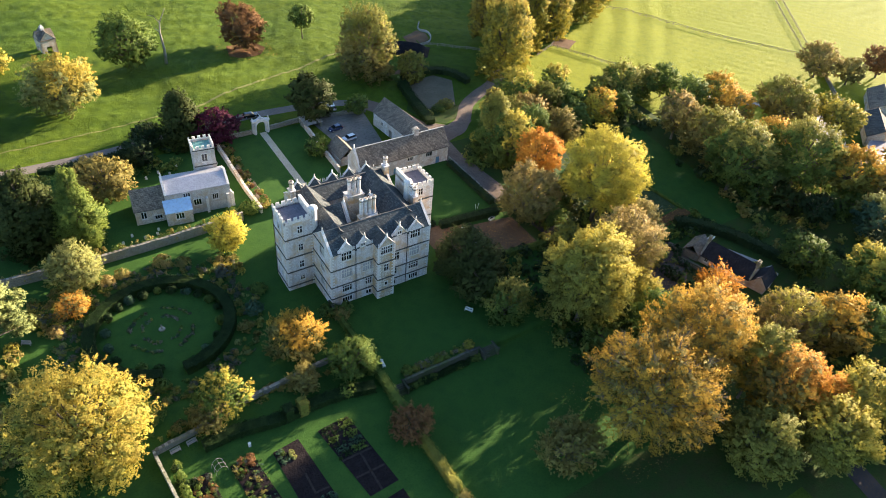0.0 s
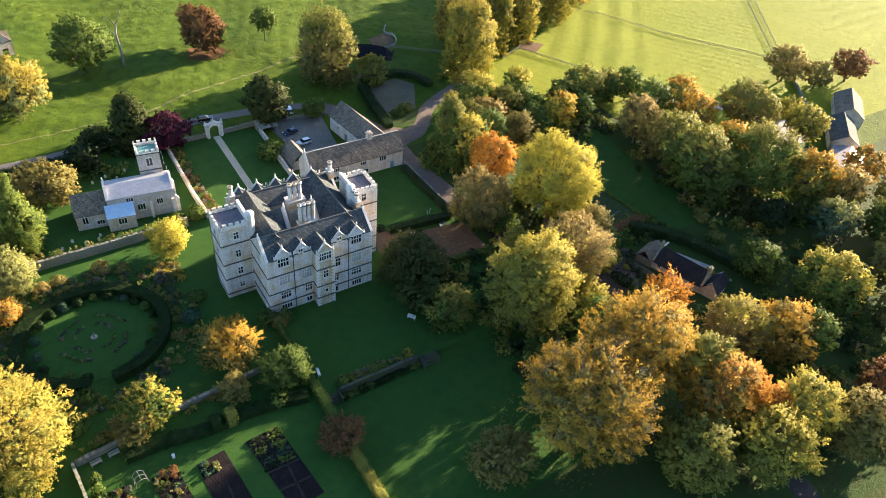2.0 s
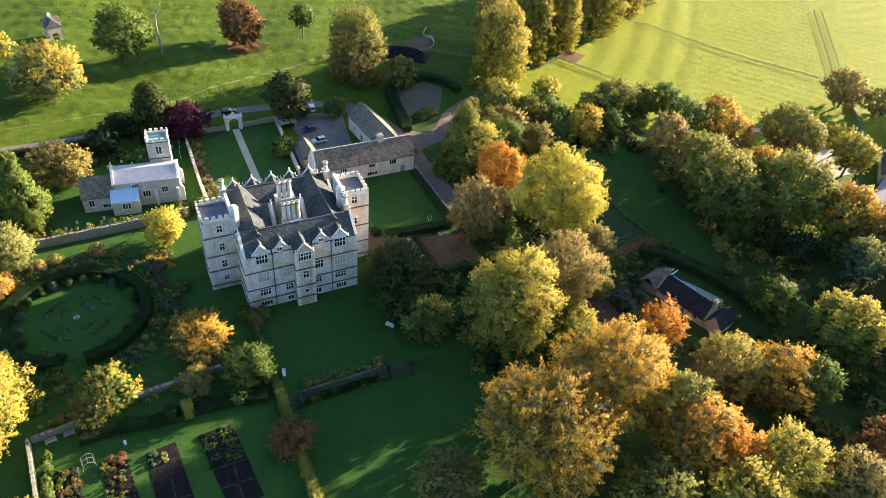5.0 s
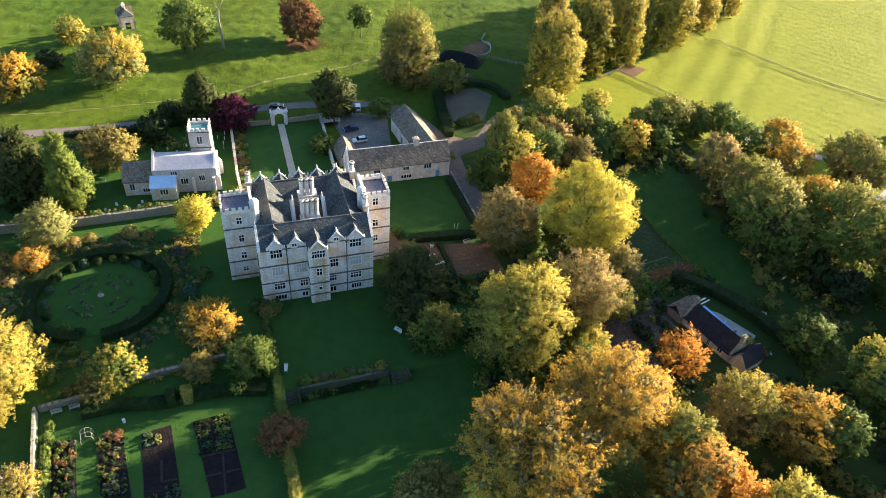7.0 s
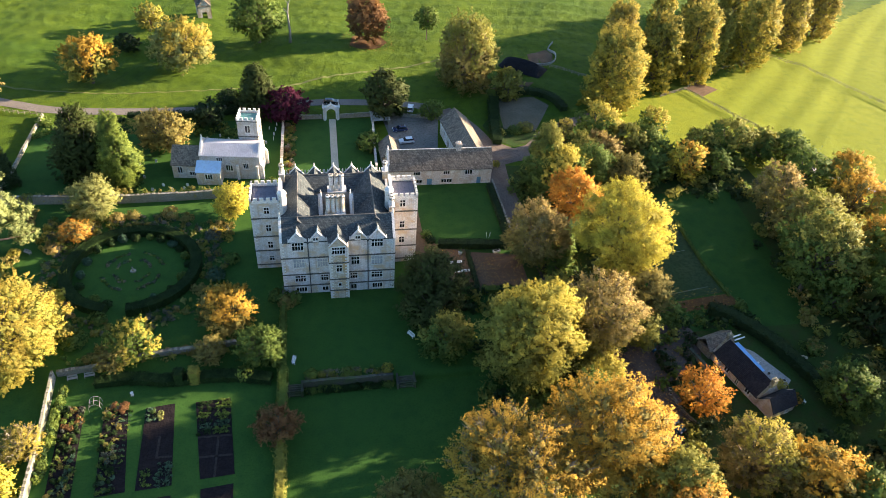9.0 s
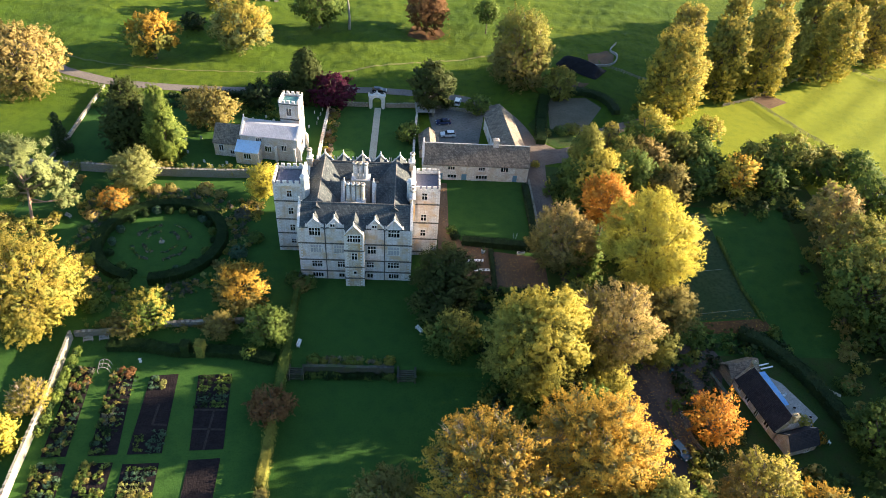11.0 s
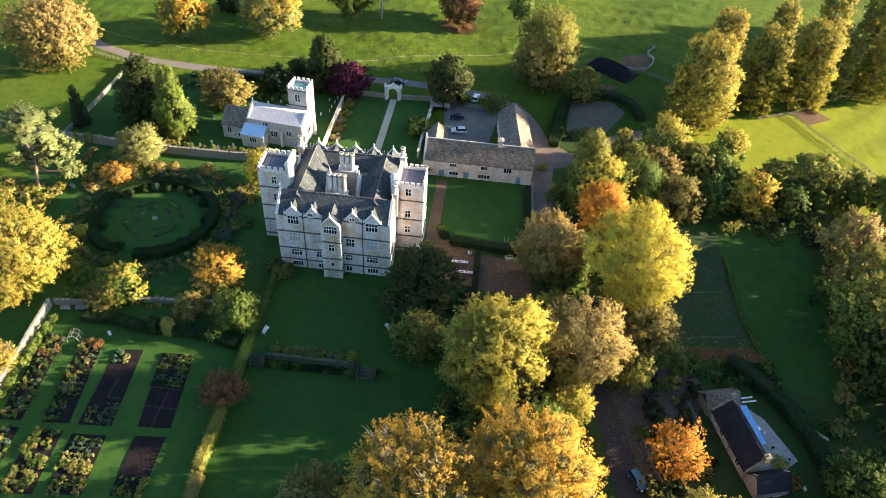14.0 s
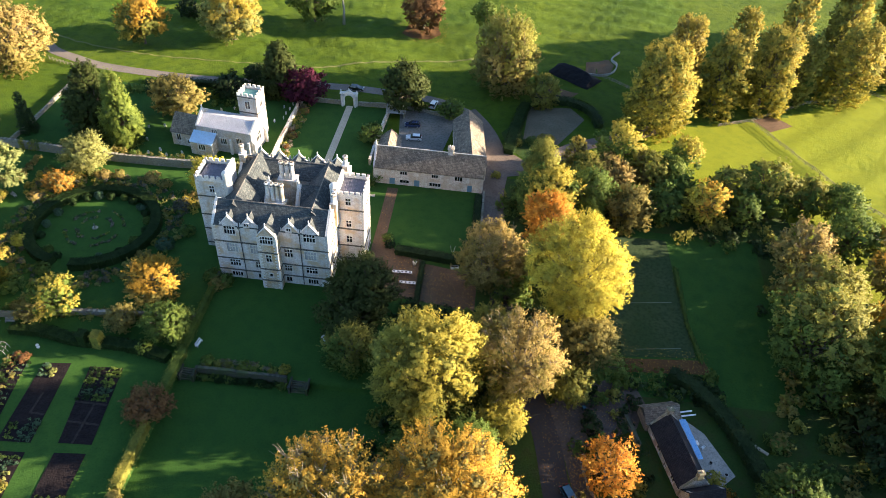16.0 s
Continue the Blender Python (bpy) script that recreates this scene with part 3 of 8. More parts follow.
def window(parent, p, d, u0, u1, z0, z1, lights=3, rows=2, pale_panes=False, label="mullioned stone window with leaded glass", frame_mat=None):
    """A stone frame in its opening, with hood, sill, mullions, transom and single panes."""
    while parent.parent:
        parent = parent.parent
    mat = frame_mat or STONE_PALE
    m = 0.14

    def at(u, z, t):
        return (p[0] + d[0] * u - d[1] * t, p[1] + d[1] * u + d[0] * t, z)

    f = Geo()
    for t in (-0.05, 0.2):
        f.v += [at(u, z, t) for u, z in ((u0 - m, z0 - m), (u1 + m, z0 - m), (u1 + m, z1 + m), (u0 - m, z1 + m), (u0, z0), (u1, z0), (u1, z1), (u0, z1))]
    for i in range(4):
        j = (i + 1) % 4
        f.f += [(i, j, 4 + j, 4 + i), (8 + j, 8 + i, 12 + i, 12 + j), (4 + i, 4 + j, 12 + j, 12 + i), (j, i, 8 + i, 8 + j)]
    fr = put("window", f, mat, parent, label)
    for nm, za, zb, out in (("hood", z1 + m, z1 + m + 0.12, 0.14), ("sill", z0 - m - 0.10, z0 - m, 0.10)):
        g = Geo()
        bar(g, p, d, u0 - m - 0.06, u1 + m + 0.06, za, zb, out, 0.1)
        put(nm, g, mat, fr)
    w = (u1 - u0) / lights
    for i in range(1, lights):
        g = Geo()
        bar(g, p, d, u0 + i * w - 0.06, u0 + i * w + 0.06, z0, z1, 0.0, 0.18)
        put("mullion", g, mat, fr)
    for i in range(1, rows):
        z = z0 + (z1 - z0) * (i / rows + (0.08 if rows == 2 else 0))
        g = Geo()
        bar(g, p, d, u0, u1, z - 0.06, z + 0.06, -0.004, 0.176)
        put("transom", g, mat, fr)
    rnd = random.Random(int(u0 * 97 + z0 * 31 + p[0]))
    for i in range(lights):
        for k in range(rows):
            a, b = u0 + i * w, u0 + (i + 1) * w
            c, e = z0 + (z1 - z0) * k / rows, z0 + (z1 - z0) * (k + 1) / rows
            t = 0.14 + rnd.uniform(-0.012, 0.012)
            tilt = rnd.uniform(-0.015, 0.015)
            g = Geo()
            g.hexa([at(u, z, t + o + deep) for deep in (0, 0.02) for u, z, o in ((a, c, 0), (b, c, tilt), (b, e, tilt * 2), (a, e, tilt))])
            put("pane", g, PALE_PANE if pale_panes else GLASS, fr)


def gable_wall(geo, p, d, u0, u1, z0, zt, thick=0.45):
    """A triangle of wall on top of a wall."""
    um = (u0 + u1) / 2
    poly = [(p[0] + d[0] * u, p[1] + d[1] * u, z) for u, z in ((u0, z0), (u1, z0), (um, zt))]
    geo.extrude(poly, (-d[1] * thick, d[0] * thick, 0))


def coping(geo, p, d, u0, u1, z0, zt, thick=0.5, h=0.16):
    """Stone slabs along both slopes of a gable."""
    um = (u0 + u1) / 2
    for a, b in ((u0 - 0.12, um), (u1 + 0.12, um)):
        q = []
        for lift in (0, h):
            for u, z, t in ((a, z0 - 0.1, -0.06), (b, zt, -0.06), (b, zt, thick), (a, z0 - 0.1, thick)):
                q.append((p[0] + d[0] * u - d[1] * t, p[1] + d[1] * u + d[0] * t, z + lift))
        geo.hexa(q)


def finial(geo, x, y, z, h=0.9, r=0.16):
    geo.tube([(x, y, z - 0.1), (x, y, z + 0.15), (x, y, z + 0.25), (x, y, z + h * 0.6), (x, y, z + h)], [r * 1.3, r * 1.3, r * 0.8, r, r * 0.25], 6)


def shaft(geo, x, y, z0, z1, r):
    """A chimney shaft set on a base, with a moulded cap and a closed top."""
    geo.tube([(x, y, z0), (x, y, z0 + 0.3), (x, y, z0 + 0.35), (x, y, z1 - 0.45), (x, y, z1 - 0.38), (x, y, z1 - 0.15), (x, y, z1)], [r * 1.25, r * 1.25, r, r, r * 1.22, r * 1.3, r * 1.05], 8)


def battlements(geo, x0, y0, x1, y1, z, tall=0.75, gap=0.55, merlon=0.8, thick=0.3):
    """A low wall with merlons round a rectangle."""
    for (ax, ay), (bx, by) in (((x0, y0), (x1, y0)), ((x1, y0), (x1, y1)), ((x1, y1), (x0, y1)), ((x0, y1), (x0, y0))):
        k = math.hypot(bx - ax, by - ay)
        d = ((bx - ax) / k, (by - ay) / k)
        bar(geo, (ax, ay), d, 0, k, z - 0.6, z, 0, thick)
        n = max(2, round(k / (gap + merlon)))
        w = k / n
        for i in range(n + 1):
            a, b = max(0, i * w - merlon / 2), min(k, i * w + merlon / 2)
            bar(geo, (ax, ay), d, a, b, z, z + tall, 0.02, thick + 0.02)


# ---- manor house ----
house = base(thing("manor_house", 0, 0, 0, 0, "tall gabled limestone manor house with two battlemented towers and slate roofs", "house"), 57, 114, 0)
W_, E_, S_, N_ = 44.8, 69.2, 101.9, 127.2
EAVE = 14.9
GX = (48.45, 52.75, 61.3, 65.4)
south_win = [
    (47.3, 49.6, 12.6, 14.7, 4, 2, 0), (64.1, 66.5, 12.7, 14.8, 4, 2, 0),
    (47.3, 49.6, 7.8, 10.0, 4, 2, 1), (52.4, 54.5, 7.8, 10.0, 4, 2, 1), (59.7, 61.4, 7.8, 10.0, 3, 2, 0), (64.1, 66.5, 7.7, 9.9, 4, 2, 1),
    (47.4, 49.6, 3.6, 5.3, 4, 2, 0), (53.0, 54.5, 3.6, 5.3, 3, 2, 0), (59.4, 60.9, 3.7, 5.3, 3, 2, 0), (64.1, 66.5, 3.7, 5.3, 4, 2, 0),
    (47.4, 49.7, 0.5, 1.8, 4, 1, 0), (53.2, 54.4, 0.5, 1.7, 2, 1, 0), (59.5, 60.7, 0.5, 1.9, 2, 1, 0), (64.3, 66.5, 0.5, 1.9, 4, 1, 0)]
walls = Geo()
P, D = (W_, S_), (1, 0)
wall(walls, P, D, 0, E_ - W_, -2, EAVE, [(a - W_, b - W_, c, e) for a, b, c, e, *_ in south_win])
for gxc in GX:
    gable_wall(walls, P, D, gxc - 1.9 - W_, gxc + 1.9 - W_, EAVE, 17.3)
west_win = [(3.2, 5.4, 12.4, 14.3, 4, 2, 0), (3.2, 5.4, 7.8, 9.9, 4, 2, 0), (3.2, 5.4, 3.6, 5.3, 4, 2, 0), (18.5, 20.5, 7.8, 9.9, 3, 2, 0), (18.5, 20.5, 3.6, 5.3, 3, 2, 0)]
PW, DW = (W_, N_), (0, -1)
LW = N_ - S_
wall(walls, PW, DW, 0, LW, -2, EAVE, [(LW - b, LW - a, c, e) for a, b, c, e, *_ in west_win])
gable_wall(walls, PW, DW, LW - 8.6, LW, EAVE, 18.5)
gable_wall(walls, PW, DW, 0, 7.6, EAVE, 17.4)
PE, DE = (E_, S_), (0, 1)
wall(walls, PE, DE, 0, LW, -2, EAVE, [(a, b, c, e) for a, b, c, e, *_ in west_win])
gable_wall(walls, PE, DE, 0, 8.6, EAVE, 18.5)
gable_wall(walls, PE, DE, LW - 7.6, LW, EAVE, 17.4)
PN, DN = (E_, N_), (-1, 0)
wall(walls, PN, DN, 0, E_ - W_, -2, EAVE)
NX = (48.2, 52.5, 57.0, 61.3, 65.9)
for gxc in NX:
    gable_wall(walls, PN, DN, E_ - gxc - 1.8, E_ - gxc + 1.8, EAVE, 17.1)
# the inner court
for p, d, k in (((52.6, 110.5), (0, 1), 9.1), ((61.2, 119.6), (0, -1), 9.1), ((61.2, 110.5), (-1, 0), 8.6), ((52.6, 119.6), (1, 0), 8.6)):
    wall(walls, p, d, 0, k, 0, EAVE)
gable_wall(walls, (53.6, 111.2), (0, 1), 0, 6.0, 14.4, 18.2)
gable_wall(walls, (60.5, 117.2), (0, -1), 0, 6.0, 14.4, 18.2)
put("wall", walls.weld(), STONE, house, "weathered grey and ochre ashlar limestone")
for a, b, c, e, li, ro, bl in south_win:
    window(house, P, D, a - W_, b - W_, c, e, li, ro, bl)
for a, b, c, e, li, ro, bl in west_win:
    window(house, PW, DW, LW - b, LW - a, c, e, li, ro, bl)
    window(house, PE, DE, a, b, c, e, li, ro, bl)
for gxc in (52.3, 61.15):
    window(house, (W_, S_ - 0.16), D, gxc - 0.45 - W_, gxc + 0.45 - W_, 15.2, 16.0, 2, 1)

bay = Geo()
PB, BX0, BX1, BY = (54.9, 99.7), 54.9, 59.0, 99.7
bay_win = [(55.5, 58.3, 12.9, 14.8, 5, 2, 0), (56.4, 57.5, 7.9, 9.8, 2, 2, 0), (56.7, 57.3, 3.6, 4.5, 1, 1, 0)]
wall(bay, PB, D, 0, 4.1, -2, EAVE, [(a - BX0, b - BX0, c, e) for a, b, c, e, *_ in bay_win])
wall(bay, (BX1, BY), (0, 1), 0.5, 2.2, -2, EAVE)
wall(bay, (BX0, S_), (0, -1), 0, 1.7, -2, EAVE)
gable_wall(bay, PB, D, 0.15, 3.95, EAVE, 17.3)
put("bay", bay.weld(), STONE_OCHRE, house, "projecting porch bay in ochre-stained ashlar")
for a, b, c, e, li, ro, bl in bay_win:
    window(house, PB, D, a - BX0, b - BX0, c, e, li, ro, bl)

roof = Geo()
roof.roof(W_ + 0.3, E_ - 0.3, S_ - 0.1, 110.5, EAVE, 18.3, "x")
put("roof", roof, SLATE, house, "dark grey stone-slate roof of the garden range")
roof = Geo()
roof.roof(W_ + 0.3, E_ - 0.3, 119.6, N_ + 0.1, EAVE, 17.2, "x")
put("roof", roof, SLATE, house)
roof = Geo()
roof.roof(W_ - 0.1, 52.6, 105, 123.4, EAVE, 18.3, "y")
put("roof", roof, SLATE, house, "steep slate roof of a side range")
put("gable_roof", Geo().roof(48.7, 53.9, 111.2, 117.2, EAVE - 0.5, 18.1, "x"), SLATE, house)
roof = Geo()
roof.roof(61.2, E_ + 0.1, 105, 123.4, EAVE, 18.3, "y")
put("roof", roof, SLATE, house, "steep slate roof of a side range")
put("gable_roof", Geo().roof(60.2, 65.2, 111.2, 117.2, EAVE - 0.5, 18.1, "x"), SLATE, house)
for gxc in GX:
    put("gable_roof", Geo().roof(gxc - 1.95, gxc + 1.95, S_ + 0.3, 105.2, EAVE, 17.2, "y"), SLATE, house)
put("gable_roof", Geo().roof(BX0 - 0.1, BX1 + 0.1, BY + 0.3, 105.2, EAVE, 17.2, "y"), SLATE, house)
for gxc in NX:
    put("gable_roof", Geo().roof(gxc - 1.85, gxc + 1.85, 123.6, N_ - 0.3, EAVE, 17.0, "y"), SLATE, house)
lid = Geo()
for x, y0, y1, z in ((48.7, 105.5, 123.4, 18.3), (65.2, 105.5, 123.4, 18.3)):
    lid.tube([(x, y0, z + 0.02), (x, y1, z + 0.02)], [0.13, 0.13], 6)
for x0, x1, y, z in ((W_ + 0.3, E_ - 0.3, 106.2, 18.3), (W_ + 0.3, E_ - 0.3, 123.4, 17.2)):
    lid.tube([(x0, y, z + 0.02), (x1, y, z + 0.02)], [0.13, 0.13], 6)
put("ridge_tiles", lid, RIDGE_STONE, house, "weathered stone ridge tiles")

def gable_trim(p, d, u0, u1, z0, zt, sides=(), tall=1.1):
    """Copings of one gable with its finials."""
    t = Geo()
    coping(t, p, d, u0, u1, z0, zt)
    um = (u0 + u1) / 2
    for u, z, h, r in ((um, zt + 0.1, tall, 0.17), *sides):
        finial(t, p[0] + d[0] * u - d[1] * 0.2, p[1] + d[1] * u + d[0] * 0.2, z, h, r)
    put("coping", t, STONE_PALE, house, "pale stone gable coping with pointed finials")


for gxc in GX:
    u = gxc - W_
    gable_trim(P, D, u - 1.9, u + 1.9, EAVE, 17.3, ((u - 1.85, EAVE + 0.1, 0.8, 0.13), (u + 1.85, EAVE + 0.1, 0.8, 0.13)))
gable_trim(PB, D, 0.15, 3.95, EAVE, 17.3, ((0.15, EAVE + 0.1, 1.0, 0.15), (3.95, EAVE + 0.1, 1.0, 0.15)))
for gxc in NX:
    u = E_ - gxc
    gable_trim(PN, DN, u - 1.8, u + 1.8, EAVE, 17.1, tuple((u + q, EAVE + 0.3, 1.1, 0.13) for q in (-2.1, -1.4, 1.4, 2.1)), 0.9)
gable_trim(PW, DW, LW - 8.6, LW, EAVE, 18.5)
gable_trim(PE, DE, 0, 8.6, EAVE, 18.5)
gable_trim(PW, DW, 0, 7.6, EAVE, 17.4)
gable_trim(PE, DE, LW - 7.6, LW, EAVE, 17.4)
gable_trim((54.0, 111.2), (0, 1), 0, 6.0, 14.4, 18.2)
gable_trim((60.1, 117.2), (0, -1), 0, 6.0, 14.4, 18.2)


def courses(parent, runs):
    """Dark string courses: rows of (point, direction, from, to, height)."""
    for p, d, u0, u1, z in runs:
        b = Geo()
        bar(b, p, d, u0, u1, z, z + 0.30, 0.13, 0.1)
        put("string_course", b, BAND, parent)


for z in (2.3, 5.6, 10.35):
    courses(house, [(P, D, -0.08, BX0 - W_, z), (P, D, BX1 - W_, E_ - W_ + 0.08, z), (PB, D, -0.08, 4.18, z), ((BX0, S_), (0, -1), 0, 2.2, z), ((BX1, BY), (0, 1), 0, 2.2, z), (PW, DW, 0, LW, z), (PE, DE, 0, LW, z)])
QUOIN = [Geo().box(-0.035, -0.035, 0.02, a, b, 0.40).mesh("quoin") for a, b in ((0.75, 0.4), (0.4, 0.75))]
for q in QUOIN:
    q.materials.append(STONE_PALE)


def quoins(parent, x, y, dx, dy, z0, z1):
    """Alternating corner stones; dx, dy point inwards along the two walls."""
    o = OFFS[house.name]
    turn = {(1, 1): 0, (-1, 1): 90, (-1, -1): 180, (1, -1): 270}[(dx, dy)]
    k = 0
    while z0 + 0.42 * k < z1 - 0.3:
        ob = new("quoin", QUOIN[k % 2])
        ob.parent = parent
        ob.matrix_basis = pose(x - o[0], y - o[1], z0 + 0.42 * k - o[2], 0, 0, turn)
        k += 1


for x, dx in ((W_, 1), (E_, -1)):
    quoins(house, x, S_, dx, 1, 0, EAVE)
quoins(house, BX0, BY, 1, 1, 0, EAVE)
quoins(house, BX1, BY, -1, 1, 0, EAVE)
for x in (50.6, 63.3):
    dp = Geo()
    dp.tube([(x, S_ - 0.12, 0), (x, S_ - 0.12, 14.6)], [0.09, 0.09], 8)
    dp.box(x - 0.2, S_ - 0.3, 14.5, x + 0.2, S_, 14.9)
    put("drainpipe", dp, IRON, house, "dark iron drainpipe")

for name, x0, x1, y0, y1, bz, wins, side in (
        ("left", 38.6, 45.2, 111.1, 117.9, (14.4, 9.3, 5.2, 1.0), ((41.5, 42.5, 15.7, 17.4), (41.5, 42.5, 10.8, 12.6), (41.5, 42.5, 6.0, 7.8), (41.5, 42.5, 2.3, 3.5)), (38.6, 117.9, 0, -1)),
        ("right", 69.0, 75.1, 110.8, 117.9, (15.0, 9.7, 4.9, 1.0), ((71.2, 72.3, 16.4, 18.2), (71.2, 72.3, 10.4, 12.2), (71.2, 72.3, 5.9, 7.7)), (75.1, 110.8, 0, 1))):
    tw = Geo()
    pts, dts = (x0, y0), (1, 0)
    wall(tw, pts, dts, 0, x1 - x0, -2, 18.6, [(a - x0, b - x0, c, e) for a, b, c, e in wins])
    sidewins = [(3.0, 4.0, c, e) for _, _, c, e in wins]
    ps, ds = (side[0], side[1]), (side[2], side[3])
    wall(tw, ps, ds, 0.5 if side[3] > 0 else 0, (y1 - y0) if side[3] > 0 else (y1 - y0 - 0.5), -2, 18.6, sidewins)
    op = ((x1, y0), (0, 1)) if side[3] < 0 else ((x0, y1), (0, -1))
    wall(tw, op[0], op[1], 0.5, y1 - y0 - 0.5, 12, 18.6)
    wall(tw, (x1, y1), (-1, 0), 0, x1 - x0, -2, 18.6)
    tower = put("tower", tw.weld(), STONE, house, "square limestone stair tower with a battlemented top")
    for a, b, c, e in wins:
        window(tower, pts, dts, a - x0, b - x0, c, e, 2, 2)
    for a, b, c, e in sidewins:
        window(tower, ps, ds, a, b, c, e, 2, 2)
    cr = Geo()
    battlements(cr, x0, y0, x1, y1, 19.2)
    put("battlement", cr.weld(), STONE_PALE, tower, "crenellated stone parapet")
    fl = Geo()
    fl.box(x0 + 0.3, y0 + 0.3, 18.3, x1 - 0.3, y1 - 0.3, 18.6)
    put("lead_roof", fl, LEAD, tower, "flat grey lead roof with rolls")
    for i in range(9):
        x = x0 + 0.9 + i * (x1 - x0 - 1.6) / 9
        put("lead_roll", Geo().box(x - 0.05, y0 + 0.35, 18.6, x + 0.05, y1 - 0.35, 18.72), LEAD, tower)
    courses(tower, [(pts, dts, -0.08, x1 - x0 + 0.08, z) for z in bz] + [(ps, ds, 0, y1 - y0, z) for z in bz])
    quoins(tower, x0, y0, 1, 1, 0, 18.4)
    quoins(tower, x1, y0, -1, 1, 0, 18.4)
    if side[3] > 0:
        quoins(tower, x1, y1, -1, -1, 0, 18.4)
    # the taller side against the house, with a turret cap
    tb = Geo()
    xi = x1 - 0.5 if name == "left" else x0
    tb.box(xi, y0 + 0.2, 18.6, xi + 0.6, y1, 20.5)
    tcx = x1 + 0.3 if name == "left" else x0 - 0.3
    tb.tube([(tcx, y0 + 0.8, 14), (tcx, y0 + 0.8, 20.4), (tcx, y0 + 0.8, 20.5), (tcx, y0 + 0.8, 21.0), (tcx, y0 + 0.8, 21.3)], [0.95, 0.95, 1.1, 0.9, 0.3], 8)
    put("turret", tb, STONE_PALE, tower, "stone stair turret with a capped top")


def stack(x0, y0, x1, y1, z0, z1, shafts, top, r, lab):
    """A stone stack with a moulded ledge and shafts, each under a dark sooty cap."""
    g = Geo()
    g.box(x0, y0, z0, x1, y1, z1)
    ob = put("chimney", g, STONE_OCHRE, house, lab)
    put("ledge", Geo().box(x0 - 0.12, y0 - 0.12, z1, x1 + 0.12, y1 + 0.12, z1 + 0.2), STONE, ob, "projecting stone ledge")
    for sx, sy in shafts:
        s = Geo()
        shaft(s, sx, sy, z1 + 0.2, top, r)
        put("chimney_shaft", s, STONE, ob, "pale octagonal chimney shaft")
        put("cap", Geo().tube([(sx, sy, top - 0.52), (sx, sy, top - 0.40)], [r * 1.36, r * 1.36], 8), BAND, ob, "dark sooty moulding")
        # dark disc on the closed top paints the shade of a flue mouth
        put("flue_disc", Geo().tube([(sx, sy, top), (sx, sy, top + 0.03)], [r * 0.7, r * 0.7], 8), BAND, ob, "dark disc painted as the flue's inner shade")


stack(54.7, 107.7, 58.9, 109.3, 12, 17.2, [(55.25 + i * 1.03, 108.5) for i in range(4)], 22.0, 0.42, "broad stone chimney stack on the roof slope")
stack(55.4, 115.2, 59.4, 117.6, 0, 17.8, [(56.2 + i * 1.15, 116.1) for i in range(3)], 22.2, 0.48, "tall brownish chimney stack rising from the court")
stack(44.6, 122.0, 45.8, 123.6, 13, 18.4, [(45.2, 122.8)], 20.8, 0.5, "corner chimney stack")
stack(68.2, 121.8, 69.4, 123.4, 13, 18.4, [(68.8, 122.6)], 20.8, 0.5, "corner chimney stack")
stack(68.5, 108.6, 69.7, 111.6, 12, 18.0, [(69.1, 109.3), (69.1, 110.6)], 20.4, 0.5, "sunlit chimney stack beside the tower")


# ---- church ----
church = thing("church", 22.5, 148.9, 0.3, -6.5, "small limestone parish church with a square battlemented tower", "church")
OFFS["church"] = (0, 0, 0)
nave = Geo()
nv_win = [(6.6, 8.3, 2.2, 3.9, 3), (11.2, 12.5, 3.0, 4.6, 3), (4.4, 5.9, 5.0, 6.2, 3)]
wall(nave, (0, 0), (1, 0), 0, 15.6, -1, 6.7, [w[:4] for w in nv_win])
wall(nave, (15.6, 0), (0, 1), 0.5, 8.4, -1, 6.7, [(3.0, 5.6, 2.4, 5.0)])
wall(nave, (15.6, 8.4), (-1, 0), 0, 15.6, -1, 6.7)
wall(nave, (0, 8.4), (0, -1), 0, 8.4, -1, 6.7)
gable_wall(nave, (15.6, 0), (0, 1), 0, 8.4, 6.7, 8.6)
gable_wall(nave, (0, 8.4), (0, -1), 0, 8.4, 6.7, 9.6)
put("wall", nave, CHURCH_STONE, church, "grey limestone nave walls")
for a, b, c, e, n in nv_win:
    window(church, (0, 0), (1, 0), a, b, c, e, n, 1)
window(church, (15.6, 0), (0, 1), 3.0, 5.6, 2.4, 5.0, 3, 2)
r = Geo()
r.roof(0.4, 15.2, -0.15, 8.55, 6.75, 8.3, "x", 0.15)
put("roof", r, LEAD_PALE, church, "pale ribbed lead roof")
rl = Geo()
for i in range(30):
    x = 0.7 + i * 0.49
    for y0, y1, z0, z1 in ((-0.15, 4.2, 6.75, 8.3), (4.2, 8.55, 8.3, 6.75)):
        rl.hexa([(x - 0.05, y0, z0), (x + 0.05, y0, z0), (x + 0.05, y1, z1), (x - 0.05, y1, z1), (x - 0.05, y0, z0 + 0.09), (x + 0.05, y0, z0 + 0.09), (x + 0.05, y1, z1 + 0.09), (x - 0.05, y1, z1 + 0.09)])
put("lead_rolls", rl, LEAD_PALE, church)
cp = Geo()
coping(cp, (15.6, 0), (0, 1), 0, 8.4, 6.7, 8.6)
put("coping", cp, STONE_PALE, church, "pale stone gable coping")
cp = Geo()
coping(cp, (0, 8.4), (0, -1), 0, 8.4, 6.7, 9.6)
finial(cp, 0.25, 4.2, 9.7, 1.0, 0.2)
put("coping", cp, STONE_PALE, church, "pale stone gable coping")
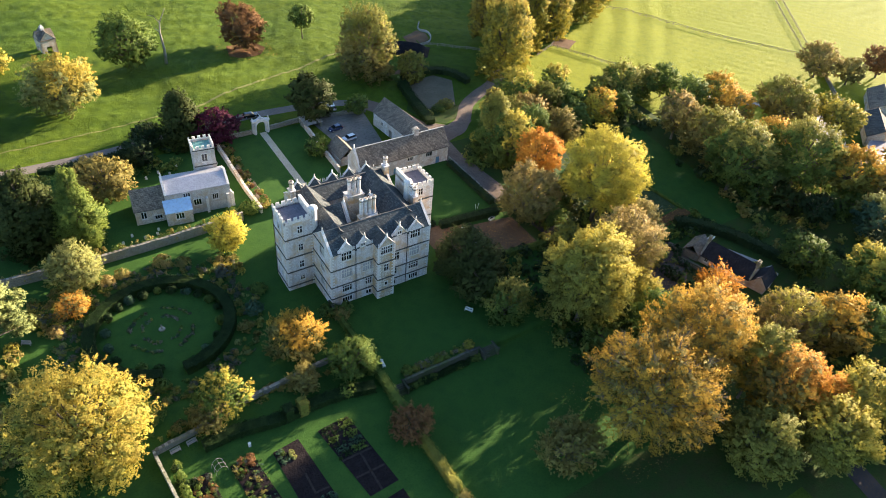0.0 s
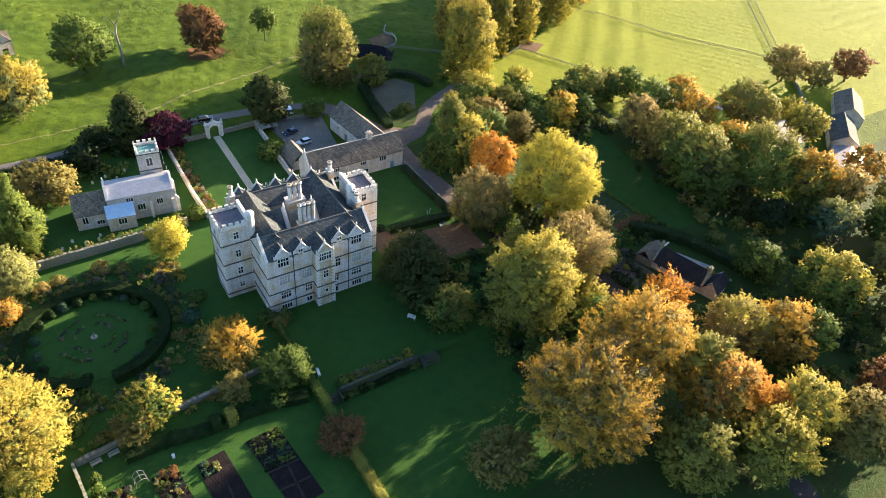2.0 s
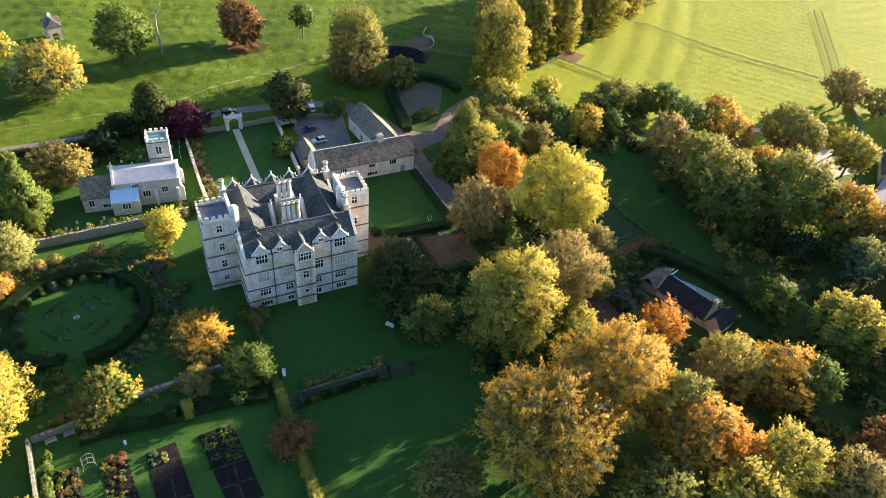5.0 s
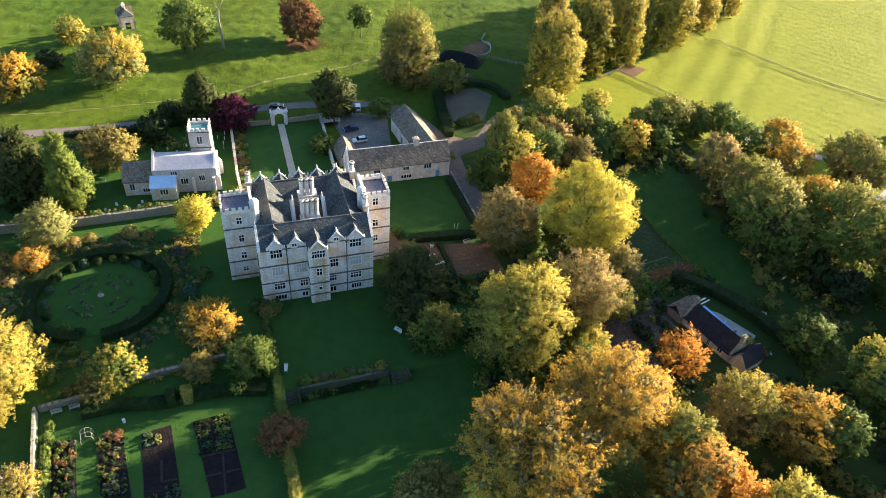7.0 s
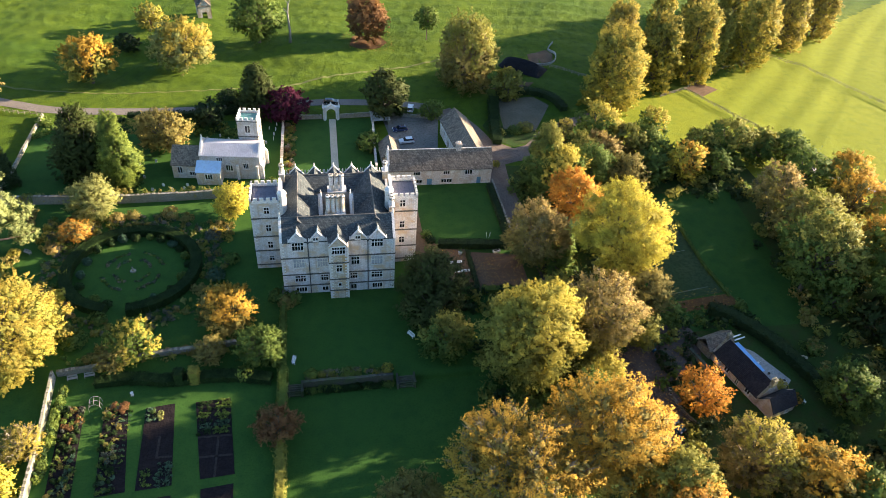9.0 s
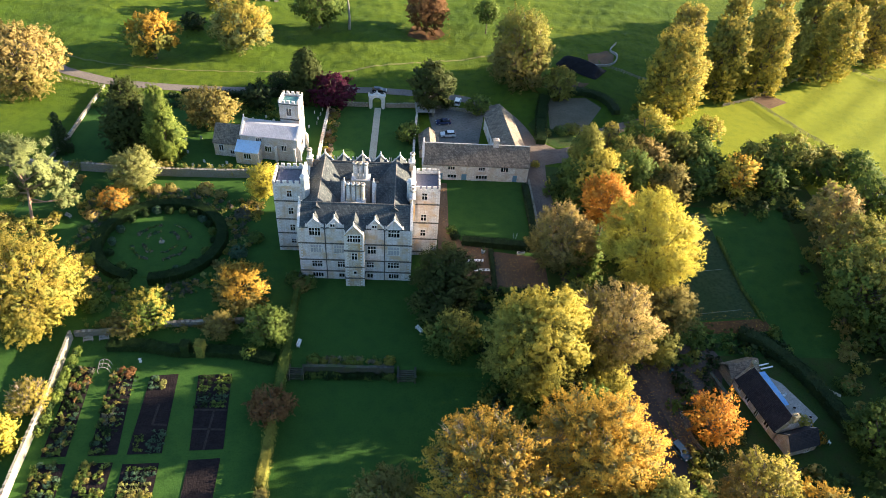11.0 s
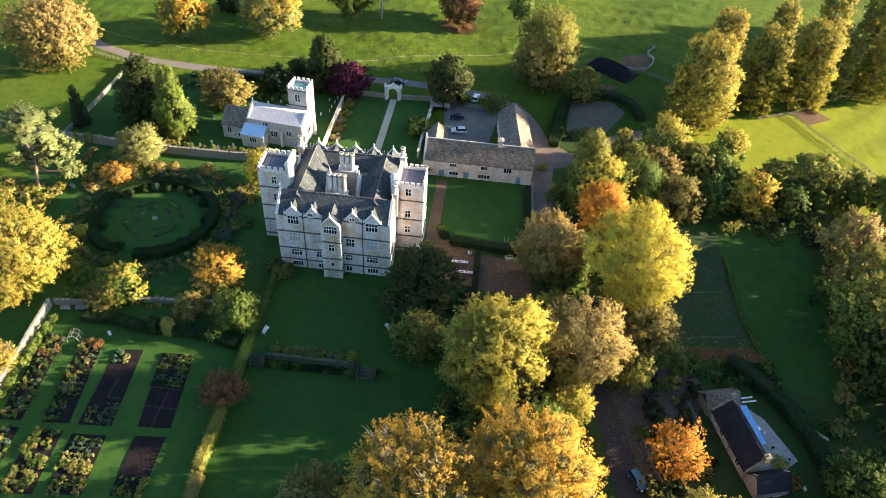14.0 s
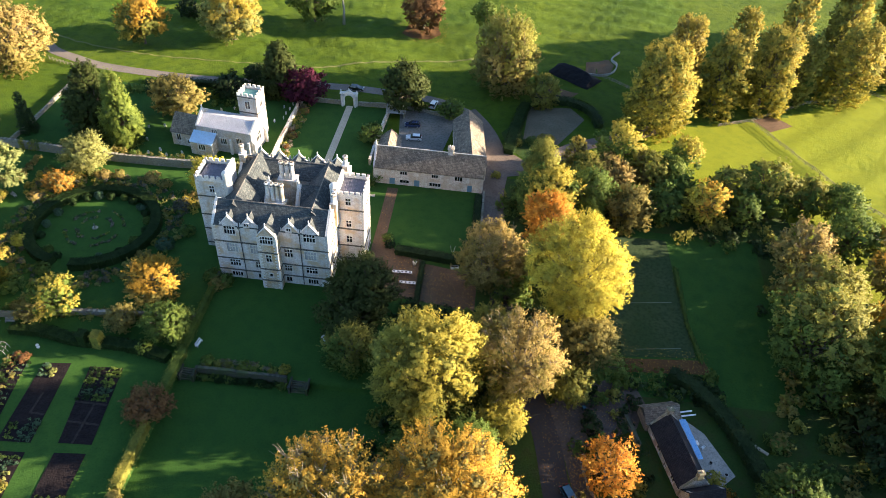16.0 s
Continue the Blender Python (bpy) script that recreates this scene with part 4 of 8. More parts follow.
for y in (0.4, 8.0):
    bt = Geo().box(15.6, y - 0.35, -1, 16.4, y + 0.35, 3.6)
    bt.hexa([(15.6, y - 0.35, 3.6), (16.4, y - 0.35, 3.6), (16.4, y + 0.35, 3.6), (15.6, y + 0.35, 3.6), (15.6, y - 0.35, 4.6), (15.7, y - 0.35, 4.6), (15.7, y + 0.35, 4.6), (15.6, y + 0.35, 4.6)])
    put("buttress", bt.weld(), STONE_PALE, church, "stepped stone buttress")
for x in (9.7, 14.8):
    put("buttress", Geo().box(x - 0.3, -0.7, -1, x + 0.3, 0, 4.2), STONE_PALE, church, "square stone buttress")
ch = Geo()
wall(ch, (-7.4, -0.4), (1, 0), 0, 7.4, -1, 3.9, [(1.4, 2.5, 1.3, 3.2), (4.4, 6.0, 0.6, 1.7)])
wall(ch, (-7.4, 7.6), (0, -1), 0, 7.5, -1, 3.9, [(3.0, 5.0, 1.5, 3.5)])
gable_wall(ch, (-7.4, 7.6), (0, -1), 0, 8.0, 3.9, 7.4)
wall(ch, (0, 7.6), (-1, 0), 0, 7.4, -1, 3.9)
put("chancel", ch, STONE_WARM, church, "rubble chancel walls")
window(church, (-7.4, -0.4), (1, 0), 1.4, 2.5, 1.3, 3.2, 2, 1)
window(church, (-7.4, -0.4), (1, 0), 4.4, 6.0, 0.6, 1.7, 3, 1)
r = Geo()
r.roof(-7.6, 0, -0.7, 7.9, 3.8, 7.6, "x", 0.2)
put("chancel_roof", r, SLATE_BROWN, church, "dark mossy stone-slate roof")
po = Geo()
wall(po, (-0.6, -3.2), (1, 0), 0, 6.2, -1, 3.4, [(2.3, 4.1, 1.4, 3.0)])
wall(po, (5.6, -3.2), (0, 1), 0.5, 3.2, -1, 3.4)
wall(po, (-0.6, 0), (0, -1), 0, 2.7, -1, 3.4)
put("aisle", po, STONE_WARM, church, "low projecting chapel in ochre rubble")
window(church, (-0.6, -3.2), (1, 0), 2.3, 4.1, 1.4, 3.0, 3, 1)
r = Geo()
r.hexa([(-0.75, -3.4, 3.45), (5.75, -3.4, 3.45), (5.75, 0, 5.1), (-0.75, 0, 5.1), (-0.75, -3.4, 3.6), (5.75, -3.4, 3.6), (5.75, 0, 5.25), (-0.75, 0, 5.25)])
r.box(2.6, -3.42, 3.55, 2.7, -3.38, 3.7)
put("aisle_roof", r, BLUE_SHEET, church, "smooth pale blue lean-to roof")
tw = Geo()
TX, TY, TS = 9.0, 8.0, 5.3
wall(tw, (TX, TY), (1, 0), 0, TS, -1, 12.8, [(2.0, 3.3, 9.2, 11.4)])
wall(tw, (TX + TS, TY), (0, 1), 0.5, TS, -1, 12.8, [(2.0, 3.3, 9.2, 11.4)])
wall(tw, (TX + TS, TY + TS), (-1, 0), 0.5, TS, -1, 12.8)
wall(tw, (TX, TY + TS), (0, -1), 0.5, TS - 0.5, -1, 12.8)
tower = put("tower", tw, CHURCH_STONE, church, "square limestone bell tower")
window(tower, (TX, TY), (1, 0), 2.0, 3.3, 9.2, 11.4, 2, 1)
window(tower, (TX + TS, TY), (0, 1), 2.0, 3.3, 9.2, 11.4, 2, 1)
cr = Geo()
battlements(cr, TX - 0.08, TY - 0.08, TX + TS + 0.08, TY + TS + 0.08, 13.0, 0.75, 0.7, 0.75)
put("battlement", cr, STONE_PALE, tower, "crenellated parapet")
fl = Geo()
fl.box(TX + 0.2, TY + 0.2, 12.3, TX + TS - 0.2, TY + TS - 0.2, 12.5)
put("tower_roof", fl, COPPER, tower, "flat green-blue tower roof")
courses(tower, [(p, d, -0.08, TS + 0.08, z) for z in (12.5, 7.9) for p, d in (((TX, TY), (1, 0)), ((TX + TS, TY), (0, 1)))])

# ---- stables ----
stable = base(thing("stable_block", 0, 0, 0, 0, "long low limestone stable range with a lichened slate roof", "outbuilding"), 86, 145, 0)
SP, SD = (71.6, 141.7), (1, 0)
st_open = [(78.6, 80.3, 3.3, 4.3, 3), (78.6, 80.9, 0.7, 1.7, 3), (86.8, 88.4, 3.3, 4.3, 3), (86.3, 89.2, 0.6, 1.7, 4), (92.8, 94.7, 3.1, 4.5, 3)]
st_door = [(75.8, 77.2, 0.0, 2.0), (82.3, 83.7, 0.0, 2.0), (96.2, 97.4, 0.0, 2.1)]
w = Geo()
wall(w, SP, SD, 0, 28.6, -1, 5.1, [(a - 71.6, b - 71.6, c, e) for a, b, c, e, *_ in st_open + [(*d, 0) for d in st_door]])
wall(w, (100.2, 141.7), (0, 1), 0.5, 7.0, -1, 5.1)
wall(w, (100.2, 148.7), (-1, 0), 0, 28.6, -1, 5.1)
wall(w, (71.6, 148.7), (0, -1), 0.5, 6.5, -1, 5.1)
gable_wall(w, (100.2, 141.7), (0, 1), 0, 7.0, 5.1, 9.2)
gable_wall(w, (71.6, 148.7), (0, -1), 0, 7.0, 5.1, 9.6)
put("wall", w.weld(), STONE_LIME, stable, "patched limewashed limestone wall with ochre stains")
for a, b, c, e, n in st_open:
    window(stable, SP, SD, a - 71.6, b - 71.6, c, e, n, 1)
for a, b, c, e in st_door:
    dr = Geo()
    bar(dr, SP, SD, a - 71.6, b - 71.6, c, e, -0.12, 0.2)
    for k in range(4):
        u = a - 71.6 + (b - a) * (k + 0.5) / 4
        bar(dr, SP, SD, u - 0.01, u + 0.01, c, e, -0.10, 0.1)
    put("door", dr, BLUE_DOOR, stable, "blue painted plank door")
r = Geo()
r.roof(71.9, 100.35, 141.3, 149.1, 5.0, 9.35, "x", 0.22)
put("roof", r, SLATE_BROWN, stable, "mottled brown stone-slate roof")
t = Geo()
coping(t, (71.6, 148.7), (0, -1), 0, 7.0, 5.1, 9.6)
finial(t, 71.8, 145.2, 9.8, 1.1, 0.2)
t.tube([(71.9, 145.2, 9.36), (100.3, 145.2, 9.36)], [0.12, 0.12], 6)
put("ridge", t, STONE_PALE, stable, "stone ridge and gable coping")
c = Geo()
c.box(90.4, 144.7, 7.5, 91.8, 145.9, 10.6)
c.box(90.2, 144.5, 10.6, 92.0, 146.1, 10.8)
c.box(90.4, 144.7, 10.8, 91.8, 145.9, 11.0)
cs = put("chimney", c, STONE_WARM, stable, "buff brick-like chimney with two pots")
for x in (90.8, 91.4):
    q = Geo()
    q.tube([(x, 145.3, 11.0), (x, 145.3, 11.5)], [0.16, 0.13], 8)
    put("chimney_pot", q, STONE_PALE, cs)

barn = thing("barn", 95.3, 158.0, 0, 6.7, "steep-roofed limestone barn beside the car park", "barn")
OFFS["barn"] = (0, 0, 0)
w = Geo()
wall(w, (-4, -11), (1, 0), 0, 8, -1, 4.8)
wall(w, (4, -11), (0, 1), 0.5, 22, -1, 4.8)
wall(w, (4, 11), (-1, 0), 0, 8, -1, 4.8)
wall(w, (-4, 11), (0, -1), 0.5, 21.5, -1, 4.8, [(8, 9.6, 0, 2.4), (4, 5, 2, 3), (13, 14, 1.2, 2.4), (16, 17.4, 0, 2.3)])
gable_wall(w, (4, 11), (-1, 0), 0, 8, 4.8, 8.3)
put("wall", w.weld(), STONE_LIME, barn)
r = Geo()
r.roof(-4.3, 4.3, -11, 11.15, 4.6, 8.4, "y", 0.2)
put("roof", r, SLATE_BROWN, barn, "weathered brown stone-slate roof")
for a, b, c, e in ((8, 9.6, 0, 2.4), (4, 5, 2, 3), (13, 14, 1.2, 2.4), (16, 17.4, 0, 2.3)):
    d = Geo()
    bar(d, (-4, 11), (0, -1), a, b, c, e, -0.15, 0.25)
    put("door" if c == 0 else "shutter", d, TIMBER, barn, "dark timber " + ("door" if c == 0 else "shutter"))

shed = thing("garden_shed", 73.6, 155.8, 0, 2, "small stone outbuilding with a steep slate roof", "outbuilding")
OFFS["garden_shed"] = (0, 0, 0)
w = Geo()
for p, dd, k in (((-2.8, -4), (1, 0), 5.6), ((2.8, -4), (0, 1), 8), ((2.8, 4), (-1, 0), 5.6), ((-2.8, 4), (0, -1), 8)):
    wall(w, p, dd, 0, k, -0.5, 2.6, (), 0.4)
gable_wall(w, (2.8, 4), (-1, 0), 0, 5.6, 2.6, 5.0)
put("wall", w, STONE_WARM, shed)
r = Geo()
r.roof(-3, 3, -4.2, 4.2, 2.5, 5.2, "y", 0.15)
put("roof", r, SLATE_BROWN, shed)
lean = thing("lean_to_shed", 72.4, 175.6, 0, 4, "open-fronted shed with a pale sheet roof", "shed")
OFFS["lean_to_shed"] = (0, 0, 0)
w = Geo()
w.box(-2.6, 1.8, -0.3, 2.6, 2.2, 2.6)
w.box(-2.6, -2, -0.3, -2.2, 2, 2.4)
w.box(2.2, -2, -0.3, 2.6, 2, 2.4)
put("wall", w, STONE_WALL, lean)
r = Geo()
r.hexa([(-2.9, -2.3, 1.9), (2.9, -2.3, 1.9), (2.9, 2.4, 2.7), (-2.9, 2.4, 2.7), (-2.9, -2.3, 2.0), (2.9, -2.3, 2.0), (2.9, 2.4, 2.8), (-2.9, 2.4, 2.8)])
put("roof", r, CONCRETE, lean, "pale weathered sheet roof")

# ---- cottage ----
cot = thing("cottage", 138.0, 69.5, -2.4, 15.5, "slate-roofed stone cottage with repairs under a blue sheet", "cottage")
OFFS["cottage"] = (0, 0, 0)
w = Geo()
cw = [(1.5, 2.4, 0.9, 1.9), (4.0, 5.2, 0.7, 1.9), (7.4, 8.2, 0, 1.95), (10.2, 11.4, 0.7, 1.9)]
wall(w, (0, 6.9), (0, -1), 0, 13.6, -0.5, 2.4, cw)
wall(w, (5.4, -6.7), (0, 1), 0, 13.6, -0.5, 2.4)
wall(w, (0, -6.7), (1, 0), 0, 5.4, -0.5, 2.4)
wall(w, (5.4, 6.9), (-1, 0), 0, 5.4, -0.5, 2.4)
gable_wall(w, (0, -6.7), (1, 0), 0, 5.4, 2.4, 6.1)
gable_wall(w, (5.4, 6.9), (-1, 0), 0, 5.4, 2.4, 6.1)
put("wall", w, STONE_WARM, cot, "pale rendered stone walls")
for a, b, c, e in cw:
    window(cot, (0, 6.9), (0, -1), a, b, c, e, 2, 1, label="small white casement window", frame_mat=WHITE)
r = Geo()
r.roof(-0.3, 5.7, -6.5, 6.7, 2.2, 5.75, "y", 0.16)
put("roof", r, SLATE_DARK, cot, "dark blue slate roof")
for p, dd in (((0, -6.7), (1, 0)), ((5.4, 6.9), (-1, 0))):
    t = Geo()
    coping(t, p, dd, 0, 5.4, 2.4, 6.0, 0.42, 0.12)
    put("coping", t, STONE_GARDEN, cot)
for y in (-6.45, 6.65):
    c = Geo()
    c.box(2.2, y - 0.4, 4.8, 3.2, y + 0.4, 6.7)
    c.box(2.1, y - 0.5, 6.7, 3.3, y + 0.5, 6.85)
    cs = put("chimney", c, STONE_GARDEN, cot)
    q = Geo()
    q.tube([(2.7, y, 6.85), (2.7, y, 7.3)], [0.17, 0.14], 8)
    put("chimney_pot", q, STONE_WARM, cs)
sw = Geo()
wall(sw, (0.2, -10.6), (1, 0), 0, 6.4, -0.5, 2.3, [(4.0, 5.0, 0.2, 2.0)])
wall(sw, (6.6, -10.6), (0, 1), 0.4, 3.9, -0.5, 2.3)
wall(sw, (0.2, -6.7), (0, -1), 0, 3.5, -0.5, 2.3)
gable_wall(sw, (0.2, -6.7), (0, -1), 0, 3.9, 2.3, 4.6)
gable_wall(sw, (6.6, -10.6), (0, 1), 0, 3.9, 2.3, 4.6)
put("wing_wall", sw, STONE_WARM, cot)
window(cot, (0.2, -10.6), (1, 0), 4.0, 5.0, 0.2, 2.0, 2, 1, label="white glazed door", frame_mat=WHITE)
r = Geo()
r.roof(0.0, 6.8, -10.9, -6.6, 2.2, 4.7, "x", 0.14)
put("wing_roof", r, SLATE_DARK, cot, "blue slate roof of the end wing")
nw = Geo()
wall(nw, (-0.6, 11.0), (0, -1), 0, 4.2, -0.5, 2.2)
wall(nw, (6.0, 6.9), (0, 1), 0, 4.2, -0.5, 2.2)
wall(nw, (6.0, 11.0), (-1, 0), 0, 6.6, -0.5, 2.2)
put("shed_wall", nw, STONE_WALL, cot)
r = Geo()
r.roof(-0.9, 6.3, 6.9, 11.4, 2.0, 4.2, "x", 0.14)
put("shed_roof", r, SLATE_BROWN, cot, "lichened stone-slate roof of the lean-to")
tp = Geo()
for k in range(6):
    y0, y1, sag = -1.6 + k * 1.42, -1.6 + (k + 1) * 1.42, 0.10 * (k % 2)
    xa, xb = 5.75, 6.75 + 0.06 * k
    tp.hexa([(xa, y0, 2.35 - sag), (xb, y0, 2.25 + sag), (xb + 0.05, y1, 2.35 - sag), (xa, y1, 2.25 + sag), (xa, y0, 2.42 - sag), (xb, y0, 2.32 + sag), (xb + 0.05, y1, 2.42 - sag), (xa, y1, 2.32 + sag)])
put("sheet", tp, TARP, cot, "bright blue protective sheet along the eaves")
pl = Geo()
pl.box(6.4, 7.3, 2.6, 9.4, 7.6, 2.68)
pl.box(6.0, 8.2, 2.6, 9.0, 8.5, 2.68)
put("plank", pl, WHITE, cot, "pale scaffold planks")
pat = Geo()
pat.prism([(5.45, 9.2), (7.2, 9.4), (10.6, 4.6), (12.4, -4.6), (9.4, -6.0), (5.45, -6.5)], -0.3, 0.12)
solo("patio", pat, CONCRETE, "pale concrete patio behind the cottage", "patio", kind="structure").matrix_basis = pose(138.0, 69.5, -2.4, 0, 0, 15.5)


# ---- walls and hedges ----
def stone_wall(name, pts, h, thick, label, mat=None, cap=True):
    ob = thing(name, pts[0][0], pts[0][1], ground_z(*pts[0]), 0, label, "wall", kind="structure")
    OFFS[ob.name] = tuple(ob.location)
    g, c = Geo(), Geo()
    for (ax, ay), (bx, by) in zip(pts, pts[1:]):
        k = math.hypot(bx - ax, by - ay)
        d = ((bx - ax) / k, (by - ay) / k)
        n = max(1, int(k / 2.5))
        for i in range(n):
            u0, u1 = k * i / n, k * (i + 1) / n
            z = min(ground_z(ax + d[0] * u, ay + d[1] * u) for u in (u0, u1))
            hh = h + 0.08 * math.sin(ax + u0 * 0.7)
            q = []
            for zz in (z - 0.5, z + hh):
                for u, s in ((u0, -thick / 2), (u1, -thick / 2), (u1, thick / 2), (u0, thick / 2)):
                    q.append((ax + d[0] * u - d[1] * s, ay + d[1] * u + d[0] * s, zz))
            g.hexa(q)
            m = 0
            while u0 + m * 0.55 < u1:
                a, b = u0 + m * 0.55 + 0.02, min(u1, u0 + (m + 1) * 0.55)
                w = thick / 2 + 0.06 + 0.03 * math.sin(a * 9)
                lift = 0.12 + 0.05 * math.sin(a * 5.3 + ax)
                q = []
                for zz in (z + hh, z + hh + lift):
                    for u, s in ((a, -w), (b, -w), (b, w), (a, w)):
                        q.append((ax + d[0] * u - d[1] * s, ay + d[1] * u + d[0] * s, zz))
                c.hexa(q)
                m += 1
    put("wall_face", g, mat or STONE_WALL, ob)
    if cap:
        put("coping", c, mat or STONE_WALL, ob, "rough coping stones")
    return ob


stone_wall("wall_garden_north", [(-40, 141), (-12, 139.6), (2, 138.8), (15, 139.0), (26, 139.4), (38.5, 140.4)], 2.3, 0.6, "long dry-stone garden wall with trailing plants")
stone_wall("wall_garden_west", [(4.4, 40), (3.6, 52), (3.0, 67), (1.6, 82.5)], 2.2, 0.38, "tall sunlit kitchen-garden wall", STONE_GARDEN)
stone_wall("wall_middle", [(2.0, 83.0), (9, 84.0), (19, 86.2), (27, 87.0), (35, 87.9), (44.4, 88.5)], 1.2, 0.6, "low stone wall between garden and kitchen garden")
stone_wall("wall_terrace", [(48.6, 76.1), (66.4, 76.1)], 1.62, 0.5, "mossy stone terrace retaining wall", STONE_MOSSY)
stone_wall("wall_lawn_side", [(44.6, 103), (44.6, 77)], 1.3, 0.5, "ivy-grown stone wall beside the lawn", STONE_MOSSY)
stone_wall("wall_forecourt_west", [(43.6, 141), (43.2, 152), (43.4, 178)], 1.8, 0.6, "buff stone wall between forecourt and churchyard", STONE_WARM)
stone_wall("wall_forecourt_north", [(43.4, 178.6), (55.0, 178.6)], 1.3, 0.5, "forecourt boundary wall")
stone_wall("wall_forecourt_northeast", [(60.4, 178.8), (71, 179.5)], 1.3, 0.5, "forecourt boundary wall")
stone_wall("wall_forecourt_east", [(70.3, 179), (69.4, 159), (69.2, 149)], 1.9, 0.5, "stone wall between forecourt and stable yard", STONE_WARM)
stone_wall("wall_yard_north", [(75, 179.8), (91.5, 176.5)], 1.0, 0.4, "low wall along the car park")
stone_wall("wall_drive", [(100.6, 141.5), (100.9, 118)], 1.1, 0.4, "low wall beside the drive")
stone_wall("wall_churchyard_west", [(-26.9, 141.0), (-26.0, 150), (-26.2, 170), (-26.0, 183.4)], 1.0, 0.45, "low field wall leading to the lane")


# ---- plants ----
def leaf_points(lobes, n, size, seed, clump=0.75, per=15, inner=0.12, out=1.08, reach=0.0, rise=0.35):
    """Places and facings of leaves: tufts or outward sprays laid over lobes (x, y, z, radius, height factor), and a few leaves within."""
    rng = np.random.default_rng(seed)
    L = np.array(lobes, float)
    wts = L[:, 3] ** 2 * (0.5 + 0.5 * L[:, 4])
    m = max(4, int(n / per))
    pick = rng.choice(len(L), size=m * 4, p=wts / wts.sum())
    d = rng.normal(size=(len(pick), 3))
    d /= np.linalg.norm(d, axis=1)[:, None]
    sc = np.stack([L[pick, 3], L[pick, 3], L[pick, 3] * L[pick, 4]], 1)
    c = L[pick, :3] + d * sc * rng.uniform(0.76, out, (len(pick), 1))
    keep = np.ones(len(c), bool)
    for i in range(len(L)):
        q = (c - L[i, :3]) / np.array([L[i, 3], L[i, 3], L[i, 3] * L[i, 4]])
        keep &= (pick == i) | ((q ** 2).sum(1) > 0.62)
    c, d = c[keep][:m], d[keep][:m]
    w = rng.integers(0, len(c), n)
    e = rng.normal(size=(n, 3)) + d[w] * 0.8 + np.array([0, 0, 0.45])
    e /= np.linalg.norm(e, axis=1)[:, None]
    rad = clump * rng.uniform(0.5, 1.3, len(c))[w][:, None]
    if reach:
        mid = L[:, :3].mean(0)
        way = (c - mid) / (np.linalg.norm(c - mid, axis=1)[:, None] + 1e-6)
        axis = d * 0.55 + way * 0.7 + np.array([0, 0, rise]) + rng.normal(0, 0.3, c.shape)
        axis /= np.linalg.norm(axis, axis=1)[:, None]
        span = reach * rng.uniform(0.45, 1.35, len(c))[w][:, None]
        u = rng.uniform(-0.45, 1.0, (n, 1))
        side = np.clip(rng.normal(size=(n, 3)), -1.5, 1.5) * rad * 0.62 * (1.15 - 0.75 * np.abs(u))
        p = c[w] + axis[w] * span * u + side * np.array([1, 1, 0.7])
        f = side / (np.linalg.norm(side, axis=1)[:, None] + 1e-6) * 0.55 + d[w] * 0.45 + np.array([0, 0, 0.35]) + rng.normal(0, 0.45, (n, 3))
    else:
        p = c[w] + e * rad * rng.uniform(0.45, 1.1, (n, 1)) * np.array([1, 1, 0.75])
        f = e * 0.7 + d[w] * 0.5 + rng.normal(0, 0.5, (n, 3))
    k = int(n * inner)
    li = rng.choice(len(L), size=k, p=wts / wts.sum())
    g = rng.normal(size=(k, 3))
    g /= np.linalg.norm(g, axis=1)[:, None]
    pi = L[li, :3] + g * np.stack([L[li, 3], L[li, 3], L[li, 3] * L[li, 4]], 1) * rng.uniform(0.30, 0.74, (k, 1))
    s = size * rng.uniform(0.55, 1.4, (n + k, 1))
    s[n:] *= 2.2
    return np.concatenate([p, pi]), np.concatenate([f, g]), s


def leaf_quads(c, f, s, seed, droop=0.0):
    """Three-cornered leaves, each turned its own way."""
    rng = np.random.default_rng(seed + 7)
    k = len(c)
    f = f / np.linalg.norm(f, axis=1)[:, None]
    t = np.cross(f, rng.normal(size=(k, 3)))
    if droop:
        t = t * 0.35 + np.array([0, 0, -1.0]) * droop
        t -= f * (t * f).sum(1)[:, None]
    t /= np.linalg.norm(t, axis=1)[:, None] + 1e-9
    b = np.cross(f, t)
    wdt = rng.uniform(0.36, 0.62, (k, 1))
    long = 0.72 + droop * 0.5
    return np.stack([c - t * s * 0.5 - b * s * wdt, c - t * s * 0.5 + b * s * wdt, c + t * s * long], 1)


def quad_mesh(name, groups):
    """One mesh from groups of (leaves, material) or (leaves, material, rounded normals)."""
    v = np.concatenate([g[0] for g in groups])
    soft = np.concatenate([g[2] for g in groups]) if all(len(g) > 2 for g in groups) else None
    if soft is not None:
        turned = (np.cross(v[:, 1] - v[:, 0], v[:, 2] - v[:, 0]) * soft).sum(1) < 0
        v[turned] = v[turned][:, ::-1]
    k = len(v)
    me = bpy.data.meshes.new(name)
    me.vertices.add(3 * k)
    me.vertices.foreach_set("co", v.ravel())
    me.loops.add(3 * k)
    me.loops.foreach_set("vertex_index", np.arange(3 * k))
    me.polygons.add(k)
    me.polygons.foreach_set("loop_start", np.arange(0, 3 * k, 3))
    for g in groups:
        me.materials.append(g[1])
    me.polygons.foreach_set("material_index", np.concatenate([np.full(len(g[0]), i) for i, g in enumerate(groups)]))
    me.update(calc_edges=True)
    if soft is not None:
        at = me.attributes.new("custom_normal", "FLOAT_VECTOR", "POINT")
        at.data.foreach_set("vector", np.repeat(soft, 3, axis=0).astype(np.float32).ravel())
    return me


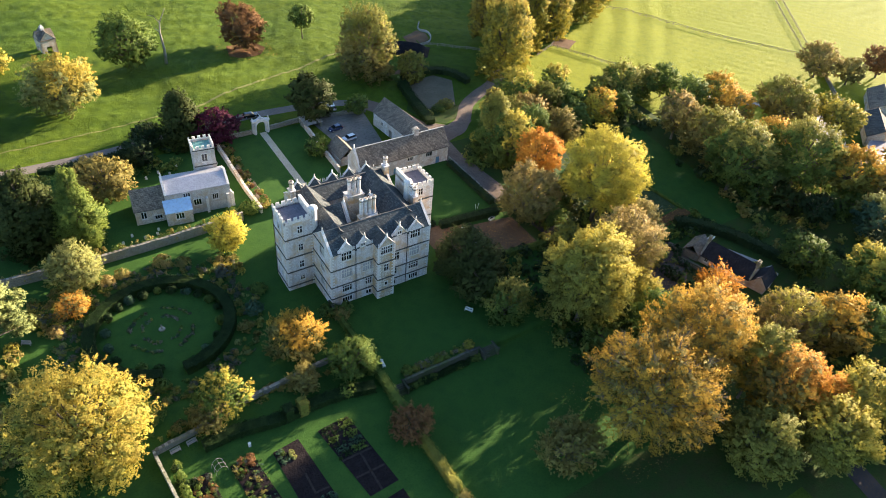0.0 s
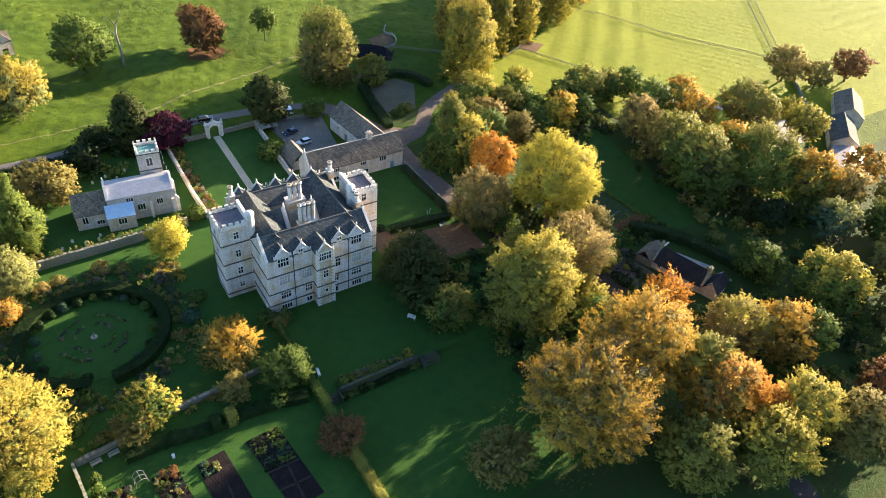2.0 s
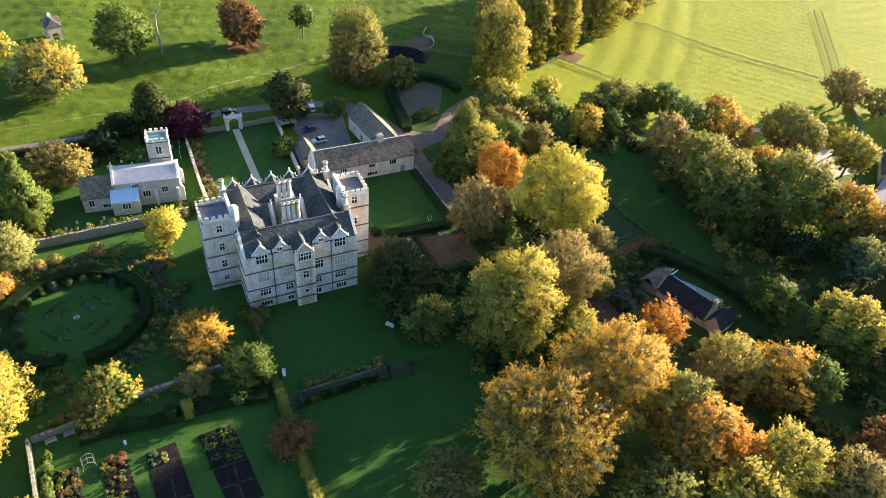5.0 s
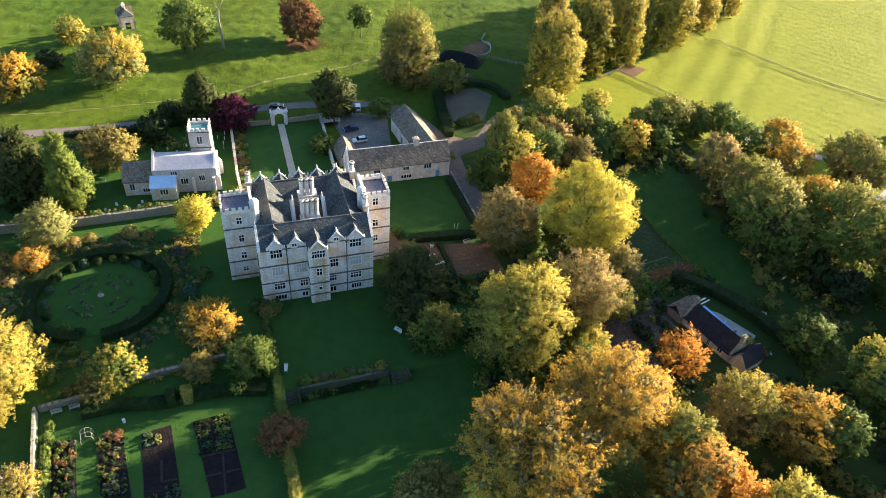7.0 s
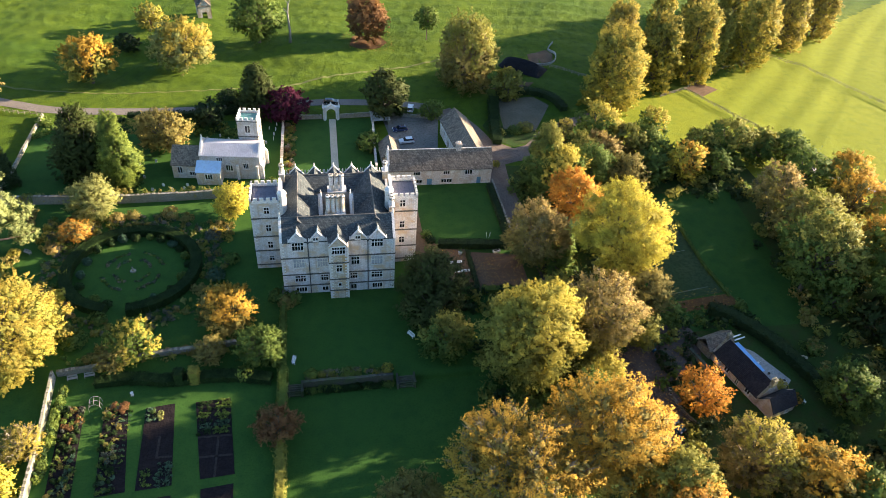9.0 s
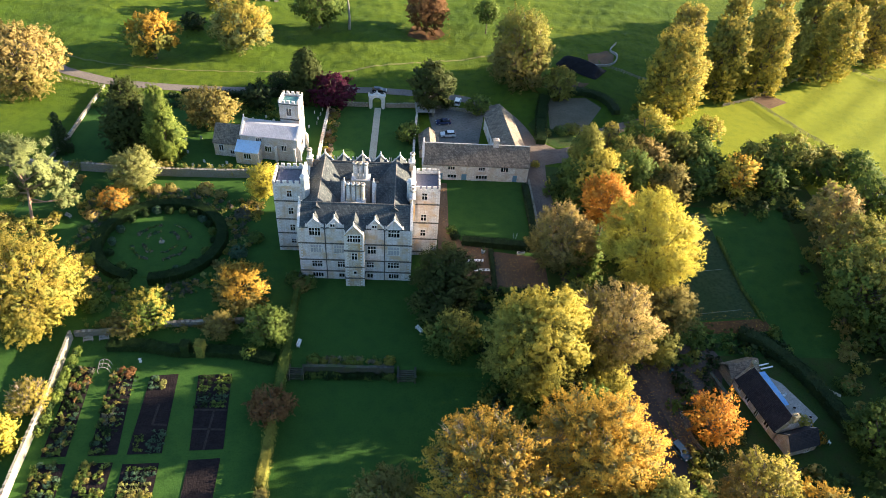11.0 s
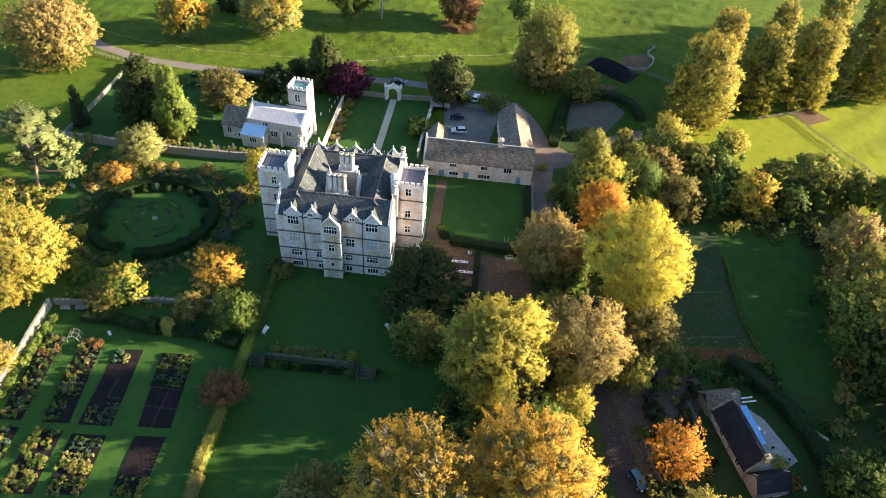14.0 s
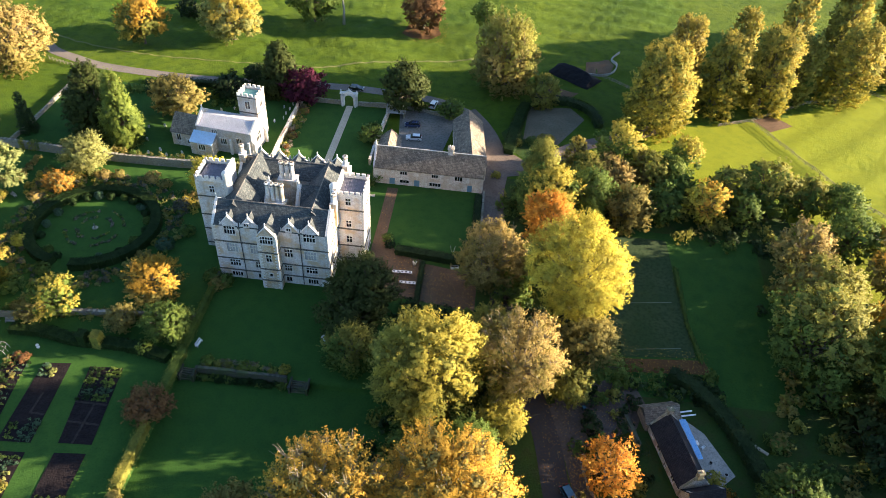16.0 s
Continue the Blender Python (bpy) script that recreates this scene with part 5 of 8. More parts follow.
def crown_lobes(r, rz, zc, n, seed, low=-0.92, jit=0.14, small=0.24):
    """A heart and many boughs' ends set over an uneven egg: fuller below its middle, with a few long boughs."""
    rng = random.Random(seed)
    out = [(0, 0, zc, r * 0.60, rz / r)]
    stretch = (rng.uniform(0.90, 1.1), rng.uniform(0.90, 1.1))
    swell = [(rng.uniform(0, 6.28), rng.uniform(-0.5, 0.9), rng.uniform(0.06, 0.14)) for _ in range(5)]
    for i in range(n):
        h = 1 - 2 * (i + 0.5) / n
        if h < low:
            continue
        a = i * 2.39996 + rng.uniform(-0.5, 0.5)
        q = math.sqrt(max(0, 1 - h * h))
        k = rng.uniform(0.63, 0.87)
        for sa, sh, amp in swell:
            k += amp * max(0.0, math.cos(a - sa)) ** 3 * max(0.0, 1 - abs(h - sh) * 1.4)
        k = min(k, 0.94)
        rr = r * rng.uniform(small - 0.08, small + 0.06)
        out.append((q * math.cos(a) * r * k * stretch[0] + rng.uniform(-jit, jit) * r * 0.4, q * math.sin(a) * r * k * stretch[1] + rng.uniform(-jit, jit) * r * 0.4, zc + h * rz * k + rng.uniform(-jit, jit) * rz * 0.4, rr, rng.uniform(0.65, 0.95)))
    return out


# outer palette to the darker one that paints shade inside a crown
INNER_SHADE = {"yellow": "limegold", "limegold": "olive", "gold": "khaki", "orange": "amber", "tan": "khaki", "straw": "khaki", "oldgold": "olive", "amber": "khaki", "cypress": "green"}


def tree(name, x, y, zc, r, rz, palette, label, seed, kind="broad", dense=1.0, leaf=0.5, bark=None, group="garden and park trees", lobes_n=46, twigs=0, per=30):
    """zc: the crown's middle above sea level of the house's base."""
    z0 = tree_z(x, y)
    zc = max(zc - z0, rz * 0.75)
    ob = thing(name, x, y, z0, 0, label, "tree", group)
    rng = random.Random(seed)
    rise, droop = 0.35, 0.0
    if kind == "broad":
        lobes = crown_lobes(r, rz, zc, 58 if r < 7.5 else 96, seed, small=0.25 if r < 7.5 else 0.20)
    elif kind == "tall":
        lobes = [(0, 0, zc - rz * 0.1, r * 0.42, rz / r)]
        rise = 0.9
        for i in range(92):
            f = (i + 0.5) / 92
            h = zc - rz + 2 * rz * (0.03 + 0.92 * f)
            w = r * (0.86 + 0.14 * math.sin(min(1.0, f / 0.34) * math.pi / 2)) * (1 - 0.50 * max(0.0, (f - 0.34) / 0.66) ** 2.0)
            a = i * 2.4 + rng.uniform(-0.5, 0.5)
            k = w * rng.uniform(0.50, 0.82)
            lobes.append((k * math.cos(a), k * math.sin(a), h, r * rng.uniform(0.17, 0.27), rng.uniform(0.9, 1.4)))
    elif kind == "spire":
        lobes = [(0, 0, zc - rz * 0.3, r * 0.45, rz / r)]
        rise = 0.6
        for i in range(90):
            f = (i + 0.5) / 90
            h = zc - rz + 2 * rz * (0.02 + 0.93 * f)
            w = r * min(1.0, 0.8 + f) * (1 - f) ** 0.62
            a = i * 2.4 + rng.uniform(-0.5, 0.5)
            k = w * rng.uniform(0.50, 0.84)
            lobes.append((k * math.cos(a), k * math.sin(a), h, r * rng.uniform(0.15, 0.24), rng.uniform(0.8, 1.2)))
    elif kind == "conifer":
        lobes = []
        for i in range(60):
            f = i / 59
            h = zc - rz + 2 * rz * f
            w = r * min(1.0, 0.82 + 0.5 * f) * (1 - 0.80 * f ** 1.7)
            a = i * 2.4 + rng.uniform(-0.4, 0.4)
            k = w * rng.uniform(0.35, 0.72)
            lobes.append((k * math.cos(a), k * math.sin(a), h, max(0.5, w * rng.uniform(0.22, 0.36)), rng.uniform(1.2, 2.0)))
    elif kind == "cone":
        lobes = []
        for i in range(lobes_n):
            f = i / (lobes_n - 1)
            h = zc - rz + 2 * rz * f
            w = r * (1 - f) ** 0.75 + 0.5
            a = i * 2.4
            lobes.append((w * 0.45 * math.cos(a), w * 0.45 * math.sin(a), h, w * 0.62 + 0.3, 1.25))
    elif kind == "pine":
        # pads of needles on a forked top, leaning away from the foot
        lobes = []
        for u, h, q in ((-3.6, 5.0, 2.6), (-1.2, 5.2, 2.9), (1.6, 4.4, 2.6), (4.2, 3.0, 2.0), (-4.6, 3.2, 1.7), (0.2, 3.6, 1.8), (-2.2, -4.0, 2.3), (-2.8, -7.6, 2.2), (0.4, -3.2, 1.9), (3.8, -1.8, 1.9), (4.2, -5.4, 2.0), (2.2, -6.6, 1.5), (7.2, -4.6, 1.8), (6.2, -10.2, 2.0), (7.6, -11.2, 1.4), (-1.4, -10.2, 1.7)):
            for _ in range(7):
                lobes.append((1.0 + u * 1.05 + rng.gauss(0, q * 0.45), 4.2 + rng.gauss(0, q * 0.9), zc + h * 0.82 + rng.gauss(0, q * 0.22), q * rng.uniform(0.45, 0.68), 0.65))
    else:
        lobes = crown_lobes(r, rz, zc, lobes_n, seed, low=-0.9)
        droop = 0.5
    if kind != "pine":
        q = 0.91 if r > 7.5 else 0.97
        lobes = [(lx * q, ly * q, zc + (lz - zc) * q, lr * 0.95, lh) for lx, ly, lz, lr, lh in lobes]
    area = 4 * math.pi * r * rz * 1.25
    n = int(dense * 1.32 * area / (leaf * leaf))
    tuft = min(0.60, max(0.34, r * 0.058))
    c, f, sz = leaf_points(lobes, n, leaf, seed, clump=tuft, per=per, inner=0.15, out=1.12, reach=min(1.25, 0.35 + r * 0.07) * (1.0 if leaf < 0.27 else 0.7), rise=rise)
    keep = c[:, 2] > 0.15
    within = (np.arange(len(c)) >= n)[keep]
    c, f, sz = c[keep], f[keep], sz[keep]
    pals = palette.split("+")
    pick = np.zeros(len(c), int)
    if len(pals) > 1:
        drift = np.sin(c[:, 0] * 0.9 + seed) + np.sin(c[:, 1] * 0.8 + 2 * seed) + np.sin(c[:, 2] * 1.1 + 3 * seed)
        # second palette paints sunlight onto the top and +x side, broken by drift
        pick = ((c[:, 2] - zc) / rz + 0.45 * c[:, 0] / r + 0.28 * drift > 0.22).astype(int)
    # darker palettes within the crown put shade into its gaps
    if pals[0] in INNER_SHADE:
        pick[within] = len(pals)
        pals.append(INNER_SHADE[pals[0]])
    way = (c - np.array([0, 0, zc - 0.2 * rz])) / np.array([r, r, rz * 1.1])
    soft = way / (np.linalg.norm(way, axis=1)[:, None] + 1e-6) * 0.72 + f / np.linalg.norm(f, axis=1)[:, None] * 0.42
    soft /= np.linalg.norm(soft, axis=1)[:, None] + 1e-6
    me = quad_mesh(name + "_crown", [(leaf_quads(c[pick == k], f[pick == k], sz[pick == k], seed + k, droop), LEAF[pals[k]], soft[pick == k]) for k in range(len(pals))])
    part("crown", me, LEAF[pals[0]], ob)
    tr = Geo()
    rt = max(0.16, r * 0.045)
    top = zc + rz * (0.35 if kind != "pine" else 0.5)
    lean = (rng.uniform(-0.4, 0.4), rng.uniform(-0.4, 0.4))
    if kind == "pine":
        lean, bark = (1.0, 4.2), BARK_RED
    tr.tube([(0, 0, -0.3), (0, 0, 0.4), (lean[0] * 0.4, lean[1] * 0.4, zc * 0.5), (lean[0], lean[1], top)], [rt * 1.7, rt * 1.1, rt * 0.85, rt * 0.2], 8)
    part("trunk", tr, bark or BARK, ob, smooth=True)
    lb = Geo()
    for i, (lx, ly, lz, lr, _) in enumerate(lobes[1:]):
        if i % (9 if kind == "pine" else 2) or kind == "cone":
            continue
        s = max(zc - rz * 0.8, zc * 0.3) + (i % 5) * rz * 0.12
        s = min(s, lz)
        lb.tube([(lean[0] * 0.4, lean[1] * 0.4, s), (lx * 0.5, ly * 0.5, (s + lz) / 2 + lr * 0.1), (lx * 1.05, ly * 1.05, lz + lr * 0.3)], [rt * 0.55, rt * 0.32, 0.03], 5)
    if lb.v:
        part("branchwork", lb, bark or BARK, ob, smooth=True)
    if twigs:
        tg = Geo()
        for k in range(twigs):
            lx, ly, lz, lr, _ = lobes[rng.randrange(1, len(lobes))]
            d = Vector((lx + rng.gauss(0, r * 0.3), ly + rng.gauss(0, r * 0.3), max(0.5, lz - zc + rng.gauss(rz * 0.3, rz * 0.3)))).normalized()
            a0 = Vector((lx, ly, lz)) + d * lr * 0.25
            a1 = a0 + d * lr * 0.45 + Vector((rng.gauss(0, 0.25), rng.gauss(0, 0.25), 0.2))
            tg.tube([a0, a1, a1 + (d + Vector((rng.gauss(0, 0.35), rng.gauss(0, 0.35), 0.25))) * lr * rng.uniform(0.2, 0.42)], [0.06, 0.04, 0.012], 3)
        tagged(part("twigwork", tg, TWIG, ob), "bare pale twigs among the leaves", kind="stuff")
    return ob


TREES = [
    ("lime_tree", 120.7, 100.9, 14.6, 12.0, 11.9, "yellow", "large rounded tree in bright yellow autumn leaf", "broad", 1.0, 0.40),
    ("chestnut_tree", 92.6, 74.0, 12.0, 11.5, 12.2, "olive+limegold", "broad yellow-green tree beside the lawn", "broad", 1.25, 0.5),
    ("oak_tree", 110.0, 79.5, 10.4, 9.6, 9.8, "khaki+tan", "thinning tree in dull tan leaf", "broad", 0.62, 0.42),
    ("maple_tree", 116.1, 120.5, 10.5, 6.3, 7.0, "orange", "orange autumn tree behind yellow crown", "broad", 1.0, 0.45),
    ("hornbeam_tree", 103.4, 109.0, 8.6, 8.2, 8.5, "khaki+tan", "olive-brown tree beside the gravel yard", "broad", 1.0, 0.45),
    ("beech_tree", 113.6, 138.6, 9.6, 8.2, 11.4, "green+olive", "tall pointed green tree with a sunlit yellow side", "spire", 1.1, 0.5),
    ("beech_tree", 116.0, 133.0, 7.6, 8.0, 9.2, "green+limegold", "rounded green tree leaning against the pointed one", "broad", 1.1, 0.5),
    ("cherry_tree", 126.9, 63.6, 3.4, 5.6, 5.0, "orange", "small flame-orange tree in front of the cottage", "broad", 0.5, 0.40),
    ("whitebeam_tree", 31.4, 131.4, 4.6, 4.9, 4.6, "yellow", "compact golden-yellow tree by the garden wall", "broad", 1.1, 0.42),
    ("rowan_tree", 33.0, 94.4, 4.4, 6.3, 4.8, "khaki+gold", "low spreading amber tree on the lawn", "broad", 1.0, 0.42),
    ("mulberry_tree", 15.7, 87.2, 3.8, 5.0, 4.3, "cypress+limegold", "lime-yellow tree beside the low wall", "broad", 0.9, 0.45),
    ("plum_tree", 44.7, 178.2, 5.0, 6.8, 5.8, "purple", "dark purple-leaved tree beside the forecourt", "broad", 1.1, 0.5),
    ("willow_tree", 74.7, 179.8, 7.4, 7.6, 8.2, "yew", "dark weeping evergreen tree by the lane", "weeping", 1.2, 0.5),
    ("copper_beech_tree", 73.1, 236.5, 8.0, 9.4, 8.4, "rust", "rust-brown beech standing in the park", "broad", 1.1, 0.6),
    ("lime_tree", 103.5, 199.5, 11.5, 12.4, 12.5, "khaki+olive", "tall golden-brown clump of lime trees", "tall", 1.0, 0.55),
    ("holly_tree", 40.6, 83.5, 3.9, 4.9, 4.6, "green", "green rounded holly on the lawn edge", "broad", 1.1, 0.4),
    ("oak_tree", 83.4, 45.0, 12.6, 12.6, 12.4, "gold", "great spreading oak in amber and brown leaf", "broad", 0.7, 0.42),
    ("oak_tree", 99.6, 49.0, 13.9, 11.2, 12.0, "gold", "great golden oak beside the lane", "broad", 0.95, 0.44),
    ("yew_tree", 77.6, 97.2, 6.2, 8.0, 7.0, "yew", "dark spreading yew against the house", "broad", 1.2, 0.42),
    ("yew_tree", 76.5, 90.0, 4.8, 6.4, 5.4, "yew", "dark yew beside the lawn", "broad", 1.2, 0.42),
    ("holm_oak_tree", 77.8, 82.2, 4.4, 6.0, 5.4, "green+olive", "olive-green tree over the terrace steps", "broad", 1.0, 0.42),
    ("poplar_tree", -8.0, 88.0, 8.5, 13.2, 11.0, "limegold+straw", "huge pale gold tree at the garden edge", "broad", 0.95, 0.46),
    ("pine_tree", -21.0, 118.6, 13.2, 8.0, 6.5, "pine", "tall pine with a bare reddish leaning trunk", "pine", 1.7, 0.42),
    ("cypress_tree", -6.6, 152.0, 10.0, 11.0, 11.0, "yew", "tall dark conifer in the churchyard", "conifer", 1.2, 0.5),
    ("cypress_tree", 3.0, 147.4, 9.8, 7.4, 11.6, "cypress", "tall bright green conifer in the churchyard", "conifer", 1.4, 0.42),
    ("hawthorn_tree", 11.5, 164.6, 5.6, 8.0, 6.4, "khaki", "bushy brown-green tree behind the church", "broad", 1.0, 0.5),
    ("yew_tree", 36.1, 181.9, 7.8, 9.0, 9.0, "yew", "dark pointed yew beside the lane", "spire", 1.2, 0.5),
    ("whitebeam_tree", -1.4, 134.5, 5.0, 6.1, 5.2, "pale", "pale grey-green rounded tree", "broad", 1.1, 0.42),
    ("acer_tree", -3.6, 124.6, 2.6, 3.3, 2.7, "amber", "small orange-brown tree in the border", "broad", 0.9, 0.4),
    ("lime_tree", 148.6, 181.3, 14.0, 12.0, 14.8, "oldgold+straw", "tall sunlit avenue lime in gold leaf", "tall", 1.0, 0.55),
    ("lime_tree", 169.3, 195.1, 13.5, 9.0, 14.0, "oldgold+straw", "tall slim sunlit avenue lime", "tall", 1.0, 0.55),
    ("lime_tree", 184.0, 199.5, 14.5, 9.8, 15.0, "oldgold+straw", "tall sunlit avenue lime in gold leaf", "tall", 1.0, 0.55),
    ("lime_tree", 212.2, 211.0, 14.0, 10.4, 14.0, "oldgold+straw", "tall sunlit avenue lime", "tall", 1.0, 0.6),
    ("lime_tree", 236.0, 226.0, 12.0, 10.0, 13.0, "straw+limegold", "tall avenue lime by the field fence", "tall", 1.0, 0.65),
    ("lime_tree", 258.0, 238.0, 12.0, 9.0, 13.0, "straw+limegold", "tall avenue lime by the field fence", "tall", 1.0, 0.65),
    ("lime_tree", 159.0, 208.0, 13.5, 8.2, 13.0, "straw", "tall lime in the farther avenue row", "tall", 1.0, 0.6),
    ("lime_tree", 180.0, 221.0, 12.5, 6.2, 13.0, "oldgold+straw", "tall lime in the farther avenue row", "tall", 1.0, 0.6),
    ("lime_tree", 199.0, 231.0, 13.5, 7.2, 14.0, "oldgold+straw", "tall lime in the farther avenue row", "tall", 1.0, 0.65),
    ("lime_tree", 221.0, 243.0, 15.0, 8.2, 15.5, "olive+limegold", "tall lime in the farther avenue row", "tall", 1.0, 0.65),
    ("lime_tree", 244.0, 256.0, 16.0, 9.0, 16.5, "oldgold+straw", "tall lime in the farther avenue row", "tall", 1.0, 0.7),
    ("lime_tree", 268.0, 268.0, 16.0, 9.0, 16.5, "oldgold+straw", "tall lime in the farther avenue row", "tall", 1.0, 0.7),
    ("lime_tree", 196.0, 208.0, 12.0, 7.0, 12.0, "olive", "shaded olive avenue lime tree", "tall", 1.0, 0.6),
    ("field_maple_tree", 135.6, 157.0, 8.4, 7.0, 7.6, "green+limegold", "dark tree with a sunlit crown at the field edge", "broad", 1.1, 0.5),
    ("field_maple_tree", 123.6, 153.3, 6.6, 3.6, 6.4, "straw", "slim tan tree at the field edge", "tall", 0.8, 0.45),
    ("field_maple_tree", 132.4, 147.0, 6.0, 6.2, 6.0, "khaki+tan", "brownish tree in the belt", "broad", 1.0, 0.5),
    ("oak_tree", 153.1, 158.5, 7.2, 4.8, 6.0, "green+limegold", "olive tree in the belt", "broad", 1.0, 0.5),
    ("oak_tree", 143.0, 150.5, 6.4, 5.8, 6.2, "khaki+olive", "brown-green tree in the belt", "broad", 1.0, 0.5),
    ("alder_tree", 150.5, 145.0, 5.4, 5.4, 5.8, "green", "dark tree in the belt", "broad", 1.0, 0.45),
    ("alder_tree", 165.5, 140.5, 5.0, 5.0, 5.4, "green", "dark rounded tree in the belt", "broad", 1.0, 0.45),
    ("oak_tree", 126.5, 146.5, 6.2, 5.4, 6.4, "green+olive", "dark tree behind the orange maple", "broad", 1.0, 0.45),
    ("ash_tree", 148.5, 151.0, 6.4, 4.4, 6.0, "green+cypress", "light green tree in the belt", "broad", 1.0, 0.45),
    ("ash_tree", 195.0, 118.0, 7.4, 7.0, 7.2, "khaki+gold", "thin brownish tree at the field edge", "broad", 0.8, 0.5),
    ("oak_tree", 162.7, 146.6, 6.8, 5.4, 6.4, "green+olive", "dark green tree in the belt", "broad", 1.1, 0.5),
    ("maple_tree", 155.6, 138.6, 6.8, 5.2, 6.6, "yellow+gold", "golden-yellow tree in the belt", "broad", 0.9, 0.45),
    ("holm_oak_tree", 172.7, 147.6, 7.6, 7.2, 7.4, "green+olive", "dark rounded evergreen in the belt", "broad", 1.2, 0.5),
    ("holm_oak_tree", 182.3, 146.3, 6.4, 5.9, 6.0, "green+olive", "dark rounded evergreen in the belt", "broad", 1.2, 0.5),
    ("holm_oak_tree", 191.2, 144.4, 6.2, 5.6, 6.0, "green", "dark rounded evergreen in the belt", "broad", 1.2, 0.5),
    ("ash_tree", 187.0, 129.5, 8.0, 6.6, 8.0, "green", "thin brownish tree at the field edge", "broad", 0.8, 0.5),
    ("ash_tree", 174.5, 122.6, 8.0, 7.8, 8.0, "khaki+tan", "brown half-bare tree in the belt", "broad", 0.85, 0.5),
    ("oak_tree", 173.5, 107.6, 9.0, 9.4, 8.8, "khaki+olive", "olive tree in the belt", "broad", 1.0, 0.5),
    ("oak_tree", 199.0, 128.0, 7.5, 7.2, 7.4, "olive+gold", "gold-topped tree in the belt", "broad", 1.0, 0.5),
    ("oak_tree", 168.5, 94.5, 10.5, 11.0, 10.5, "green+olive", "broad dark green oak turning yellow", "broad", 1.0, 0.5),
    ("oak_tree", 187.0, 86.0, 11.0, 11.6, 11.0, "green+olive", "great green oak with a yellowing crown", "broad", 1.0, 0.5),
    ("oak_tree", 186.0, 98.0, 9.0, 7.0, 8.6, "olive+gold", "gold-tipped oak at the wood's edge", "broad", 1.0, 0.5),
    ("maple_tree", 196.0, 75.5, 9.5, 8.0, 9.0, "olive+gold", "amber tree at the wood's edge", "broad", 1.0, 0.5),
    ("chestnut_tree", 212.5, 110.5, 9.0, 9.6, 9.0, "khaki+olive", "dark brown-green chestnut by the farm track", "broad", 1.1, 0.55),
    ("ash_tree", 234.0, 108.2, 5.0, 5.0, 4.6, "limegold", "bright yellow rounded tree by the farm", "broad", 1.0, 0.55),
    ("ash_tree", 227.0, 98.5, 6.6, 8.0, 6.4, "limegold", "yellow-green rounded tree by the farm", "broad", 1.0, 0.55),
    ("hawthorn_tree", 262.0, 131.0, 7.0, 8.4, 7.0, "tan", "pinkish brown hedgerow tree", "broad", 0.9, 0.6),
    ("hawthorn_tree", 270.0, 122.0, 5.0, 6.0, 5.0, "khaki", "brown hedgerow thorn by the farm", "broad", 0.9, 0.6),
    ("hawthorn_tree", 289.0, 121.0, 6.0, 8.0, 6.0, "rust", "dark hedgerow tree by the farm", "broad", 0.9, 0.6),
    ("maple_tree", 108.0, 34.2, 9.6, 8.2, 9.2, "gold+amber", "amber tree in the lower wood", "broad", 1.0, 0.45),
    ("field_maple_tree", 108.8, 40.6, 10.5, 6.0, 10.0, "olive", "olive-green tree beside the golden oak", "broad", 1.0, 0.45),
    ("ash_tree", 127.4, 46.0, 7.6, 7.6, 8.0, "tan+limegold", "tan and yellow ash behind the cottage garden", "broad", 0.85, 0.42),
    ("ash_tree", 136.6, 39.8, 7.6, 7.2, 8.0, "khaki+gold", "yellow-tipped ash in the lower wood", "broad", 1.0, 0.45),
    ("whitebeam_tree", 142.8, 37.0, 6.6, 5.4, 6.8, "green", "grey-green tree in the lower wood", "broad", 1.0, 0.45),
    ("oak_tree", 109.0, 22.8, 7.6, 8.2, 8.2, "olive+limegold", "rounded olive-yellow oak in the lower wood", "broad", 1.0, 0.45),
    ("oak_tree", 120.8, 24.6, 8.0, 7.0, 8.0, "limegold", "rounded yellow-green oak in the lower wood", "broad", 1.0, 0.45),
    ("maple_tree", 114.4, 29.4, 8.6, 4.6, 5.8, "orange", "orange tree in the lower wood", "broad", 1.0, 0.42),
    ("oak_tree", 130.0, 16.0, 7.0, 7.6, 7.4, "khaki", "brownish oak in the lower wood", "broad", 1.0, 0.45),
    ("maple_tree", 143.5, 18.5, 7.0, 6.6, 7.0, "rust", "rust-red tree in the lower wood", "broad", 1.0, 0.45),
    ("oak_tree", 96.0, 28.0, 7.0, 8.0, 8.0, "olive", "shaded tree below the great oak", "broad", 1.0, 0.5),
    ("apple_tree", 158.5, 61.5, 2.6, 6.6, 5.0, "green", "broad old orchard tree in the cottage garden", "broad", 1.0, 0.45),
    ("oak_tree", 160.5, 44.5, 8.4, 8.6, 8.8, "green+limegold", "olive tree with a sunlit side", "broad", 1.0, 0.48),
    ("holly_tree", 187.0, 60.6, 6.0, 6.6, 6.6, "blue+pale", "dark evergreen with a silvery top", "broad", 1.0, 0.48),
    ("holly_tree", 178.0, 72.0, 3.5, 4.6, 4.4, "dark", "dark evergreen by the orchard", "broad", 1.0, 0.48),
    ("ash_tree", 170.0, 30.0, 7.0, 7.0, 8.0, "khaki", "dark thin tree in the lower wood", "broad", 1.0, 0.5),
    ("sycamore_tree", 11.0, 213.0, 8.6, 11.4, 9.2, "pale+straw", "wide pale yellow-green sycamore in the park", "broad", 0.95, 0.55),
    ("oak_tree", 34.0, 234.0, 9.5, 10.0, 9.5, "green", "broad dark oak in the park", "broad", 1.0, 0.6),
    ("chestnut_tree", -16.5, 204.5, 8.0, 9.0, 8.0, "olive+gold", "yellow-brown chestnut in the park", "broad", 0.9, 0.55),
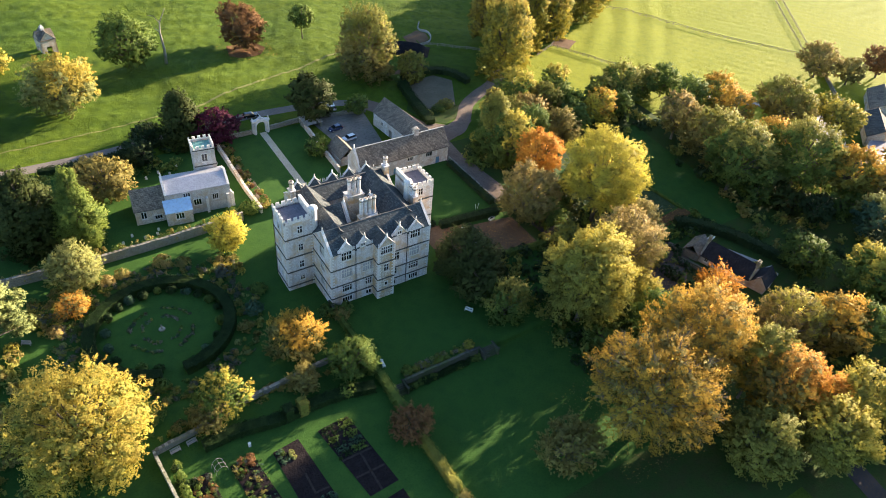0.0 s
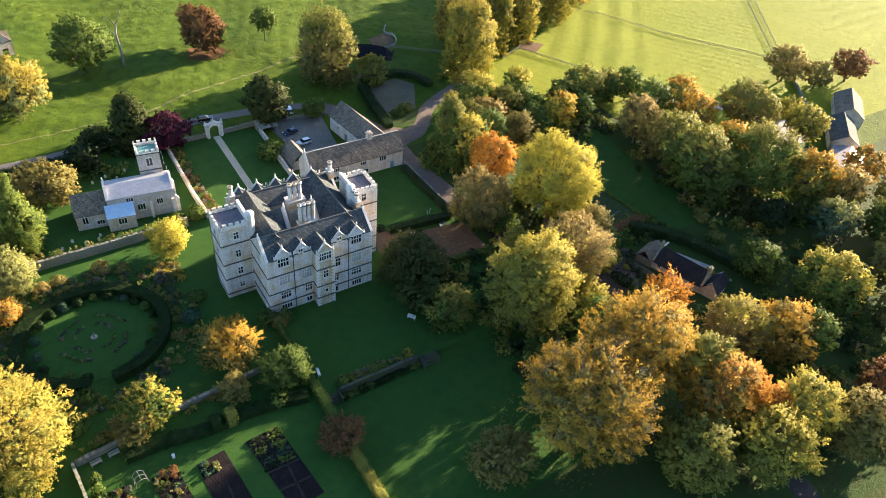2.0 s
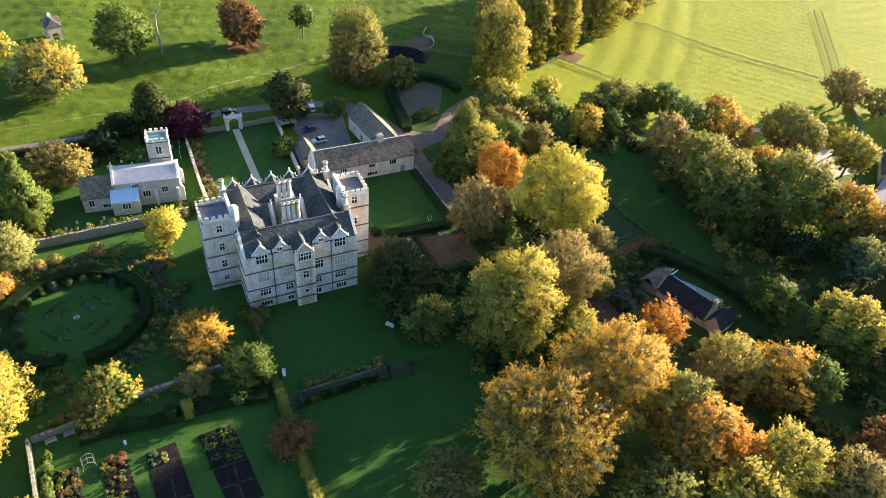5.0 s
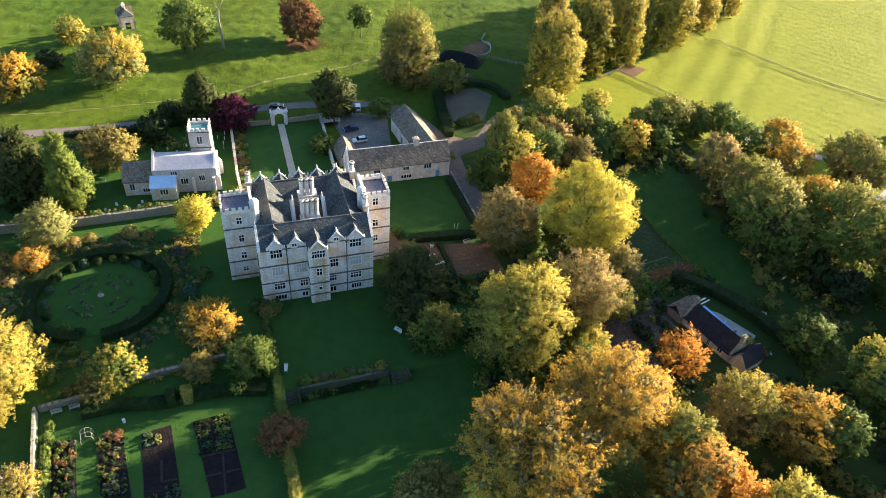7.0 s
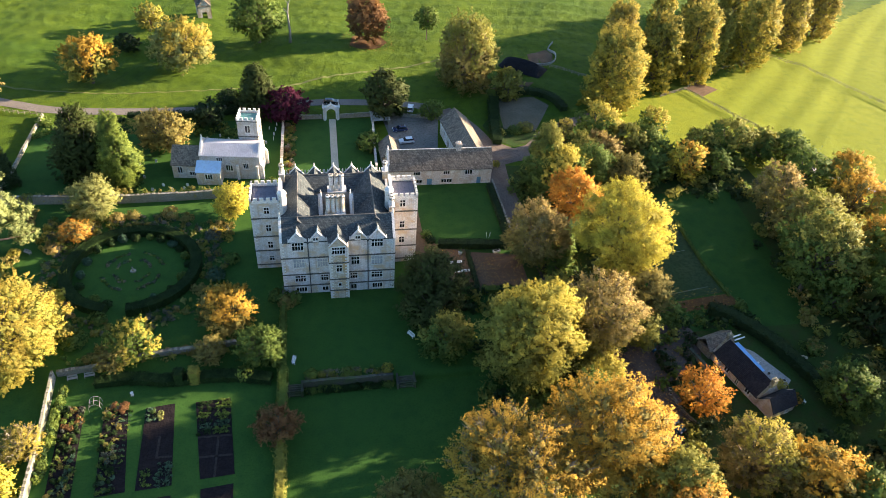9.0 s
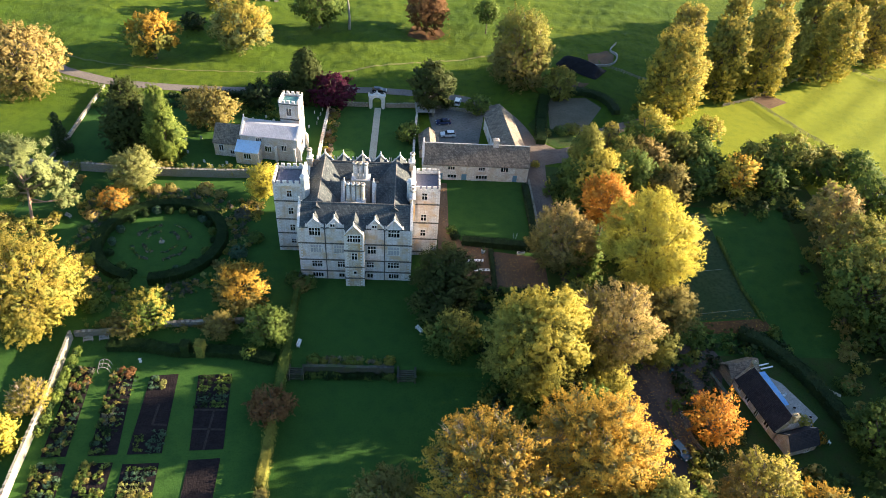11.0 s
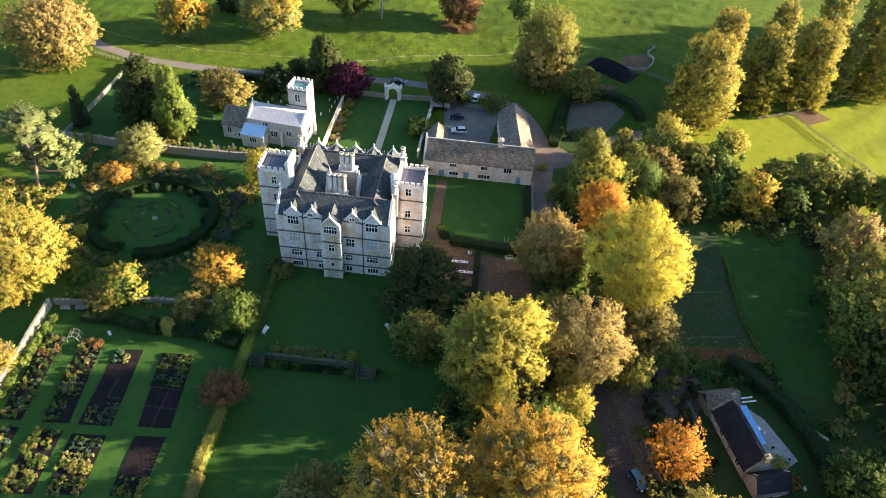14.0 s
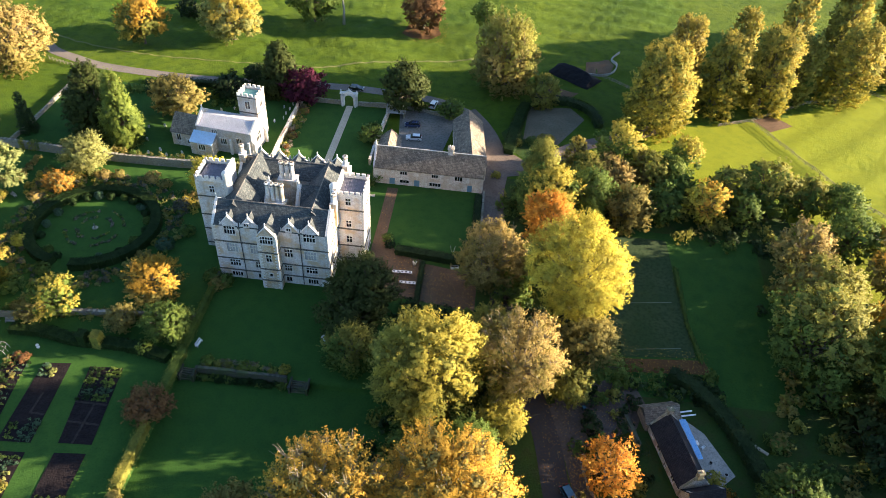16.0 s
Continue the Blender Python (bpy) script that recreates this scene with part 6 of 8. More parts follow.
    ("hawthorn_tree", -4.9, 246.0, 4.6, 5.8, 4.8, "limegold", "small yellow thorn tree in the park", "broad", 0.9, 0.6),
    ("hawthorn_tree", -9.7, 227.7, 2.8, 4.4, 3.2, "dark", "dark thorn bush in the park", "broad", 1.0, 0.6),
    ("lime_tree", -48.3, 180.5, 9.5, 15.5, 11.0, "khaki+tan", "wide tan lime beside the lane", "broad", 0.9, 0.55),
    ("hawthorn_tree", 95.0, 234.5, 9.0, 4.2, 4.6, "green", "small park tree on a clean trunk", "broad", 1.1, 0.55),
    ("cotinus_tree", 44.0, 65.5, 2.4, 4.3, 3.0, "rust", "dark rust-red shrub-like tree by the hedge", "broad", 0.9, 0.38),
    ("apple_tree", 30.6, 84.0, 2.8, 3.2, 2.8, "khaki", "small olive fruit tree by the wall", "broad", 0.9, 0.38),
    ("apple_tree", 12.0, 84.6, 2.4, 3.6, 2.6, "khaki", "small grey-green fruit tree", "broad", 0.9, 0.38),
    ("willow_shrub", 88.8, 177.2, 3.0, 3.6, 3.2, "cypress", "rounded yellow-green willow by the car park", "broad", 1.1, 0.42),
    ("apple_tree", 67.5, 160.3, 2.8, 3.7, 3.0, "green", "rounded olive tree on the forecourt lawn", "broad", 1.0, 0.42),
    ("hazel_tree", 124.2, 88.7, 6.0, 6.2, 6.6, "khaki", "brown hazel under the tall trees", "broad", 1.0, 0.42),
    ("hazel_tree", 104.7, 93.0, 4.6, 4.2, 4.6, "limegold", "small yellow-green tree between the large ones", "broad", 1.0, 0.42),
    ("hazel_tree", 120.5, 80.5, 3.4, 4.6, 4.0, "olive", "olive hazel undergrowth beneath tall trees", "broad", 1.0, 0.42),
    ("laurel_tree", 126.0, 87.0, 3.0, 5.0, 3.6, "green", "dark laurel undergrowth beside the court", "broad", 1.0, 0.42),
    ("hazel_tree", 107.6, 70.6, 4.4, 5.0, 5.2, "olive+limegold", "yellow-green hazel at the foot of the tan oak", "broad", 1.0, 0.42),
    ("hazel_tree", 104.0, 82.0, 4.0, 5.0, 4.0, "green", "dark hazel undergrowth beneath the chestnut", "broad", 1.0, 0.45),
    ("hazel_tree", 66.0, 46.0, 4.0, 6.0, 5.0, "khaki", "dull olive-brown tree at the lawn's end", "broad", 0.8, 0.42),
    ("thorn_tree", 0.8, 65.8, 3.0, 4.0, 2.8, "straw", "sunlit straw-coloured thorn bush", "broad", 0.7, 0.38),
    ("thorn_tree", -2.0, 57.0, 3.0, 4.4, 3.4, "yellow", "yellow shrub beyond the wall", "broad", 0.9, 0.4),
    ("cypress_tree", -24.6, 148.0, 5.6, 1.7, 6.0, "dark", "slim dark columnar cypress", "cone", 1.3, 0.4),
    ("hawthorn_tree", 27.0, 187.0, 3.0, 4.0, 3.2, "dark", "dark bush along the lane", "broad", 1.0, 0.45),
    ("hawthorn_tree", 22.0, 176.0, 4.0, 5.0, 4.0, "dark", "dark evergreen behind the church", "broad", 1.0, 0.45),
    ("hazel_tree", 102.0, 60.4, 6.4, 6.0, 8.4, "green", "dark green undergrowth between the oaks", "broad", 1.0, 0.45),
    ("hazel_tree", 92.0, 65.5, 2.0, 4.2, 3.8, "green", "dark green undergrowth below the chestnut", "broad", 1.0, 0.45),
    ("alder_tree", 127.0, 137.5, 7.0, 6.6, 7.4, "green", "dark tree behind the orange maple", "broad", 1.0, 0.45),
    ("alder_tree", 136.5, 135.0, 5.5, 6.0, 6.0, "khaki", "dark brownish tree below the belt", "broad", 1.0, 0.45),
    ("alder_tree", 145.5, 139.0, 5.5, 5.4, 6.0, "green", "dark tree in the belt", "broad", 1.0, 0.45),
    ("maple_tree", 222.0, 74.0, 6.0, 6.0, 7.0, "amber", "amber tree beside the farm barns", "broad", 1.0, 0.55),
    ("ash_tree", 205.0, 69.0, 6.0, 7.0, 7.4, "khaki+tan", "brownish tree at the wood's edge", "broad", 1.0, 0.55),
    ("oak_tree", 201.0, 51.0, 7.0, 9.0, 9.0, "green+olive", "rounded oak in the lower wood", "broad", 1.0, 0.55),
    ("oak_tree", 216.0, 57.0, 7.0, 9.0, 9.0, "khaki+olive", "rounded oak behind the farm barns", "broad", 1.0, 0.55),
    ("oak_tree", 186.0, 40.0, 7.0, 9.0, 9.0, "khaki+olive", "shaded oak in the lower wood", "broad", 1.0, 0.55),
    ("hazel_tree", 177.0, 80.0, 1.0, 5.4, 4.6, "yew", "dark undergrowth below the oaks", "broad", 1.0, 0.5),
    ("hazel_tree", 172.0, 87.5, 1.0, 5.0, 4.4, "green", "dark undergrowth below the oaks", "broad", 1.0, 0.5),
    ("hazel_tree", 192.0, 72.0, 1.0, 5.4, 4.6, "green", "dark undergrowth below the oaks", "broad", 1.0, 0.5),
    ("hazel_tree", 176.5, 101.0, 2.0, 5.4, 5.6, "khaki", "brownish undergrowth below the oaks", "broad", 1.0, 0.5),
    # two unseen hazels put in to keep low sun off the gravel
    ("hazel_tree", 107.5, 104.5, 3.2, 4.4, 3.8, "green", "dark hazel beneath the hornbeam", "broad", 1.0, 0.5),
    ("hazel_tree", 110.5, 110.5, 3.2, 4.4, 4.0, "green", "dark hazel beneath the hornbeam", "broad", 1.0, 0.5),
    ("beech_tree", 116.0, 189.5, 5.0, 5.5, 6.0, "olive", "olive bush by the overflow yard", "broad", 1.0, 0.5),
]
BARE = {"great spreading oak in amber and brown leaf": 900, "thinning tree in dull tan leaf": 320, "great golden oak beside the lane": 160, "tan and yellow ash behind the cottage garden": 240, "sunlit straw-coloured thorn bush": 200, "olive-brown tree beside the gravel yard": 200, "tall golden-brown clump of lime trees": 240, "brown half-bare tree in the belt": 240}
for i, (nm, x, y, zc, r, rz, pal, lab, kd, dn, lf) in enumerate(TREES):
    near = x < 140 and y < 150
    tree(nm, x, y, zc, r, rz, pal, lab, 100 + i, kd, dn, lf * (0.52 if near else 0.66), per=int(min(30 if near else 17, max(12, r * 3.2))), twigs=BARE.get(lab, 0), bark=TWIG if lab in BARE else None)


# ---- garden plants ----
def clumps(name, places, label, category, seed, leaf=0.22, kind="stuff", dense=1.0):
    """Low planting: places are (x, y, radius, height, palette); one object for what nobody could count."""
    x0, y0 = places[0][0], places[0][1]
    z0 = ground_z(x0, y0)
    groups = {}
    for x, y, r, h, pal in places:
        groups.setdefault(pal, []).append((x - x0, y - y0, ground_z(x, y) - z0 + h * 0.45, r, h * 0.6 / r))
    out = []
    for i, (pal, lobes) in enumerate(sorted(groups.items())):
        area = sum(2.6 * math.pi * l[3] * l[3] * (0.4 + 0.6 * l[4]) for l in lobes)
        n = int(dense * 2.0 * area / (leaf * leaf))
        c, f, s = leaf_points(lobes, n, leaf, seed + i, clump=leaf * 1.5, per=10, inner=0.06)
        out.append((leaf_quads(c, f, s, seed + i), LEAF[pal]))
    ob = new(name, quad_mesh(name, out))
    ob.location = (x0, y0, z0)
    return tagged(ob, label, category, kind=kind)


def scattered(rng, inside, box, n, rmin, rmax, hmin, hmax, pals):
    out = []
    while len(out) < n:
        x, y = rng.uniform(box[0], box[2]), rng.uniform(box[1], box[3])
        if inside(x, y):
            r = rng.uniform(rmin, rmax)
            w = 0.5 + 0.25 * (math.sin(x * 1.25 + 0.6 * y + len(pals)) + math.sin(y * 1.05 - 0.5 * x + n))
            out.append((x, y, r, rng.uniform(hmin, hmax), pals[min(len(pals) - 1, int(w * len(pals)))] if rng.random() < 0.75 else rng.choice(pals)))
    return out


def shrub(name, x, y, r, h, pal, label, seed, leaf=0.2, group="", dense=1.0, lift=0.0):
    """One rounded bush or clipped ball."""
    z = ground_z(x, y) + lift
    lobes = [(0, 0, h * 0.5, r, h * 0.5 / r)]
    n = int(dense * 2.4 * 4 * math.pi * r * h * 0.5 / (leaf * leaf))
    c, f, s = leaf_points(lobes, n, leaf, seed, clump=leaf * 1.5, per=7, inner=0.05)
    keep = c[:, 2] > -0.1
    c, f, s = c[keep], f[keep], s[keep]
    soft = c / np.array([r, r, h]) + f / np.linalg.norm(f, axis=1)[:, None] * 0.35
    soft /= np.linalg.norm(soft, axis=1)[:, None] + 1e-6
    ob = new(name, quad_mesh(name, [(leaf_quads(c, f, s, seed), LEAF[pal], soft)]))
    ob.location = (x, y, z)
    return tagged(ob, label, "shrub", group)


def hedge(name, pts, w, h, pal, label, seed, leaf=0.22, rough=0.12, dense=1.0):
    """A clipped hedge along a line: a solid heart and leaves over its faces."""
    rng = np.random.default_rng(seed)
    z0 = ground_z(*pts[0])
    ob = thing(name, pts[0][0], pts[0][1], z0, 0, label, "hedge")
    g = Geo()
    P_, F_, N_ = [], [], []
    for (ax, ay), (bx, by) in zip(pts, pts[1:]):
        k = math.hypot(bx - ax, by - ay)
        if k < 0.05:
            continue
        d = np.array([(bx - ax) / k, (by - ay) / k])
        q = np.array([-d[1], d[0]])
        za, zb = ground_z(ax, ay) - z0, ground_z(bx, by) - z0
        a, b = np.array([ax - pts[0][0], ay - pts[0][1]]), np.array([bx - pts[0][0], by - pts[0][1]])
        i = w / 2 - 0.12
        cs = [a - q * i, b - q * i, b + q * i, a + q * i]
        zs = [za, zb, zb, za]
        g.hexa([(*c, z - 0.2) for c, z in zip(cs, zs)] + [(*c, z + h - 0.14) for c, z in zip(cs, zs)])
        n = int(dense * 2.2 * k * (w + 2 * h) / (leaf * leaf))
        u = rng.random(n)
        side = rng.random(n) * (w + 2 * h)
        off = np.where(side < h, -w / 2, np.where(side < h + w, side - h - w / 2, w / 2))
        hh = np.where(side < h, side, np.where(side < h + w, h, side - h - w))
        base_xy = a + np.outer(u * k, d) + np.outer(off, q)
        P_.append(np.column_stack([base_xy, hh + za + (zb - za) * u]) + rng.normal(0, rough, (n, 3)))
        nr = np.where(side < h, -1.0, np.where(side < h + w, 0.0, 1.0))
        N_.append(np.column_stack([np.outer(nr, q), np.where(nr == 0, 1.0, 0.15)]) + rng.normal(0, 0.18, (n, 3)))
        F_.append(N_[-1] + rng.normal(0, 0.4, (n, 3)))
    part("hedge_heart", g, LEAF[pal], ob)
    c, f = np.concatenate(P_), np.concatenate(F_)
    s = leaf * rng.uniform(0.6, 1.4, (len(c), 1))
    soft = np.concatenate(N_)
    soft /= np.linalg.norm(soft, axis=1)[:, None]
    part("hedge_foliage", quad_mesh(name, [(leaf_quads(c, f, s, seed), LEAF[pal], soft)]), LEAF[pal], ob)
    return ob


rng = random.Random(5)
CX, CY = 10.9, 112.4
laid("parterre_lawn", [[(CX + 12.2 * math.cos(t * math.pi / 24), CY + 12.0 * math.sin(t * math.pi / 24)) for t in range(48)]], LAWN, "round lawn inside the clipped hedge", "lawn", 0.05)
hedge("ring_hedge", [(CX + 13.9 * math.cos(t * math.pi / 30 - 1.5), CY + 13.4 * math.sin(t * math.pi / 30 - 1.5)) for t in range(58)], 2.3, 1.9, "hedge", "thick dark clipped yew hedge in a ring", 40, 0.20, 0.07)
ball_at = [(4.5, 121.9), (7.0, 123.1), (9.8, 123.2), (13.0, 123.6), (15.8, 122.6), (18.4, 120.8), (20.4, 118.8), (22.0, 116.0), (22.7, 113.0), (0.2, 111.0), (0.6, 107.4), (4.6, 103.4), (7.5, 101.6), (17.0, 102.4), (20.2, 105.0), (22.2, 108.6), (2.0, 119.6), (0.6, 115.6)]
for i, (x, y) in enumerate(ball_at):
    shrub("topiary_ball", x, y, rng.uniform(0.75, 1.15), rng.uniform(1.3, 2.1), ["hedge", "blue", "hedge", "green"][i % 4], "rounded clipped box topiary beside the ring hedge", 60 + i, 0.15, "topiary round the lawn")
for i in range(4):
    pl = []
    for far, half in ((6.3, 0.50), (3.9, 0.46)):
        k = int(far * half * 2 / 0.42)
        for j in range(k):
            a = math.pi * (0.25 + 0.5 * i) + half * (2 * j / (k - 1) - 1) + rng.uniform(-0.04, 0.04)
            q = far + rng.uniform(-0.3, 0.3)
            pl.append((CX + q * math.cos(a), CY + q * math.sin(a), rng.uniform(0.2, 0.42), rng.uniform(0.25, 0.5), rng.choice(["pale", "flower", "green", "grey", "blue", "flower", "green"])))
    clumps("rose_bed", pl, "curved bed of fading roses cut in the lawn", "flower bed", 90 + i, 0.14)
sd = thing("sundial", CX, CY, 0.05, 0, "grey stone sundial on the round lawn", "sundial")
part("step", Geo().prism([(0.7 * math.cos(t * math.pi / 4), 0.7 * math.sin(t * math.pi / 4)) for t in range(8)], 0, 0.2), STONE_WALL, sd)
part("pillar", Geo().tube([(0, 0, 0.2), (0, 0, 0.4), (0, 0, 1.0), (0, 0, 1.2)], [0.2, 0.12, 0.10, 0.18], 8), STONE_WALL, sd)
part("dial", Geo().tube([(0, 0, 1.2), (0, 0, 1.28)], [0.18, 0.18], 12), STONE_WALL, sd)

ring = scattered(rng, lambda x, y: 15.6 < math.hypot(x - CX, (y - CY) * 1.02) < 20.5 and not (x > 29.5 and y < 100), (-10, 92, 32, 134), 420, 0.25, 0.75, 0.35, 1.1, ["green", "grey", "khaki", "olive", "pale", "grey", "olive", "khaki", "green", "tan", "flower"])
clumps("shrub_border", ring, "deep mixed border of fading shrubs and perennials", "border", 120, 0.2)
outer = scattered(rng, lambda x, y: math.hypot(x - CX, y - CY) > 20.5 and (y < 128 + (x - 5) * 0.05 or x < 2), (-12, 121, 32, 133), 110, 0.4, 1.1, 0.5, 1.4, ["tan", "khaki", "straw", "green", "grey", "khaki"])
clumps("shrub_border", outer, "mixed border of pale grasses and shrubs", "border", 124, 0.23)
for i, (x, y, r, h, p, lab) in enumerate([
        (4.2, 131.5, 1.7, 2.0, "tan", "pale tawny shrub in the border"), (7.5, 132.4, 1.5, 1.8, "khaki", "brown shrub in the border"), (16.5, 132.3, 2.1, 2.2, "tan", "tawny shrub by the wall"), (20.5, 130.3, 1.7, 1.9, "khaki", "brownish shrub in the border"),
        (27.5, 123.0, 1.8, 2.0, "grey", "grey-green shrub in the border"), (32.5, 114.0, 1.8, 2.0, "green", "green shrub in the border"), (29.5, 108.5, 2.0, 2.4, "blue", "spiky grey-green shrub in the border"), (-16.0, 120.1, 1.3, 1.5, "limegold", "sunlit yellow-green shrub near the pine"), (-8.0, 120.5, 1.6, 1.8, "tan", "tawny grass clump in the border"),
        (26.0, 104.5, 1.5, 1.8, "khaki", "olive shrub in the border"), (-2.4, 104.5, 1.6, 2.4, "yellow", "yellowing shrub in the border"), (6.5, 97.2, 1.8, 1.8, "green", "dark shrub in the border"), (3.4, 91.0, 2.6, 2.6, "green", "rounded green bush by the wall"), (0.5, 94.0, 2.0, 2.2, "olive", "olive bush at the garden edge"),
        (37.3, 79.0, 1.5, 2.4, "cypress", "lime-green clipped ball by the hedge"), (41.3, 143.0, 2.6, 2.6, "cypress", "yellow-green bush below the church"), (36.5, 143.2, 1.8, 2.0, "green", "green bush below the church"),
        (50.2, 78.0, 1.2, 1.3, "cypress", "yellow-green bush in the terrace bed"), (57.8, 77.9, 1.1, 1.3, "cypress", "yellow-green bush in the terrace bed"), (65.4, 78.0, 1.1, 1.3, "limegold", "yellow bush in the terrace bed"),
        (47.0, 99.3, 1.5, 2.6, "green", "shrub against the house wall"), (45.4, 98.2, 1.8, 2.4, "khaki", "shrub at the house corner"), (43.5, 100.5, 2.2, 2.0, "green", "shrub at the house corner"), (79.0, 119.4, 1.4, 1.6, "green", "low bush beside the gravel"), (79.8, 117.4, 1.2, 1.5, "dark", "dark bush beside the gravel"),
        (99.2, 115.0, 1.6, 2.2, "dark", "dark bush at the hedge end"), (76.4, 104.8, 2.6, 3.0, "dark", "dark bush against the tower"), (73.0, 100.6, 2.2, 2.6, "dark", "dark bush against the house"), (72.6, 143.0, 1.8, 3.0, "green", "ivy bush at the stable corner"), (70.8, 140.6, 1.6, 2.2, "green", "bush at the stable corner"),
        (128.5, 161.0, 3.0, 3.0, "limegold", "sunlit bush beside the track"), (113.5, 167.5, 2.2, 2.0, "green", "bush at the track bend"), (108.5, 166.5, 1.8, 1.6, "olive", "bush at the track bend"), (117.0, 169.0, 2.4, 2.2, "olive", "olive bush by the yard"), (113.8, 146.0, 2.4, 3.4, "limegold", "sunlit bush beside the drive"),
        (103.4, 149.6, 1.2, 1.6, "limegold", "sunlit bush at the stable end"), (146.5, 66.0, 2.0, 2.4, "limegold", "yellow-green bush on the patio"), (148.5, 63.5, 1.6, 1.6, "amber", "amber shrub by the patio")]):
    shrub("shrub", x, y, r, h, p, lab, 200 + i, 0.24 if r > 1.4 else 0.2, "garden shrubs")

# kitchen garden
hedge("veg_hedge", smooth_line([(9.5, 80.2), (16, 80.4), (23, 79.2), (30, 79.4), (36, 79.0), (42.5, 77.5)], 4), 2.2, 1.5, "hedge", "dark clipped hedge along the kitchen garden", 44, 0.24)
for x, h in ((25.2, 3.4), (28.0, 3.6)):
    hedge("topiary_block", [(x, 78.0), (x, 80.0)], 1.7, h, "hedge" if x < 26 else "olive", "tall clipped yew block in the hedge", 45 + int(x), 0.22)
beds = [
    ((19.7, 73.4), (24.8, 74.0), (26.4, 56.6), (20.5, 56.2), "bare vegetable bed of dark dug soil"), ((28.6, 73.8), (34.9, 74.3), (36.8, 57.6), (31.0, 57.2), "vegetable bed with greens and bare dug squares"),
    ((31.3, 55.3), (36.7, 55.8), (37.2, 44.4), (32.0, 44.0), "dark bare vegetable bed"), ((20.4, 54.3), (26.5, 54.7), (27.4, 43.4), (21.6, 43.0), "vegetable bed with leafy rows"),
    ((12.2, 74.4), (16.4, 74.6), (18.9, 56.2), (14.1, 55.8), "flower and vegetable border bed"), ((4.8, 75.0), (8.6, 75.2), (10.4, 55.6), (6.2, 55.4), "flower border bed"),
    ((5.9, 53.9), (10.9, 54.2), (12.0, 42.4), (7.2, 42.0), "flower border bed"), ((13.4, 54.3), (18.7, 54.6), (19.6, 42.6), (14.4, 42.2), "flower border bed")]
for *corners, lab in beds:
    laid("vegetable_bed", [corners], SOIL, lab, "bed", 0.06)
for x0, y0, x1, y1 in ((30.4, 61.4, 36.2, 61.8), (33.2, 57.4, 33.6, 65.8), (29.8, 65.6, 35.8, 66.0), (22.9, 62.4, 23.3, 66.8), (23.0, 62.2, 25.7, 62.6)):
    laid("bed_path", [[(x0, y0), (x1, y0), (x1, y1), (x0, y1)]], TROD, "trodden earth path across a bed", "path", 0.10)


def rows_in(x0, y0, x1, y1, n, pals, r, h, seed, lab, leaf=0.2):
    rg = random.Random(seed)
    clumps("vegetable_rows", scattered(rg, lambda x, y: True, (x0, y0, x1, y1), n, r * 0.6, r * 1.3, h * 0.6, h * 1.3, pals), lab, "vegetables", seed, leaf)


def row_crop(x0, y0, x1, y1, gap, step_, pals, r, h, seed, lab):
    """Single plants set out in straight rows."""
    rg = random.Random(seed)
    pl, j, y = [], 0, y0
    while y < y1:
        x = x0 + rg.uniform(0, step_)
        while x < x1:
            if rg.random() < 0.9:
                pl.append((x + rg.uniform(-0.08, 0.08), y + rg.uniform(-0.08, 0.08), r * rg.uniform(0.7, 1.3), h * rg.uniform(0.7, 1.3), pals[(j // 2) % len(pals)]))
            x += step_
        y += gap
        j += 1
    clumps("vegetable_rows", pl, lab, "vegetables", seed, 0.15)


row_crop(29.2, 70.3, 31.6, 73.6, 0.75, 0.55, ["green", "hedge", "hedge"], 0.30, 0.4, 301, "leafy rows of winter greens")
row_crop(32.4, 66.6, 35.0, 73.8, 0.8, 0.55, ["green", "blue", "cypress", "green"], 0.32, 0.4, 320, "leafy rows of winter greens")
row_crop(29.6, 66.4, 32.0, 69.6, 0.7, 0.5, ["hedge", "blue"], 0.26, 0.35, 321, "thin fading rows of plants")
rows_in(20.2, 70.4, 22.8, 73.0, 16, ["pale", "blue", "green"], 0.40, 0.6, 302, "pale leafy vegetables", 0.16)
row_crop(20.7, 57.0, 22.9, 60.6, 1.0, 0.45, ["cypress", "green"], 0.28, 0.35, 303, "bright rows of lettuce")
row_crop(23.4, 56.8, 26.0, 61.4, 0.7, 0.6, ["blue"], 0.30, 0.35, 322, "blue-green cabbages in rows")
row_crop(21.2, 49.4, 26.4, 54.2, 1.0, 0.9, ["pale", "blue", "green"], 0.40, 0.55, 304, "pale cabbages in dark soil")
rows_in(21.0, 47.2, 26.8, 48.9, 30, ["khaki", "olive", "green"], 0.42, 0.6, 305, "yellowing perennials at the bed edge", 0.16)
rows_in(21.4, 43.2, 27.0, 46.0, 34, ["green", "khaki", "hedge"], 0.45, 0.6, 323, "dull green plants at the bed end", 0.16)
rows_in(32.0, 44.4, 36.9, 47.4, 40, ["green", "hedge", "olive"], 0.40, 0.5, 306, "leafy greens at the bed end", 0.16)


def slanted(x0, y0, x1, y1, shear, n, pals, r, h, seed, lab):
    """Mixed planting in a bed whose sides lean by shear metres from its far end to its near end."""
    rg = random.Random(seed)
    pl = scattered(rg, lambda x, y: True, (x0, y0, x1, y1), n, r * 0.5, r * 1.35, h * 0.5, h * 1.4, pals)
    clumps("vegetable_rows", [(x + shear * (y1 - y) / (y1 - y0), y, q, e, p) for x, y, q, e, p in pl], lab, "vegetables", seed, 0.15)


